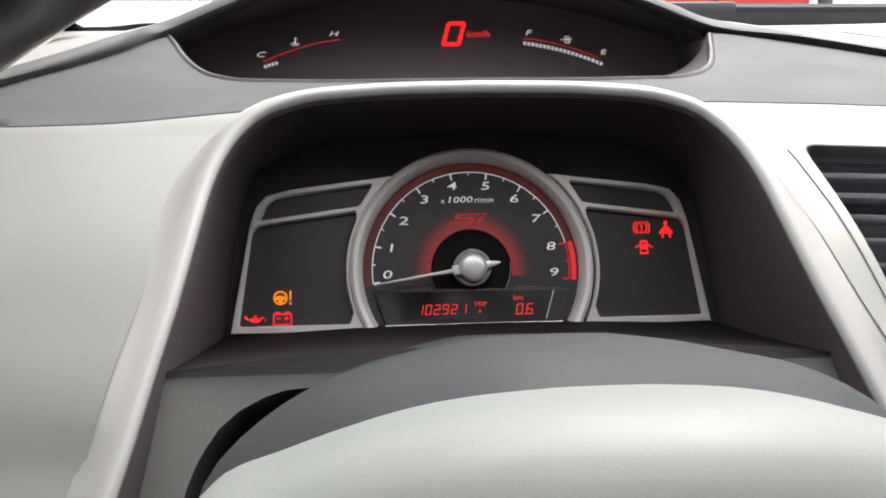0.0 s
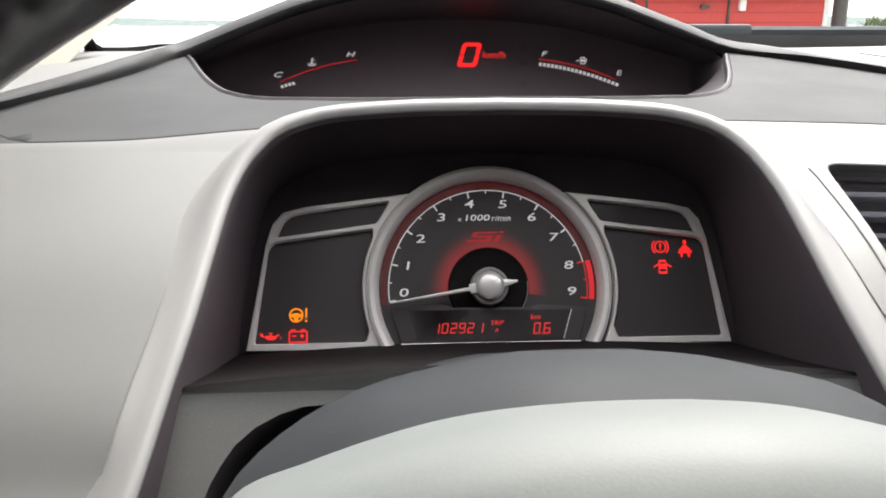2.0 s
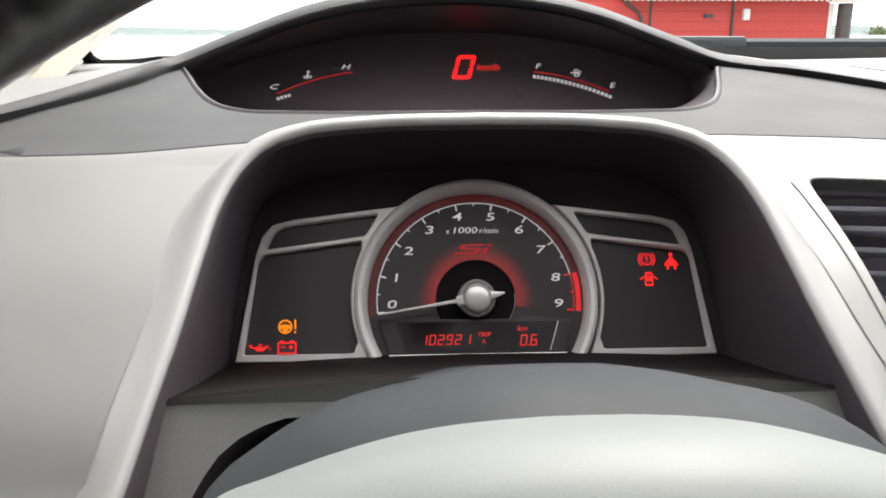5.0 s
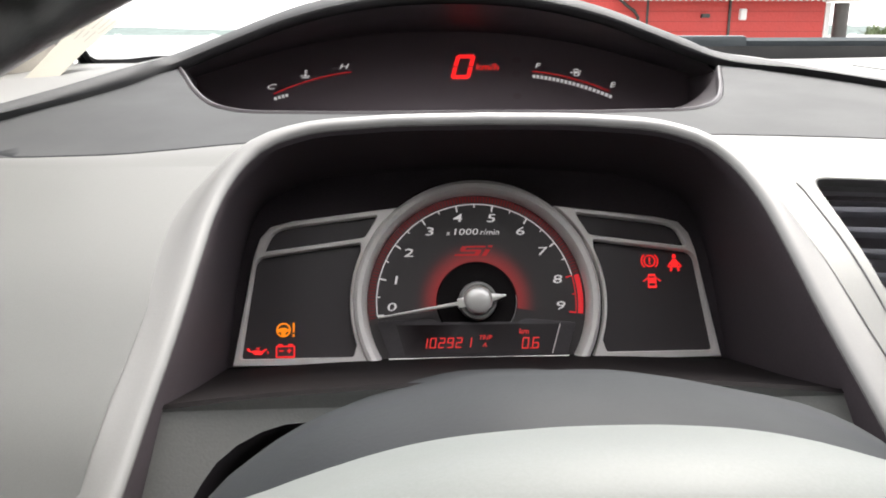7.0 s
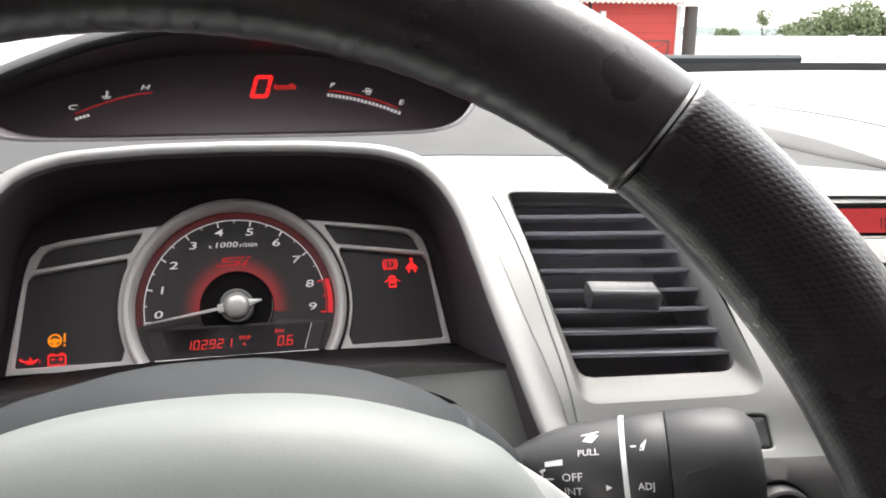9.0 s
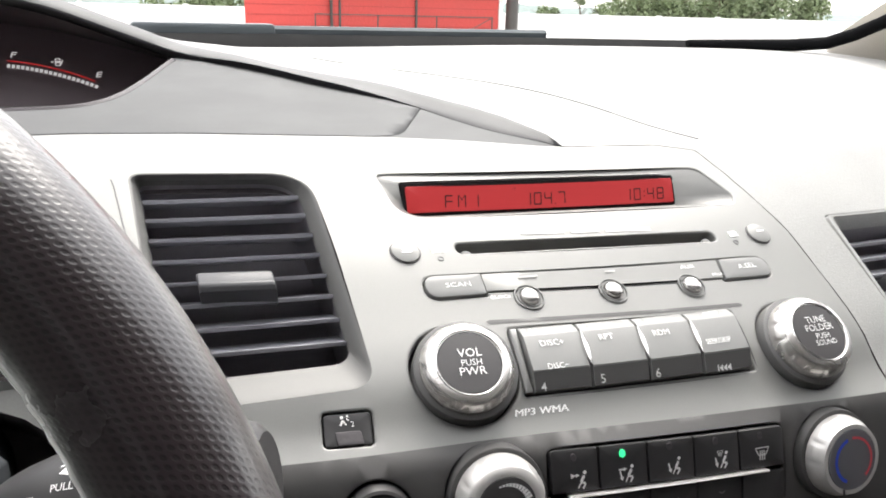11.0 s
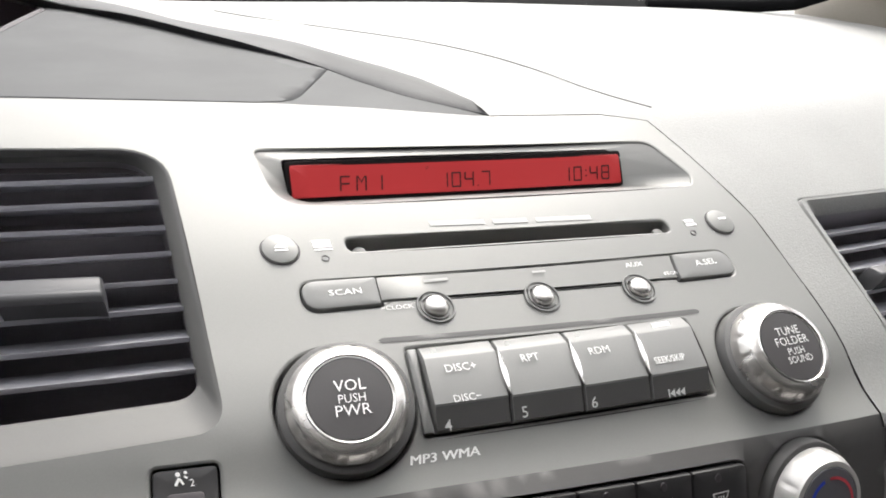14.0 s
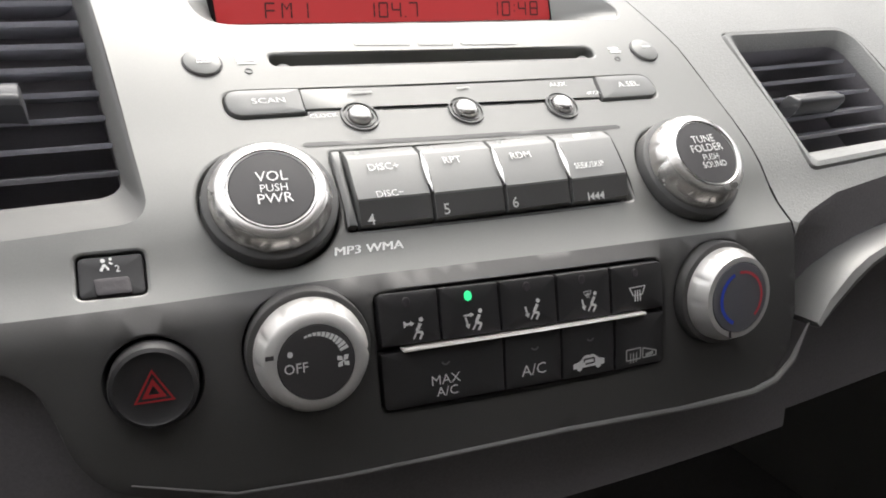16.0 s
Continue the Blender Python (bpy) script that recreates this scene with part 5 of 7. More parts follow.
put("sound_caption", *letters(dash, "A.SEL", 0.5910, 0.2102, 0.0045, 0.0018, 0, 1.2, 0.02), M_PRINT, radio)
put("button_strip", *pad(dash, [(0.4287, 0.2089), (0.5718, 0.2046), (0.5744, 0.2176), (0.4297, 0.2206)], -0.004, 0.0003, 0.0005, 0, 0.012), M_FASCIA, radio, "grey strip between the end keys")
for x, s in ((0.4502, 0.2032), (0.4991, 0.2028), (0.5482, 0.2013)):
    put("button_well", *lathe(dash, x, s, [(0.0082, 0.0002), (0.0080, 0.0010), (0.0074, 0.0010), (0.0070, -0.0006), (0.0064, -0.0006), (0.0063, 0.0008), (0.0058, 0.0008), (0.0055, -0.0010)], 32), M_RKEY, radio, "grey ringed well")
    put("preset_button", *lathe(dash, x, s, [(0.0050, -0.001), (0.0050, 0.0014), (0.0045, 0.0026), (0.0034, 0.0034), (0.0018, 0.0038)], 28), M_METAL, radio, "small domed silver button")
put("clock_caption", *letters(dash, "CLOCK", 0.4350, 0.2046, 0.0028, 0.0006, 0, 1.25, 0.02), M_PRINT, radio)
put("button_caption", *shapes(dash, [bar2(-1, 0, 1, 0, 0.24)], 0.4546, 0.2164, 0.0055, 0.0009), M_PRINT_DIM, radio, "faint printed word")
put("button_caption", *shapes(dash, [bar2(-1, 0, 1, 0, 0.34)], 0.5030, 0.2158, 0.0032, 0.0009), M_PRINT_DIM, radio, "faint printed word")
put("button_caption", *letters(dash, "AUX", 0.5521, 0.2141, 0.0035, 0.0009, 0, 1.3, 0.02), M_PRINT, radio)
put("model_mark", *letters(dash, "4TCA", 0.5688, 0.2071, 0.0026, 0.0008, 0, 1.2, 0.02), M_PRINT, radio)

# ledge over the keys: its shadow is a flat dark strip on the face
ledge = [(0.4225, 0.1886), (0.5710, 0.1842), (0.5722, 0.1852), (0.5705, 0.1866), (0.4236, 0.1909), (0.4215, 0.1900)]
put("ledge_shadow", *merge(fill(dash, ledge, (), 0.01, 0.0002)), M_EDGE, radio, "dark recessed line")

# preset keys: upper slope, flat front and dark lower edge
EDGE_X = [0.4330, 0.4645, 0.4966, 0.5281, 0.5583]
KEY_TEXT = [("DISC+", "DISC\u2212", "4"), ("RPT", "", "5"), ("RDM", "", "6"), ("SEEK/SKIP", "", "<<")]
CAPTION_AT = [(0.4480, 0.1714), (0.4777, 0.1718), (0.5092, 0.1709), (0.5398, 0.1627)]
FIGURE_AT = [(0.4369, 0.1502), (0.4686, 0.1511), (0.4993, 0.1506), (0.5389, 0.1493)]


def key_map(x, s, h=0.0):
    return dash(x + 0.09 * (s - 0.164), s, h)


for i, (a, b) in enumerate(zip(EDGE_X, EDGE_X[1:])):
    x0k, x1k = a + 0.0005, b - 0.0005
    lo = 0.1484 - 0.0010 * i / 4
    sec = [(lo, -0.004), (lo, 0.0010), (lo + 0.0006, 0.0018), (lo + 0.0090, 0.0046), (lo + 0.0097, 0.0051), (lo + 0.0280, 0.0050), (lo + 0.0290, 0.0047), (lo + 0.0350, 0.0016), (lo + 0.0355, 0.0008), (lo + 0.0355, -0.004)]
    xs = [x0k, x0k + 0.0004] + list(np.linspace(x0k + 0.002, x1k - 0.002, 5)) + [x1k - 0.0004, x1k]
    loops = []
    for j, x in enumerate(xs):
        drop = 0.0006 if j in (0, len(xs) - 1) else 0
        loops.append([key_map(x, s, h - (drop if h > 0 else 0)) for s, h in sec])
    n = len(sec)
    v, f = strip(loops, closed=False)
    f += [tuple(range(n)), tuple(range(len(v) - n, len(v)))]
    key = put("preset_key", v, f, M_RKEY, radio, "grey preset key with dark lower edge")
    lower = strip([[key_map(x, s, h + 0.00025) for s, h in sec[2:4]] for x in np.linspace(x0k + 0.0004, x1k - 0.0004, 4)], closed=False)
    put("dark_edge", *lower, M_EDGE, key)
    xm = (a + b) / 2
    t0, t1, t2 = KEY_TEXT[i]
    put("caption", *letters(dash, t0, *CAPTION_AT[i], 0.0046 if i < 3 else 0.0040, 0.0056, 0, 1.05 if i < 3 else 0.9, 0.01), M_PRINT, key)
    if t1:
        put("caption", *letters(dash, t1, 0.4466, 0.1592, 0.0040, 0.0056, 0, 1.05, 0.01), M_PRINT, key)
    lower_map = lambda x, s, h=0.0, lo=lo: dash(x, s, 0.0018 + (s - lo - 0.0006) / 0.0084 * 0.0028 + h)
    if t2 == "<<":
        put("caption", *shapes(lower_map, [bar2(-0.95, -0.42, -0.95, 0.42, 0.16), [(-0.85, 0), (-0.25, -0.42), (-0.25, 0.42)], [(-0.25, 0), (0.35, -0.42), (0.35, 0.42)], [(0.35, 0), (0.95, -0.42), (0.95, 0.42)]], *FIGURE_AT[i], 0.0042, 0.0006), M_PRINT, key)
    else:
        put("caption", *letters(lower_map, t2, *FIGURE_AT[i], 0.0058, 0.0006, 0, 1.1, 0.02), M_PRINT, key)
    if i < 3:
        put("top_mark", *shapes(key_map, [bar2(-0.3, 0, 0.3, 0, 0.6)], a + 0.006, lo + 0.0322, 0.0035, 0.0036), M_PRINT_DIM, key)
        lens = [(b + 0.0013 * math.sin(math.pi * t) * s, lo + 0.0100 + 0.0190 * t) for s, ts in ((1, np.linspace(0, 1, 10)), (-1, np.linspace(0.9, 0.1, 8))) for t in ts]
        put("divider", *pad(key_map, lens, 0.002, 0.0062, 0.0003, 0.0006), M_CHROME, key, "slim bright lens-shaped divider")
    else:
        put("top_mark", *shapes(key_map, [bar2(-1, 0, 1, 0, 0.5)], xm + 0.001, lo + 0.0320, 0.0045, 0.0036), M_PRINT, key)
put("key_end", *pad(key_map, box2(0.4286, 0.1486, 0.4325, 0.1830), -0.004, 0.0028, 0.0006), M_RKEY, radio)
put("key_well", *fill(dash, inset(KEYBAY, -0.001), (), 0.02, -0.0045), M_BLACK, radio, "black gap round the keys")
put("pill_well", *fill(dash, inset(PILL, -0.001), (), 0.02, -0.0035), M_BLACK, radio)
put("format_caption", *merge(*[letters(dash, "MP3 WMA", 0.4335 + 0.00016 * k, 0.1396, 0.0050, 0.0004 + 0.00003 * k, 0.28, 1.22) for k in (-1, 0, 1)]), M_PRINT, radio)


def knob(parent, key, name, label, height, face_r, cap_mat, flutes=14, grip_mat=M_METAL, skirt_mat=M_EDGE):
    """A knob on its black skirt: fluted metal body, bright ring and dark cap."""
    x, s, r = KNOBS[key]
    T = tangent(dash, x, s)
    body = put(name, *lathe(T, x, s, [(r * 0.985, -0.005), (r * 0.985, 0.0025), (r * 0.97, 0.0040), (r * 0.93, 0.0045)], 56), skirt_mat, parent, label)
    hb = height
    put("grip", *lathe(T, x, s, [(r * 0.88, 0.003), (r * 0.88, 0.0055), (r * 0.874, hb * 0.56, 1), (r * 0.864, hb * 0.63, 1), (r * 0.79, hb * 0.88), (r * 0.765, hb * 0.935), (face_r * 1.14, hb * 0.985), (face_r * 1.08, hb), (face_r * 1.0, hb), (face_r * 0.99, hb - 0.0006)], 112, flutes, 0.0011), grip_mat, body, "brushed metal grip with fine notches")
    put("cap", *lathe(T, x, s, [(face_r * 0.995, hb - 0.002), (face_r * 0.995, hb - 0.0004), (face_r * 0.97, hb + 0.0002), (face_r * 0.5, hb + 0.0006), (face_r * 0.1, hb + 0.0008)], 56), cap_mat, body, "dark flat cap")
    return T, x, s, hb + 0.0012, body


T, x, s, h, body = knob(radio, "vol", "volume_knob", "round volume knob with bright metal rim", 0.0120, 0.0160, M_CAP)
put("bright_ring", *lathe(T, x, s, [(0.0173, 0.0105), (0.0172, 0.0122), (0.0168, 0.0126), (0.0164, 0.0123), (0.0161, 0.0111)], 56), M_CHROME, body)
put("caption", *merge(letters(T, "VOL", x + 0.0004, s + 0.0043, 0.0062, h, 0, 1.0, 0.005), letters(T, "PUSH", x + 0.0006, s - 0.0007, 0.0047, h, 0, 0.95), letters(T, "PWR", x + 0.0004, s - 0.0052, 0.0060, h, 0, 1.05, 0.005)), M_PRINT, body)
T, x, s, h, body = knob(radio, "tune", "tuning_knob", "round tuning knob with bright metal rim", 0.0155, 0.0160, M_CAP, skirt_mat=M_BOSS)
put("bright_ring", *lathe(T, x, s, [(0.0173, 0.0140), (0.0172, 0.0157), (0.0168, 0.0161), (0.0164, 0.0158), (0.0161, 0.0146)], 56), M_CHROME, body)
put("caption", *merge(letters(T, "TUNE", x, s + 0.0064, 0.0054, h, 0, 0.95), letters(T, "FOLDER", x, s + 0.0018, 0.0054, h, 0, 0.95), letters(T, "PUSH", x, s - 0.0030, 0.0044, h, 0, 0.9), letters(T, "SOUND", x + 0.0005, s - 0.0068, 0.0044, h, 0, 0.9)), M_PRINT, body)

# ---- climate control ----
climate = thing("climate_control", "black climate control keys between two metal-rimmed knobs", "climate control", (0.5, 0.19, 0.93))
put("key_well", *fill(dash, inset(HVAC, -0.001), (), 0.02, -0.0045), M_BLACK, climate)
TOPX = [0.4284, 0.4530, 0.4787, 0.5046, 0.5309, 0.5584]
TOP_AT = [(0.4417, 0.1045), (0.4663, 0.1043), (0.4925, 0.1045), (0.5190, 0.1034), (0.5436, 0.1031)]
LAMP_AT = [(0.4398, 0.1150), (0.4650, 0.1141), (0.4907, 0.1141), (0.5166, 0.1133), (0.5432, 0.1120)]
LOW_AT = [(0.4530, 0.0795), (0.4919, 0.0786), (0.5183, 0.0770), (0.5456, 0.0752)]
BOTX = [0.4276, 0.4793, 0.5059, 0.5324, 0.5586]
figure = lambda dx: [disc(0.42 + dx, 0.62, 0.17, 0.17, 10), bar2(0.34 + dx, 0.36, 0.02 + dx, -0.20, 0.26), bar2(0.02 + dx, -0.20, 0.46 + dx, -0.34, 0.20), bar2(0.46 + dx, -0.34, 0.20 + dx, -0.80, 0.18), bar2(0.05 + dx, -0.2, -0.25 + dx, -0.72, 0.14)]
arrow_face = [bar2(-0.75, 0.42, -0.25, 0.42, 0.16), [(-0.25, 0.22), (-0.25, 0.62), (0.08, 0.42)], bar2(-0.75, 0.62, -0.45, 0.42, 0.1), bar2(-0.75, 0.22, -0.45, 0.42, 0.1)]
arrow_feet = [bar2(-0.62, 0.30, -0.48, -0.30, 0.16), [(-0.70, -0.28), (-0.28, -0.20), (-0.40, -0.62)]]
screen_fan = [bar2(-0.75, 0.55, 0.75, 0.55, 0.1), bar2(-0.75, 0.55, -0.42, -0.12, 0.1), bar2(0.75, 0.55, 0.42, -0.12, 0.1), bar2(-0.42, -0.12, 0.42, -0.12, 0.08)] + [bar2(k * 0.26, -0.62, k * 0.22, 0.30, 0.11) for k in (-1, 0, 1)]
small_fan = [[(a * 0.45 - 0.1, b * 0.45 + 0.62) for a, b in q] for q in screen_fan]
for i, (a, b) in enumerate(zip(TOPX, TOPX[1:])):
    dz = -0.0008 * i
    r = [0.0006, 0.0006, 0.0030 if i == 4 else 0.0008, 0.0030 if i == 0 else 0.0008]
    poly = rpoly([(a + 0.0003, 0.0986 + dz), (b - 0.0003, 0.0979 + dz), (b - 0.0003, 0.1184 + dz), (a + 0.0003, 0.1192 + dz)], r, 4)
    key = put("air_key", *pad(dash, poly, -0.004, 0.0018, 0.0012, 0.0004), M_KEY, climate, "black airflow key with white symbol")
    xm = (a + b) / 2
    lit = i == 1
    put("indicator", *pad(dash, disc(*LAMP_AT[i], 0.0016, 0.0019, 14), 0.0018, 0.0026 if lit else 0.0023, 0.0003), M_GREEN if lit else M_BLACK, key, "lit green lamp" if lit else "")
    sym = [arrow_face + figure(0.15), arrow_face[:2] + arrow_feet + figure(0.15), arrow_feet + figure(0.05), small_fan + arrow_feet + figure(0.15), screen_fan][i]
    put("symbol", *shapes(dash, sym, *TOP_AT[i], 0.0054, 0.0026), M_PRINT, key)
put("bright_bar", *pad(dash, rpoly([(0.4366, 0.0959), (0.5475, 0.0930), (0.5475, 0.0944), (0.4366, 0.0973)], 0.0006, 3), -0.002, 0.0034, 0.0005), M_RINGS, climate, "thin satin bar")
for i, (a, b) in enumerate(zip(BOTX, BOTX[1:])):
    dz = -0.0009 * i
    r = [0.0030 if i == 0 else 0.0008, 0.0030 if i == 3 else 0.0008, 0.0006, 0.0006]
    poly = rpoly([(a + 0.0003, 0.0722 + dz), (b - 0.0003, 0.0714 + dz), (b - 0.0003, 0.0952 + dz), (a + 0.0003, 0.0960 + dz)], r, 4)
    key = put("mode_key", *pad(dash, poly, -0.004, 0.0014, 0.0012, 0.0004), M_KEY, climate, "black mode key with white symbol")
    xm = (a + b) / 2
    if i < 3:
        put("indicator", *shapes(dash, ringpolys(0, 0, 0.6, 1.0, 200, 340, 6), xm, 0.0898 + dz, 0.0020, 0.0022), M_CHARCOAL, key)
    if i == 0:
        put("symbol", *merge(letters(dash, "MAX", 0.4530, 0.0819, 0.0058, 0.0022), letters(dash, "A/C", 0.4535, 0.0769, 0.0056, 0.0022)), M_PRINT, key)
    elif i == 1:
        put("symbol", *letters(dash, "A/C", *LOW_AT[i], 0.0070, 0.0022), M_PRINT, key)
    elif i == 2:
        car_shape = [[(-1.25, -0.35), (1.25, -0.35), (1.25, 0.05), (0.8, 0.18), (0.35, 0.52), (-0.35, 0.52), (-0.75, 0.15), (-1.25, 0.02)], disc(-0.75, -0.35, 0.22, 0.22, 10), disc(0.75, -0.35, 0.22, 0.22, 10)]
        sy = put("symbol", *shapes(dash, car_shape, *LOW_AT[i], 0.0062, 0.0022), M_PRINT, key)
        put("symbol", *shapes(dash, [bar2(-0.4, 0.25, 0.4, 0.25, 0.12), bar2(0.4, 0.25, 0.4, -0.1, 0.12), bar2(0.4, -0.1, -0.3, -0.1, 0.12), bar2(-0.4, 0.25, -0.4, 0.05, 0.12)], *LOW_AT[i], 0.0062, 0.0024), M_KEY, key)
    else:
        put("symbol", *shapes(dash, [bar2(-1.3, 0.5, -0.1, 0.5, 0.1), bar2(-1.3, -0.3, -0.1, -0.3, 0.1), bar2(-1.3, 0.5, -1.3, -0.3, 0.1), bar2(-0.1, 0.5, -0.1, -0.3, 0.1)] + [bar2(-0.95 + k * 0.25, -0.55, -0.95 + k * 0.25, 0.2, 0.09) for k in range(3)] + [bar2(0.1, 0.45, 1.25, 0.05, 0.1), bar2(0.1, -0.3, 1.25, -0.3, 0.1), bar2(1.25, 0.05, 1.25, -0.3, 0.1), bar2(0.1, 0.45, 0.1, -0.3, 0.1), bar2(0.35, -0.15, 1.0, -0.05, 0.25)], *LOW_AT[i], 0.0062, 0.0022), M_PRINT_DIM, key)
T, x, s, h, body = knob(climate, "fan", "fan_knob", "round fan speed knob set to off", 0.0172, 0.0138, M_CAP, 12, M_KNOBRING)
put("caption", *letters(T, "OFF", x - 0.0075, s - 0.0010, 0.0052, h, 0, 0.95, 0.005), M_PRINT, body)
put("speed_band", *shapes(T, [[(x + r * math.cos(radians(a)), s + r * math.sin(radians(a))) for r, a in ((0.0106 - w, a0), (0.0106 + w, a0), (0.0106 + w, a0 - 7), (0.0106 - w, a0 - 7))] for a0, w in [(112 - 8.5 * k, 0.0004 + 0.00012 * k) for k in range(11)]], 0, 0, 1, h), M_PRINT, body, "widening white band")
put("pointer_dot", *shapes(T, [disc(x - 0.0092, s + 0.0044, 0.0010, 0.0011, 12)], 0, 0, 1, h), M_PRINT, body)
put("fan_mark", *shapes(T, [[(0, 0), (0.15, 0.75), (0.75, 0.75), (0.6, 0.15)], [(0, 0), (-0.75, 0.15), (-0.75, 0.75), (-0.15, 0.6)], [(0, 0), (-0.15, -0.75), (-0.75, -0.75), (-0.6, -0.15)], [(0, 0), (0.75, -0.15), (0.75, -0.75), (0.15, -0.6)]], x + 0.0092, s - 0.0004, 0.0028, h), M_PRINT, body)
put("index_mark", *shapes(T, [box2(-0.9, -0.5, 0.9, 0.5)], x - 0.0162, s + 0.0040, 0.0016, h - 0.0005), M_BLACK, body)
T, x, s, h, body = knob(climate, "temp", "temperature_knob", "round temperature knob with blue and red arc", 0.0145, 0.0160, M_TCAP, 12, M_KNOBRING)
put("cold_arc", *shapes(T, ringpolys(x, s, 0.0108, 0.0125, 110, 245, 20), 0, 0, 1, h), M_BLUE_MARK, body, "blue cold arc")
put("hot_arc", *shapes(T, ringpolys(x, s, 0.0110, 0.0123, -50, 95, 20), 0, 0, 1, h), M_RED_MARK, body, "red hot arc")
put("index_mark", *shapes(T, [box2(-0.5, -0.9, 0.5, 0.9)], x - 0.0065, s - 0.0160, 0.0016, h - 0.0005), M_BLACK, body)

# ---- hazard switch and airbag lamp ----
hx0, hs0, hr0 = KNOBS["hazard"]
hazard = thing("hazard_switch", "round black hazard switch with dark red triangle", "switch", dash(hx0, hs0))
T = tangent(dash, hx0, hs0)
put("button", *lathe(T, hx0, hs0, [(0.0152, -0.005), (0.0152, 0.0046), (0.0146, 0.0062), (0.0132, 0.0070), (0.0125, 0.0064), (0.0080, 0.0052), (0.0030, 0.0050)], 48), M_KEY, hazard)
tri = lambda r: [(hx0 + r * math.cos(radians(a)), hs0 - 0.0008 + r * math.sin(radians(a))) for a in (90, 210, 330)]
out_t, mid_t, in_t = tri(0.0080), tri(0.0066), tri(0.0050)
tr_polys = [[out_t[i], out_t[(i + 1) % 3], mid_t[(i + 1) % 3], mid_t[i]] for i in range(3)]
a2, b2 = tri(0.0048), tri(0.0022)
tr_polys += [[a2[i], a2[(i + 1) % 3], b2[(i + 1) % 3], b2[i]] for i in range(3)]
put("triangle", *shapes(T, tr_polys, 0, 0, 1, 0.0068), M_RED_PRINT, hazard, "dark red printed triangle")

airbag = thing("airbag_indicator", "small black passenger airbag lamp set in the panel", "indicator", dash(0.341, 0.139))
put("plate", *merge(pad(dash, inset(PAB, 0.0006), -0.007, -0.0006, 0.0012, 0.0002)), M_KEY, airbag)
put("lamp", *pad(dash, rpoly(box2(0.3348, 0.1322, 0.3466, 0.1390), 0.0012, 3), -0.001, 0.0006, 0.0006), M_BLACK, airbag, "unlit dark lamp")
put("symbol", *merge(shapes(dash, [disc(-0.45, 0.6, 0.28, 0.28, 12), bar2(-0.85, -0.65, -0.35, 0.15, 0.32), bar2(-0.35, 0.15, 0.05, -0.6, 0.25), disc(0.42, 0.75, 0.2, 0.2, 10), bar2(0.2, 0.35, 0.55, 0.1, 0.22)], 0.3404, 0.1438, 0.0030, -0.0001), letters(dash, "2", 0.3434, 0.1422, 0.0036, -0.0001)), M_PRINT, airbag)

# ---- steering wheel ----
WT = radians(20)
WC = np.array([CX, 0.0317, 1.0218])
WU, WN = np.array([0, math.sin(WT), math.cos(WT)]), np.array([0, -math.cos(WT), math.sin(WT)])
WX = np.array([1.0, 0, 0])


def wheel_at(u, v, n=0.0):
    return WC + u * WX + v * WU + n * WN


RT = radians(28.7)
RC = np.array([0.0946, 0.0336, 1.0262])
RU, RN = np.array([0, math.sin(RT), math.cos(RT)]), np.array([0, -math.cos(RT), math.sin(RT)])


def rim_at(u, v, n=0.0):
    return RC + u * WX + v * RU + n * RN


wheel = thing("steering_wheel", "black leather steering wheel with perforated grips and grey airbag cover", "steering wheel", tuple(WC))
RM, RA, RB = 0.1675, 0.0154, 0.0160


def rim_part(a0, a1, n, swell=0.0, grip=False):
    """A stretch of the rim between two angles, measured clockwise from the top."""
    loops = []
    for k in range(n + 1):
        a = radians(a0 + (a1 - a0) * k / n)
        c, s = math.sin(a), math.cos(a)
        end = min(k, n - k)
        sw = swell + (0.0 if end > 0 else -0.0007)
        pucker = (0.0002 if grip else 0.0004) * math.cos(math.radians(a0 + (a1 - a0) * k / n) * 135) * (0.6 + 0.4 * math.sin(k * 0.7))
        q = []
        for j in range(28):
            b = 2 * math.pi * j / 28
            pinch = 1 - (0.10 * max(0, -math.cos(b)) if grip else 0)
            r = RM + (RA + sw + pucker * max(0.0, (-math.cos(b) - 0.82) / 0.18)) * math.cos(b) * pinch
            q.append(rim_at(r * c, r * s, (RB + sw) * math.sin(b)))
        loops.append(q)
    return strip(loops)


def along(ob, n, length):
    """Lays the leather's run into the mesh: length along the rim and round it."""
    uv = ob.data.uv_layers.new(name="run")
    for poly in ob.data.polygons:
        js = [ob.data.vertices[i].index % 28 for i in poly.vertices]
        for li, i, j in zip(poly.loop_indices, poly.vertices, js):
            jj = 28 if j == 0 and 27 in js else j
            uv.data[li].uv = (length * (i // 28) / n, jj / 28 * 2 * math.pi * 0.0168)


put("top_leather", *rim_part(-42.3, 42.3, 260), M_LEATHER, wheel, "smooth black leather")
along(put("grip", *rim_part(42.7, 112, 220, 0.0008, True), M_PERF, wheel, "perforated black leather"), 220, RM * radians(69.3))
along(put("grip", *rim_part(-112, -42.7, 220, 0.0008, True), M_PERF, wheel, "perforated black leather"), 220, RM * radians(69.3))
put("bottom_leather", *rim_part(112.4, 247.6, 60), M_LEATHER, wheel, "smooth black leather")
for a in (42.5, -42.5, 112.2, -112.2):
    put("seam", *rim_part(a - 0.30, a + 0.30, 2, 0.0004), M_LEATHER, wheel, "stitched leather joint")
hub_half = [(0.0, 0.0690), (0.012, 0.06885), (0.030, 0.0674), (0.055, 0.0624), (0.075, 0.0555), (0.093, 0.0470), (0.103, 0.036), (0.111, 0.015), (0.106, -0.02), (0.070, -0.055), (0.035, -0.072), (0.0, -0.075)]
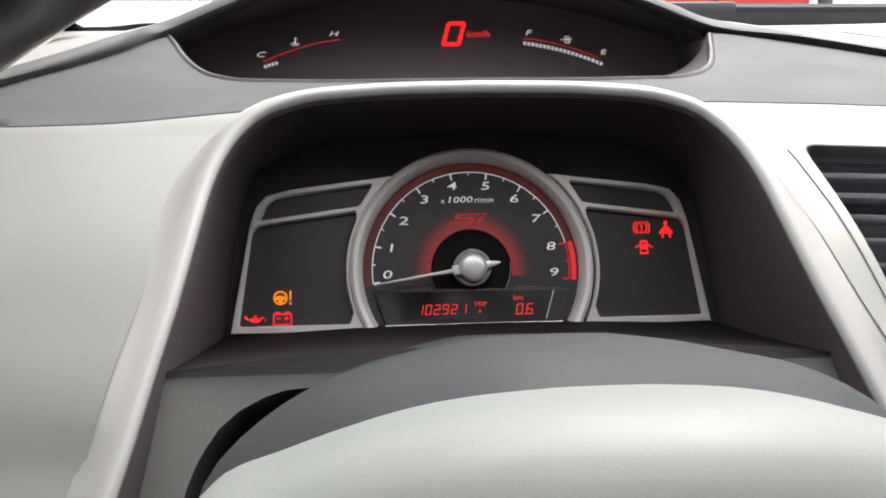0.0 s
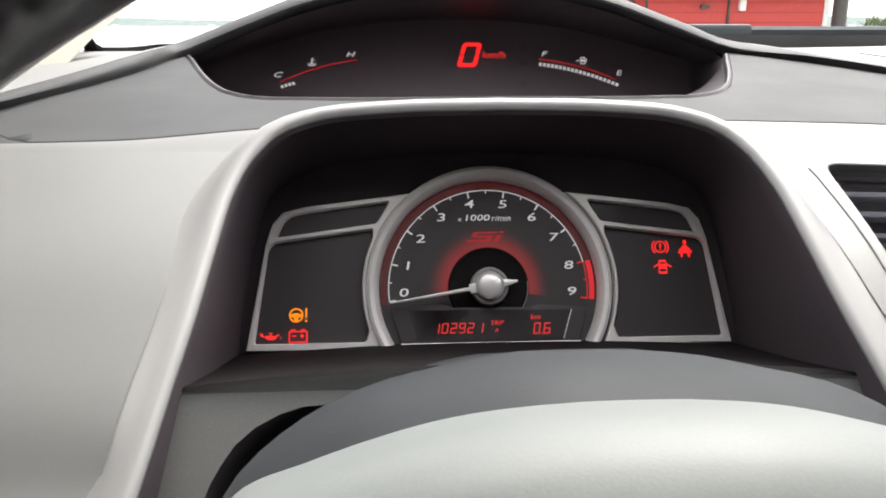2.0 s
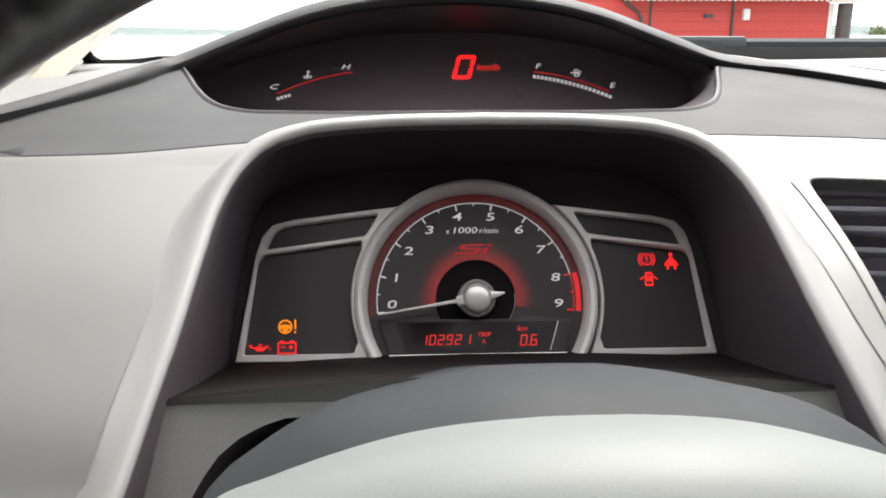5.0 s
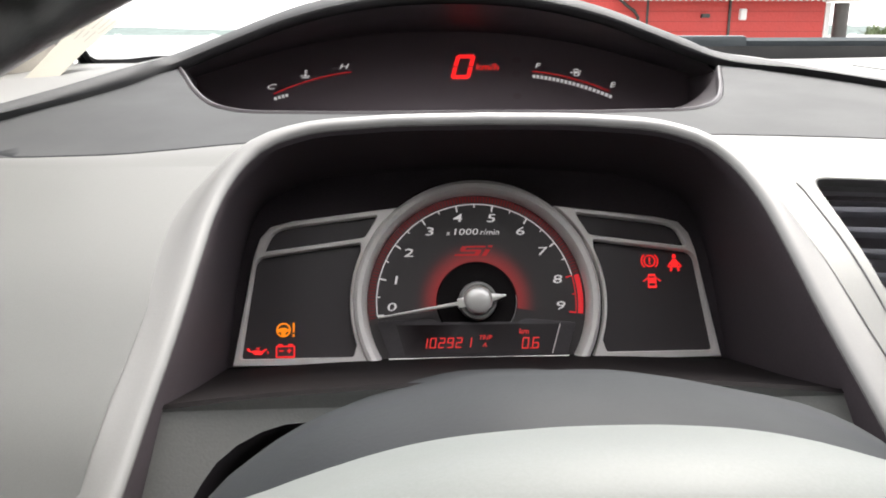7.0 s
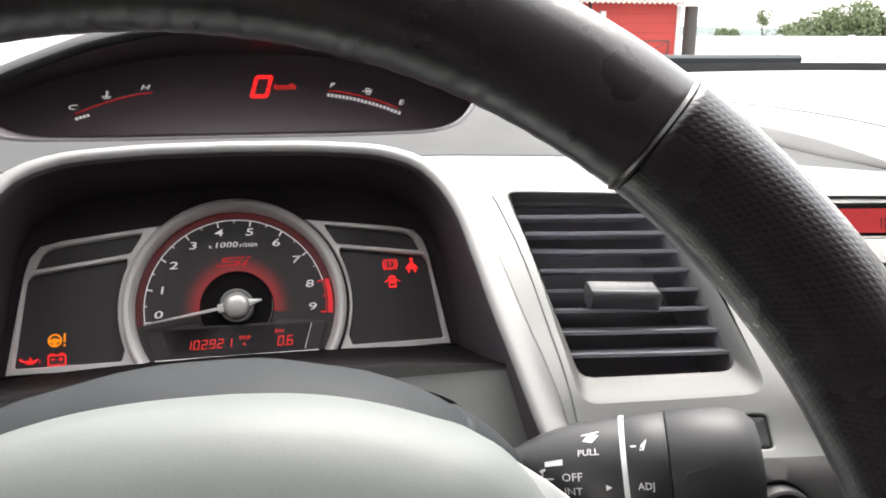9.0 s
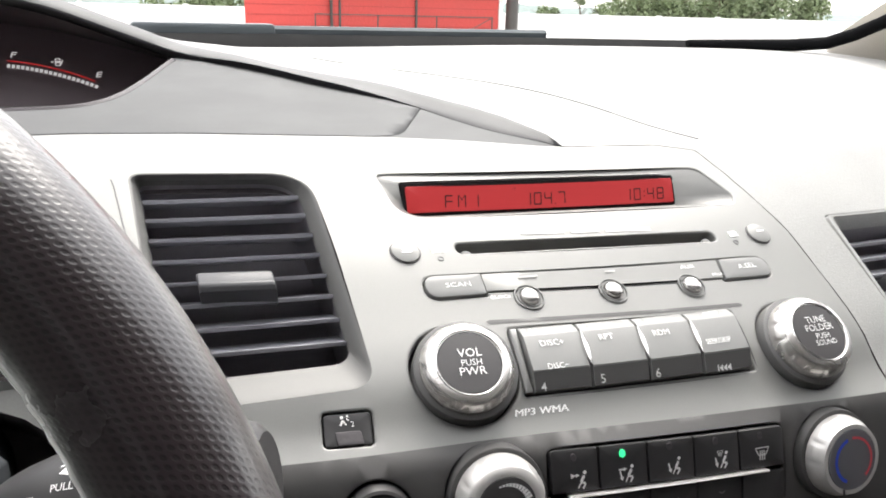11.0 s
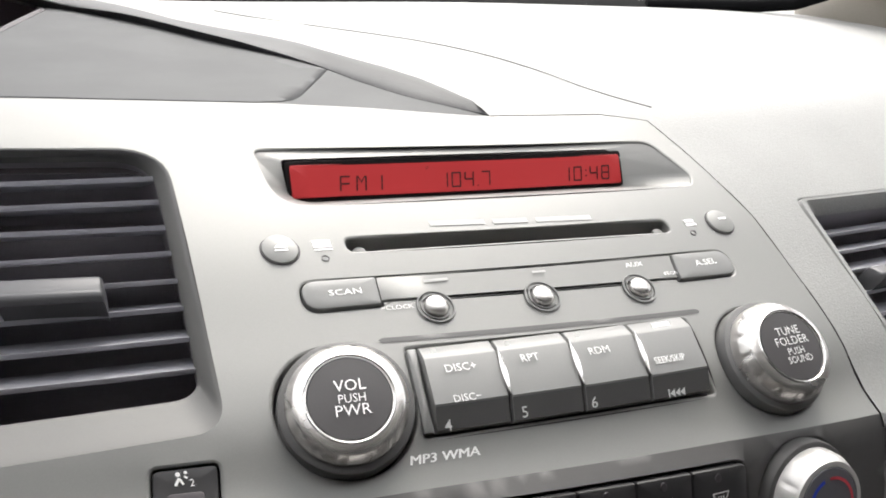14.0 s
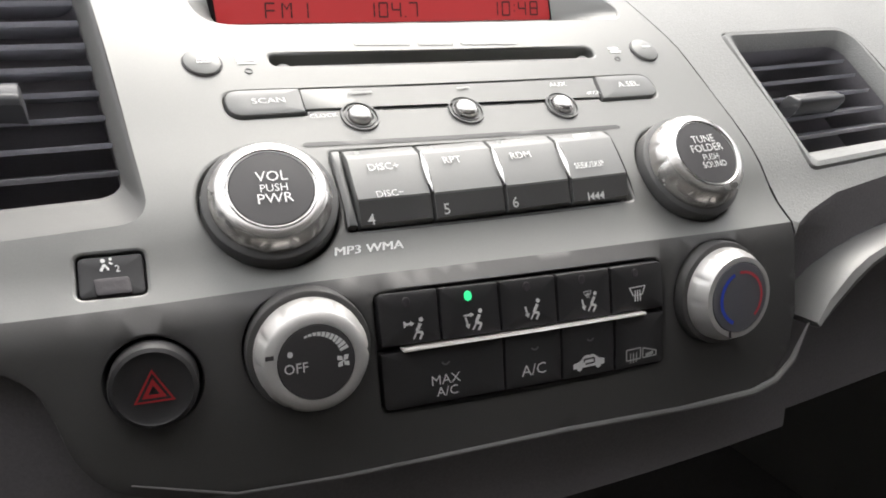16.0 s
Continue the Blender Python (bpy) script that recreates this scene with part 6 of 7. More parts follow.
hk2 = np.r_[0, np.cumsum([math.dist(a, b) for a, b in zip(hub_half, hub_half[1:])])]
hq2 = np.linspace(0, hk2[-1], 72)
hh = list(zip(hermite(hk2, [p[0] for p in hub_half], hq2), hermite(hk2, [p[1] for p in hub_half], hq2)))
hub_poly = [(-x, y) for x, y in hh[::-1]][:-1] + hh[:-1]
hub_map = lambda u, v, n=0.0: wheel_at(u, v, n)
hub_loops = []
for k, n in ((1.0, -0.130), (1.0, -0.098), (0.985, -0.086), (0.95, -0.078), (0.88, -0.071), (0.75, -0.064), (0.55, -0.058), (0.3, -0.055), (0.05, -0.054)):
    hub_loops.append([hub_map(u * k, v * k, n) for u, v in hub_poly])
put("airbag_cover", *strip(hub_loops), M_HUB, wheel, "domed grey airbag cover")


def spoke(side):
    rows = []
    for t in np.linspace(0, 1, 12):
        u = side * (0.082 + t * 0.075)
        n = -0.080 + 0.075 * t * t * (3 - 2 * t)
        vm, hw = 0.004 - 0.010 * t, 0.016 - 0.002 * t
        rows.append([wheel_at(u, vm + hw, n - 0.012), wheel_at(u, vm + hw, n - 0.002), wheel_at(u, vm + hw * 0.9, n), wheel_at(u, vm - hw * 0.9, n), wheel_at(u, vm - hw, n - 0.002), wheel_at(u, vm - hw, n - 0.012)])
    return strip(rows)


for s in (-1, 1):
    sp = put("spoke", *spoke(s), M_HUB, wheel, "grey spoke with silver trim")
    edge = [(0.086, 0.0500), (0.0925, 0.0462), (0.1025, 0.0387), (0.1128, 0.0312), (0.1195, 0.0255), (0.1255, 0.0190), (0.132, 0.010), (0.138, -0.002), (0.142, -0.020)]
    inner = [(0.080, 0.0460), (0.084, 0.0400), (0.088, 0.0320), (0.092, 0.0240), (0.095, 0.0170), (0.097, 0.0090), (0.099, 0.001), (0.100, -0.010), (0.100, -0.025)]
    mid = lambda t, n: [wheel_at(s * (a[0] + (b[0] - a[0]) * t), a[1] + (b[1] - a[1]) * t, n) for a, b in zip(edge, inner)]
    put("trim", *strip([mid(0.0, -0.122), mid(0.0, -0.111), mid(0.03, -0.1098), mid(0.3, -0.108), mid(1.0, -0.105)], closed=False), M_SPOKE, sp, "bright silver trim")
rows = []
for t in np.linspace(0, 1, 8):
    v, n = -0.070 - 0.085 * t, -0.080 + 0.078 * t * t
    rows.append([wheel_at(u, v, n - d) for u, d in ((-0.035, 0.012), (-0.034, 0.0), (0.034, 0.0), (0.035, 0.012))])
put("spoke", *strip(rows), M_LEATHER, wheel)

# ---- steering column and wiper stalk ----
column = thing("steering_column", "dark grey plastic steering column cover", "steering column", (CX, 0.2, 0.99))
cov_half = [(0.0, 0.0), (0.020, -0.0005), (0.042, -0.005), (0.062, -0.010), (0.079, -0.0180), (0.0925, -0.0278), (0.103, -0.043), (0.106, -0.070), (0.098, -0.11), (0.06, -0.13), (0.0, -0.135)]
ck = np.r_[0, np.cumsum([math.dist(a, b) for a, b in zip(cov_half, cov_half[1:])])]
cq = np.linspace(0, ck[-1], 34)
ch = list(zip(hermite(ck, [p[0] for p in cov_half], cq), hermite(ck, [p[1] for p in cov_half], cq)))
cov = [(-x, y) for x, y in ch[::-1]][:-1] + ch[:-1]
loops = []
for y, top, k in ((0.150, 1.047, 0.95), (0.156, 1.0495, 0.975), (0.170, 1.0505, 0.99), (0.185, 1.0495, 1.0), (0.22, 1.036, 1.0), (0.27, 1.012, 0.99), (0.34, 0.985, 0.97)):
    loops.append([(CX + x * k, y, top + z * k) for x, z in cov])
put("upper_cover", *strip(loops), M_COLUMN, column, "dark grey domed cover")

shoulder = rpoly([(0.070, -0.030), (0.094, -0.0270), (0.1085, -0.0385), (0.1130, -0.0430), (0.1128, -0.062), (0.100, -0.080), (0.070, -0.080)], 0.002, 4)
put("stalk_housing", *strip([[(CX + x * k, y, top + z) for x, z in shoulder] for y, top, k in ((0.168, 1.0470, 0.97), (0.170, 1.0485, 0.99), (0.175, 1.0495, 1.0), (0.205, 1.0430, 1.0), (0.24, 1.026, 0.99))]), M_COLUMN, column, "square shoulder round the stalk")
stalk = thing("wiper_stalk", "black wiper control stalk with white markings", "control stalk", (0.23, 0.17, 1.0))
S0, S1 = np.array([0.172, 0.203, 0.984]), np.array([0.307, 0.146, 1.009])
SD = (S1 - S0) / np.linalg.norm(S1 - S0)
SU = np.array([0, 0, 1.0]) - SD * SD[2]
SU /= np.linalg.norm(SU)
SV = np.cross(SD, SU)
SLEN = float(np.linalg.norm(S1 - S0))


def stalk_at(a, ang, r):
    return S0 + SD * a + r * (math.cos(ang) * SU + math.sin(ang) * SV)


def stalk_body(stations, n=36):
    v, f = strip([[stalk_at(a, 2 * math.pi * k / n, r) for k in range(n)] for a, r in stations])
    f += [tuple(range(n)), tuple(range(len(v) - n, len(v)))]
    return v, f


GROOVES = []
STR = [(0.0, 0.0085), (0.030, 0.0085), (0.038, 0.0100), (0.044, 0.0130), (0.050, 0.0155), (0.058, 0.0178), (0.068, 0.0196), (0.0805, 0.0204), (0.0815, 0.0204)]
put("inner_barrel", *stalk_body(STR), M_KEY, stalk, "black tapered barrel")
put("white_ring", *stalk_body([(0.0805, 0.0200), (0.0807, 0.0208), (0.0825, 0.0209), (0.0827, 0.0200)]), M_PRINT, stalk, "thin white index line")
put("adjust_ring", *stalk_body([(0.0825, 0.0205), (0.0830, 0.0209), (0.0965, 0.0214), (0.0972, 0.0210)]), M_KEY, stalk)
put("end_knob", *stalk_body([(0.0976, 0.0210), (0.0984, 0.0216), (0.112, 0.0220), (0.120, 0.0214), (0.126, 0.0195), (0.129, 0.0160)]), M_KEY, stalk, "black end knob")
for q in ([(0.1000, 0.0060), (0.1030, 0.0095), (0.1130, 0.0118), (0.1130, 0.0112), (0.1032, 0.0089), (0.1006, 0.0060)], box2(0.1010, -0.0010, 0.1145, -0.0004)):
    GROOVES.append(q)


def stalk_map(x, y, h=0.0):
    """x along the stalk, y up round it from the side that faces the driver."""
    r = np.interp(x, [p[0] for p in STR] + [0.1, 0.14], [p[1] for p in STR] + [0.0216, 0.0218])
    return stalk_at(x, SGN * (math.pi / 2 - y / 0.0205), r + 0.0003 + h)


SGN = 1 if (stalk_at(0.08, math.pi / 2, 0.02) - S0)[1] < (stalk_at(0.08, -math.pi / 2, 0.02) - S0)[1] else -1
put("knob_groove", *merge(*[(lambda q: ([stalk_map(x, y, 0.0002) for x, y in q], [tuple(range(len(q)))]))(q) for q in GROOVES]), M_BLACK, stalk)
put("marking", *letters(stalk_map, "PULL", 0.0690, 0.0180, 0.0036, 0, 0, 1.0, 0.02), M_PRINT, stalk)
put("marking", *shapes(stalk_map, [bar2(-1, 0.05, 1, 0.1, 0.7)], 0.0560, 0.0150, 0.0034, 0), M_PRINT, stalk)
put("marking", *letters(stalk_map, "OFF", 0.0625, 0.0090, 0.0044, 0, 0, 1.0, 0.02), M_PRINT, stalk)
put("marking", *letters(stalk_map, "INT", 0.0625, 0.0035, 0.0042, 0, 0, 1.0, 0.02), M_PRINT, stalk)
put("marking", *letters(stalk_map, "ADJ", 0.0885, 0.0050, 0.0036, 0, 0, 1.0, 0.02), M_PRINT, stalk)
put("marking", *shapes(stalk_map, [bar2(-0.9, 0, -0.2, 0, 0.2), [(0.1, -0.5), (0.55, -0.5), (0.95, 0.7), (0.3, 0.15)]], 0.0870, 0.0190, 0.0034, 0), M_PRINT, stalk)
put("marking", *shapes(stalk_map, [[(-0.8, -0.3), (0.2, -0.6), (0.9, 0.3), (-0.1, 0.6)], bar2(-0.9, 0.5, 0.9, 0.8, 0.15)], 0.0700, 0.0240, 0.0036, 0), M_PRINT, stalk)
put("marking", *shapes(stalk_map, [bar2(-1.0, 0.2, -0.3, 0.2, 0.12), bar2(-1.0, -0.55, -0.3, -0.55, 0.12), bar2(-1.0, -1.0, -1.0, 0.75, 0.12), bar2(-1.15, 0.75, -0.8, 0.9, 0.2)], 0.0575, 0.0075, 0.0060, 0), M_PRINT, stalk)
put("marking", *shapes(stalk_map, [[(-0.5, -0.5), (-0.5, 0.5), (0.5, 0)]], 0.0755, 0.0050, 0.0022, 0), M_PRINT, stalk)

# ---- windscreen, pillars and cabin ----
xs = np.linspace(-0.27, 1.19, 30)
sink = lambda x: 0.012 * ease((0.15 - x) / 0.35)
cowl = [[(x, base_y(x) + dy, z - sink(x)) for x in xs] for dy, z in ((-0.012, 1.1095), (0.006, 1.1150), (0.030, 1.1275), (0.055, 1.128), (0.060, 1.02))]
cowl_ob = put("cowl", *strip(cowl, closed=False), M_RUBBER, None)
tagged(cowl_ob, "black rubber cowl strip along the foot of the windscreen", "cowl", kind="structure")
glass = strip([[(x + (0.46 - x) * 0.14 * t, base_y(x) + 0.03 - (base_y(x) + 0.09) * t, 1.128 + 0.345 * t + 0.03 * math.sin(math.pi * t)) for x in xs] for t in np.linspace(0, 1, 9)], closed=False)
ws = put("windscreen", *glass, M_GLASS, None)
ws.visible_shadow = False
tagged(ws, "clear raked glass windscreen over the dashboard", "windscreen", kind="structure")


def pillar(side):
    x0 = 0.46 + side * (0.755 if side < 0 else 0.785)
    pts = [(x0, 0.775, 1.06), (x0 - side * 0.012, 0.72, 1.15), (x0 - side * 0.05, 0.45, 1.30), (x0 - side * 0.10, 0.05, 1.475)]
    loops = []
    for x, y, z in pts:
        loops.append([(x - side * 0.010, y + 0.050, z - 0.012), (x - side * 0.024, y + 0.02, z), (x - side * 0.018, y - 0.05, z - 0.012), (x + side * 0.03, y - 0.10, z - 0.03), (x + side * 0.06, y - 0.02, z), (x + side * 0.05, y + 0.06, z)])
    return strip(loops)


for side in (-1, 1):
    p = put("pillar_trim", *pillar(side), M_PILLAR, None)
    tagged(p, "beige fabric-covered windscreen pillar trim", "pillar trim", kind="structure")
roof = put("ceiling", *merge(box(-0.25, -1.7, 1.475, 1.17, -0.06, 1.50)), M_HEADLINER, None)
tagged(roof, "grey cloth roof lining of the car", "ceiling", kind="structure")
# door trim; boxes above 1.08 are added, out of view, to cut side light
for x0w, x1w, nm in ((-0.33, -0.29, "wall_west"), (1.21, 1.25, "wall_east")):
    w = put(nm, *merge(box(x0w, -1.7, 0.35, x1w, 0.86, 1.08), box(x0w, -1.7, 1.08, x1w, 0.30 if nm == "wall_west" else 0.02, 1.48), box(x0w, 0.66, 1.08, x1w, 0.86, 1.48 if nm == "wall_west" else 1.10)), M_DOOR, None)
    tagged(w, "unseen dark grey door trim, carried up over the side windows to block light", "door trim", kind="structure")
# added behind the camera to keep light from the rear out
rear = put("wall_south", *merge(box(-0.33, -1.74, 0.35, 1.25, -1.70, 1.48)), M_DOOR, None)
tagged(rear, "unseen dark grey wall added to close the cabin's rear", "wall", kind="structure")
floor = put("floor", *box(-0.33, -1.74, 0.31, 1.25, 0.95, 0.35), M_CARPET, None)
tagged(floor, "dark grey carpeted cabin floor", "floor", kind="structure")
bulk = put("wall_north", *box(-0.33, 0.90, 0.35, 1.25, 0.94, 1.06), M_LOWER, None)
tagged(bulk, "black bulkhead behind the dashboard", "wall", kind="structure")


def seat(x):
    st = thing("front_seat", "dark grey cloth front seat of the car", "seat", (x, -0.5, 0.45), "front seats")
    put("cushion", *pad(lambda u, v, h=0: np.array([x + u, -0.45 + v, 0.58 + h]), rpoly(box2(-0.25, -0.25, 0.25, 0.25), 0.06, 5), -0.22, 0.06, 0.05, 0.01), M_DOOR, st)
    put("backrest", *pad(lambda u, v, h=0: np.array([x + u, -0.72 - 0.35 * v + h, 0.62 + v]), rpoly(box2(-0.24, 0.0, 0.24, 0.58), 0.08, 5), -0.10, 0.05, 0.05, 0.01), M_DOOR, st)


seat(0.0925)
seat(0.83)

# rubber seal round the driver's corner of the glass
seal = put("windscreen_seal", *tube([(-0.1976, 0.88, 1.1133), (-0.2091, 0.865, 1.1131), (-0.2252, 0.855, 1.1111), (-0.2419, 0.845, 1.1098), (-0.2544, 0.83, 1.1097), (-0.2587, 0.81, 1.1167), (-0.257, 0.785, 1.1295), (-0.2543, 0.755, 1.1447), (-0.253, 0.73, 1.1568), (-0.2516, 0.705, 1.1676)], 0.006, 8), M_RUBBER, None)
tagged(seal, "black rubber seal round the windscreen corner", "seal", kind="structure")
seal = put("windscreen_seal", *tube([(1.04, 0.862, 1.1215), (1.11, 0.828, 1.1235), (1.155, 0.785, 1.1255), (1.178, 0.742, 1.130), (1.181, 0.700, 1.143), (1.180, 0.660, 1.159), (1.170, 0.50, 1.226), (1.15, 0.25, 1.33), (1.13, 0.06, 1.42)], 0.0085, 10), M_RUBBER, None)
tagged(seal, "black rubber seal along the passenger windscreen pillar", "seal", kind="structure")

# paper card leaning in the corner of the windscreen
card = thing("paper_card", "cream printed paper card leaning in the windscreen corner", "card", (-0.225, 0.68, 1.11))
CARD = [np.array(p) for p in ((-0.248, 0.650, on_top(-0.248, 0.650) - 0.001), (-0.221, 0.652, on_top(-0.221, 0.652) - 0.001), (-0.196, 0.750, 1.154), (-0.228, 0.750, 1.162))]


def card_at(u, v, h=0.0):
    a, b = CARD[0] + (CARD[1] - CARD[0]) * u, CARD[3] + (CARD[2] - CARD[3]) * u
    return a + (b - a) * v + np.array([0, -h, 0.6 * h + 0.004 * math.sin(math.pi * v) * (u - 0.3)])


put("sheet", *pad(card_at, dense(box2(0, 0, 1, 1), 0.125), -0.0006, 0.0, 0.0001, 0, 0.12), M_PAPER, card)
put("print", *shapes(card_at, [box2(u, v, u + 0.05, v + l) for u, v, l in ((0.18, 0.62, 0.12), (0.18, 0.78, 0.14), (0.34, 0.55, 0.16), (0.34, 0.75, 0.17), (0.52, 0.58, 0.10), (0.52, 0.72, 0.20), (0.70, 0.50, 0.18), (0.70, 0.72, 0.20), (0.85, 0.64, 0.26))], 0, 0, 1, 0.0006), M_FAINT, card, "faint printed lines")

# ---- outside ----
def noise_mat(name, colour, rough, size, vary):
    return mat(name, colour, rough, 0, 0.3, size, vary, size * 12)


M_CONCRETE = noise_mat("pale_concrete", (0.42, 0.41, 0.39), 0.9, 0.08, 0.12)
M_REDWALL = noise_mat("red_painted_metal", (0.50, 0.055, 0.045), 0.55, 0.10, 0.10)
M_REDJOINT = noise_mat("dark_red_joint", (0.30, 0.035, 0.03), 0.6, 0.10, 0.10)
M_CANOPY = noise_mat("pale_canopy_sheet", (0.55, 0.53, 0.50), 0.6, 0.1, 0.10)
M_ROOF = noise_mat("grey_roof_sheet", (0.22, 0.20, 0.19), 0.6, 0.1, 0.15)
M_STEEL = noise_mat("dark_steel", (0.06, 0.055, 0.05), 0.5, 0.1, 0.15)
M_WHITEP = noise_mat("white_paint", (0.78, 0.78, 0.76), 0.6, 0.1, 0.05)
# leaf green is lightened to stand in for haze
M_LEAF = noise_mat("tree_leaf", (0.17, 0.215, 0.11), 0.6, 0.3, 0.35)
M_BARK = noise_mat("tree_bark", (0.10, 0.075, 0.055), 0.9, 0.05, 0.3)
# hill green carries the distance haze in its base colour
M_HILL = noise_mat("hazed_hill", (0.17, 0.215, 0.20), 0.9, 4.0, 0.30)

gxs = [-3000, -300, -80, -30, -8, -2, -0.45, 1.37, 3, 8, 30, 80, 300, 3000]
gys = [-3000, -300, -60, -12, -3, 2.4, 5, 12, 30, 80, 300, 3000]
ground = put("ground", *strip([[(x, y, 0.0) for x in gxs] for y in gys], closed=False), M_CONCRETE, None)
tagged(ground, "pale concrete yard reaching to the horizon", "ground", kind="structure")
bonnet = put("bonnet", *strip([[(x, y, z - 0.10 * ((x - 0.46) / 0.8) ** 2) for x in np.linspace(-0.3, 1.22, 14)] for y, z in ((1.02, 1.00), (1.3, 0.93), (1.7, 0.86), (1.95, 0.76), (2.0, 0.6), (2.0, 0.3))], closed=False), M_WIPER, None)
tagged(bonnet, "grey painted bonnet of the car", "bonnet", kind="structure")

wiper = thing("windscreen_wiper", "grey windscreen wiper resting along the glass foot", "wiper", (0.6, 1.0, 1.13))
wp = lambda x, z: (x, 1.0 - 0.10 * ((x - 0.46) / 0.7) ** 2, z)
put("blade", *strip([[np.array(wp(x, 1.1300 + dz)) + np.array([0, dy, 0]) for x in np.linspace(0.40, 0.865, 12)] for dz, dy in ((-0.0045, -0.005), (0.004, -0.006), (0.0080, -0.002), (0.0080, 0.006), (-0.0045, 0.006))]), M_WIPER, wiper, "grey wiper blade")
put("arm_cover", *merge(pad(lambda u, v, h=0: np.array([0.30 + u, 0.992 - h, 1.122 + v]), rpoly(box2(0.0, 0.0, 0.175, 0.0185), 0.006, 4), -0.02, 0.006, 0.003)), M_WIPER, wiper, "blue-grey moulded arm cover")

def prism(front, back, z0, z1):
    """An upright body over two plan edges."""
    q = [front[0], front[1], back[1], back[0]]
    v = [(x, y, z) for z in (z0, z1) for x, y in q]
    return v, [(0, 1, 2, 3), (4, 5, 6, 7)] + [(k, (k + 1) % 4, (k + 1) % 4 + 4, k + 4) for k in range(4)]


building = thing("red_building", "red sheet metal building with dark downpipe and rail", "building", (11, 30, 0))
put("wall", *prism(((5.62, 30.0), (15.84, 30.0)), ((8.6, 42.0), (21.5, 42.0)), 0.0, 4.2), M_REDWALL, building, "red sheet metal wall")
for z in np.arange(0.4, 4.2, 0.36):
    put("panel_joint", *box(5.64, 29.985, z, 15.82, 29.998, z + 0.02), M_REDJOINT, building)
put("roof", *prism(((5.6, 29.4), (16.2, 29.4)), ((8.8, 42.4), (22.2, 42.4)), 4.2, 4.36), M_ROOF, building, "grey roof sheet")
put("canopy", *strip([[(x, y, z + 0.035 * math.sin(x * 30)) for x in np.linspace(7.9, 15.7, 300)] for y, z in ((29.0, 2.56), (29.0, 2.62), (30.0, 2.80))], closed=False), M_CANOPY, building, "pale corrugated canopy edge")
put("corner_trim", *box(15.84, 29.94, 0.0, 16.02, 30.0, 2.52), M_WHITEP, building, "white corner board")
put("door_lintel", *box(15.70, 29.30, 2.55, 17.0, 30.0, 2.70), M_CANOPY, building, "pale roof edge over the door")
put("downpipe", *tube([(8.05, 29.9, 2.65), (8.35, 29.9, 2.40), (8.62, 29.9, 2.22), (8.78, 29.9, 2.0), (8.80, 29.9, 0.2)], 0.06, 8), M_STEEL, building, "dark bent downpipe")
put("seam_post", *box(12.18, 29.92, 0.0, 12.26, 29.995, 2.75), M_STEEL, building)
put("seam_post", *box(9.10, 29.95, 0.0, 9.18, 29.995, 2.75), M_STEEL, building)
put("wall_lamp", *pad(lambda u, v, h=0: np.array([12.70 + u, 29.9 - h, 2.10 + v]), rpoly(box2(-0.12, -0.2, 0.12, 0.2), 0.05, 4), -0.1, 0.08, 0.03), M_WHITEP, building, "white wall lamp")
put("wall_box", *box(11.15, 29.85, 1.98, 11.45, 30.0, 2.12), M_STEEL, building, "small dark wall box")
for z in (0.68, 1.16):
    put("rail", *box(8.0, 29.3, z, 15.2, 29.34, z + 0.04), M_STEEL, building)
for x in (8.0, 10.4, 12.8, 15.2):
    put("rail_post", *box(x, 29.3, 0.0, x + 0.04, 29.34, 1.2), M_STEEL, building)
put("brace", *tube([(15.2, 29.32, 1.16), (14.1, 29.32, 0.6)], 0.02, 6), M_STEEL, building)
post = thing("steel_post", "dark round steel post beside the red building", "post", (16.75, 30, 0))
put("shaft", *tube([(16.36, 29.8, 0), (16.36, 29.8, 2.5)], 0.26, 20), M_STEEL, post)
fence = thing("yard_wall", "white wall with posts along the far yard edge", "wall", (20, 62, 0))
put("panel", *box(-60, 62.0, 0, 120, 62.2, 1.62), M_WHITEP, fence)
for x in range(-56, 118, 7):
    put("post", *box(x, 61.9, 0, x + 0.35, 62.3, 1.72), M_WHITEP, fence)

rnd = random.Random(7)


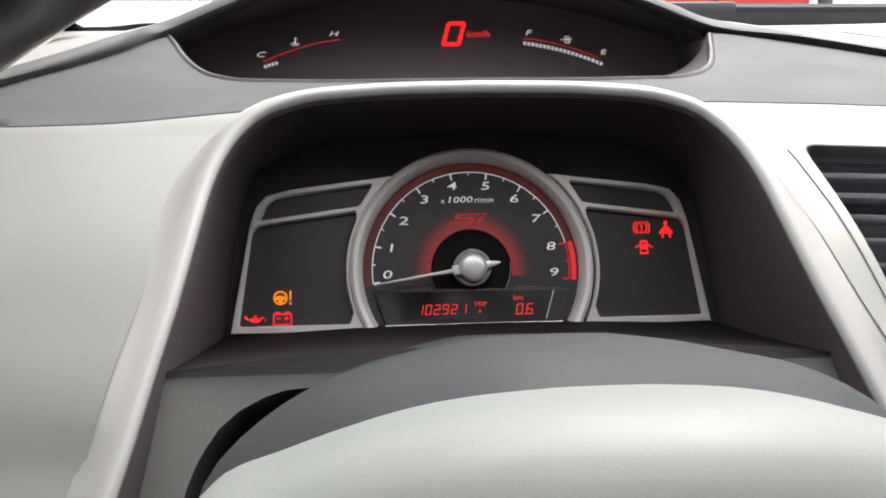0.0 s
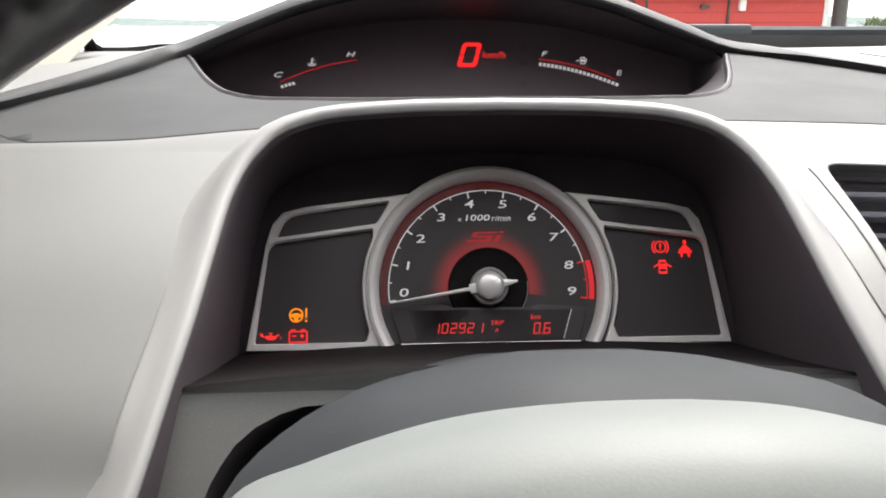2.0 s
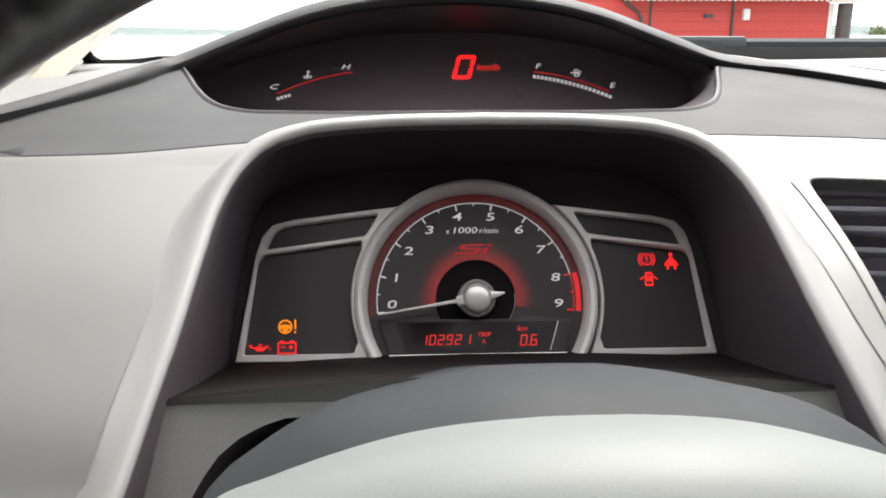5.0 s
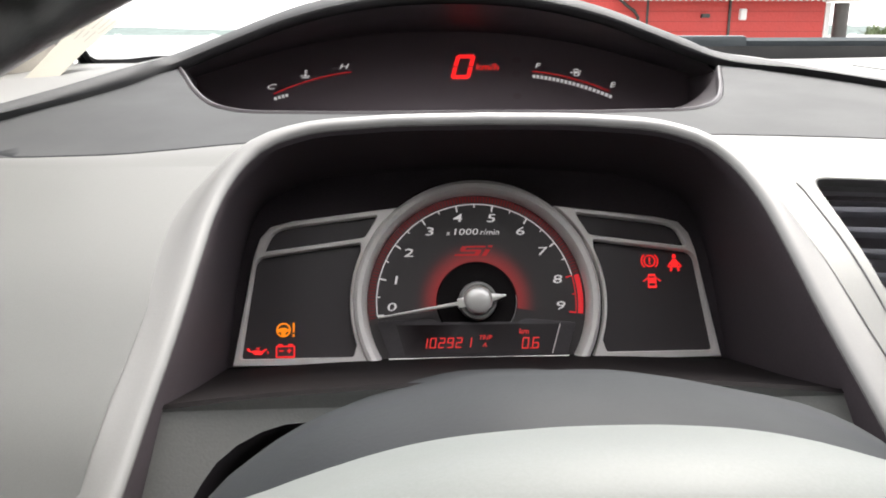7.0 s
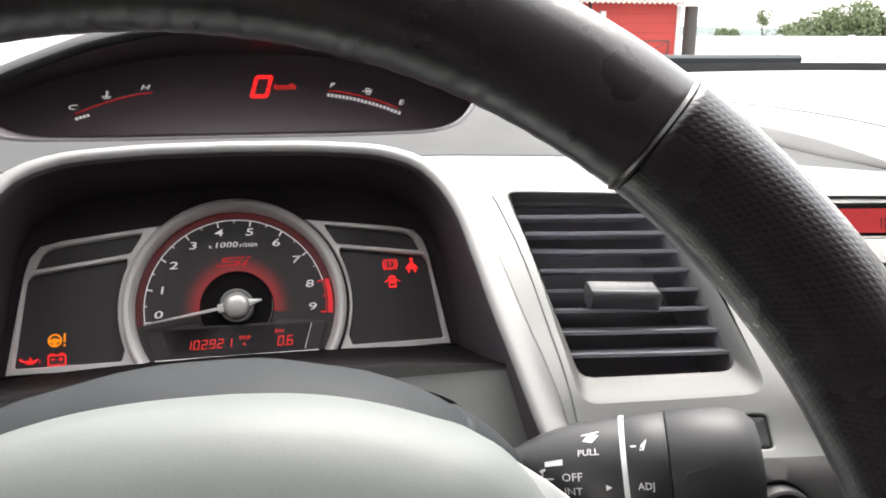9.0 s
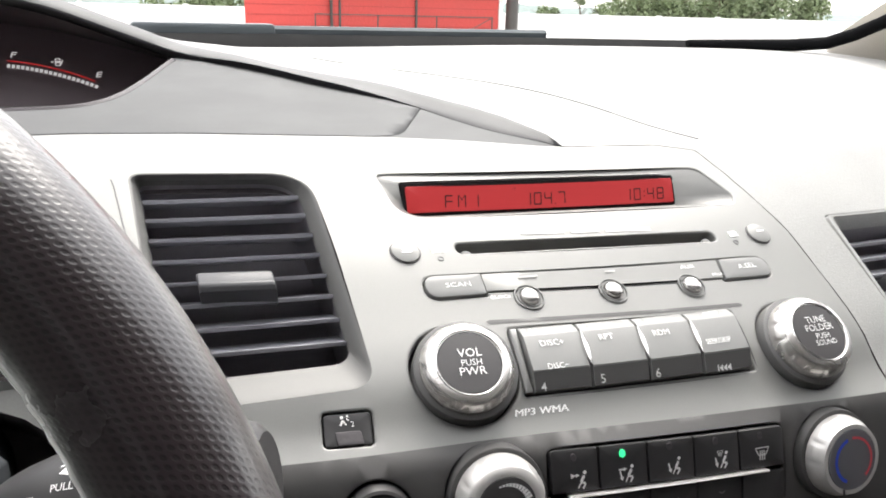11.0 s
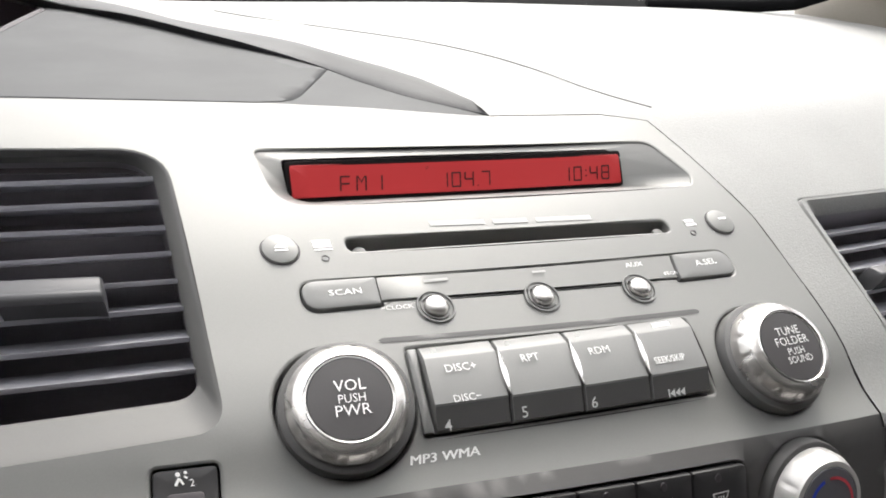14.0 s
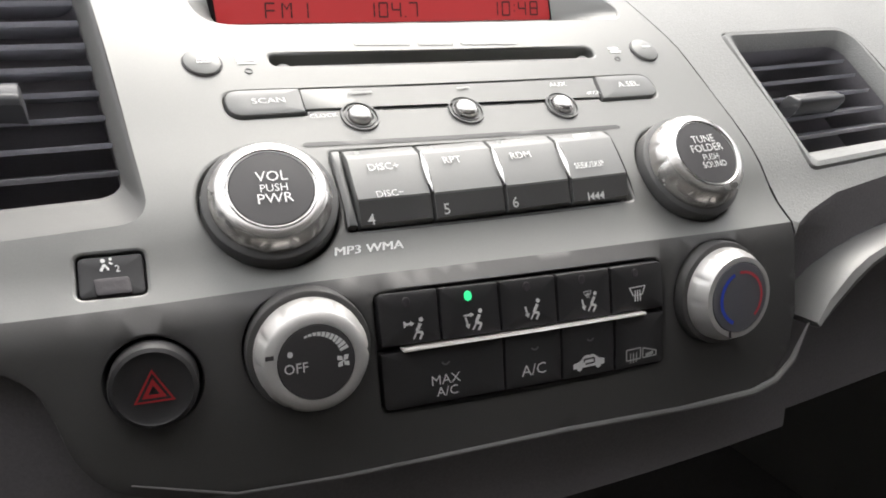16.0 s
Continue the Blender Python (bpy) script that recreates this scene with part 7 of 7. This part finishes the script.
def tree(x, y, hgt, width, name="tree"):
    """A tapered trunk with limbs and a crown of many small leaf clumps."""
    tr = thing(name, "leafy green tree beyond the yard wall", "tree", (x, y, 0), "trees beyond the yard")
    tv = [tube([(x, y, 0), (x + 0.1, y, hgt * 0.3), (x, y + 0.1, hgt * 0.75)], [0.03 * hgt, 0.022 * hgt, 0.008 * hgt], 8)]
    for k in range(6):
        a = rnd.random() * 6.28
        z = hgt * (0.3 + 0.07 * k)
        tv.append(tube([(x, y, z), (x + width * 0.3 * math.cos(a), y + width * 0.3 * math.sin(a), z + hgt * 0.15), (x + width * 0.42 * math.cos(a), y + width * 0.42 * math.sin(a), z + hgt * 0.22)], [0.012 * hgt, 0.008 * hgt, 0.003 * hgt], 6))
    put("trunk", *merge(*tv), M_BARK, tr)
    v, f = [], []
    lobes = [(rnd.uniform(-0.32, 0.32) * width, rnd.uniform(-0.32, 0.32) * width, max(0.4, hgt - width * rnd.uniform(0.26, 0.95)), rnd.uniform(0.16, 0.30) * width) for _ in range(14)] + [(0, 0, hgt - 0.2 * width, 0.18 * width)]
    for _ in range(2300):
        lx, ly, lz, lr = rnd.choice(lobes)
        d = Vector((rnd.gauss(0, 1), rnd.gauss(0, 1), rnd.gauss(0, 1))).normalized() * lr * rnd.uniform(0.55, 1.08)
        c = Vector((x + lx, y + ly, lz)) + d
        a, b = Vector((rnd.gauss(0, 1), rnd.gauss(0, 1), rnd.gauss(0, 1))).normalized(), Vector((rnd.gauss(0, 1), rnd.gauss(0, 1), rnd.gauss(0, 1))).normalized()
        s = 0.035 * width * rnd.uniform(0.6, 1.5)
        n = len(v)
        v += [c + a * s, c + b * s, c - a * s * 0.8, c - b * s * 0.8]
        f.append((n, n + 1, n + 2, n + 3))
    put("crown", *(v, f), M_LEAF, tr, smooth=False)


TREES = ((9.5, 72, 3.2, 4.2), (12.0, 75, 3.9, 4.4), (6.2, 74, 2.6, 4), (43.0, 75, 1.75, 2.4), (44.6, 75.5, 2.7, 3.2), (46.4, 76, 2.5, 2.8), (48.9, 75, 4.4, 1.7), (51.4, 75, 3.1, 3.6), (54.2, 76, 3.8, 4.2), (57.3, 76, 5.0, 4.6), (61.4, 76, 5.6, 5.6), (65.0, 77, 4.9, 4.8), (68.6, 76, 5.9, 5.6), (73.4, 77, 5.4, 5.6), (77.8, 77, 5.7, 5.6), (82.8, 76, 6.4, 6.2), (59.4, 79, 4.4, 5.0), (63.2, 80, 4.6, 5.0), (71.2, 80, 5.0, 5.6), (75.8, 81, 5.0, 5.6), (80.6, 81, 5.2, 5.6))
for x, y, h, w in TREES:
    tree(x, y, h, w)
hill = thing("wooded_hill", "distant wooded hill line, haze mixed into its colour", "hill", (-60, 400, 0), kind="stuff")
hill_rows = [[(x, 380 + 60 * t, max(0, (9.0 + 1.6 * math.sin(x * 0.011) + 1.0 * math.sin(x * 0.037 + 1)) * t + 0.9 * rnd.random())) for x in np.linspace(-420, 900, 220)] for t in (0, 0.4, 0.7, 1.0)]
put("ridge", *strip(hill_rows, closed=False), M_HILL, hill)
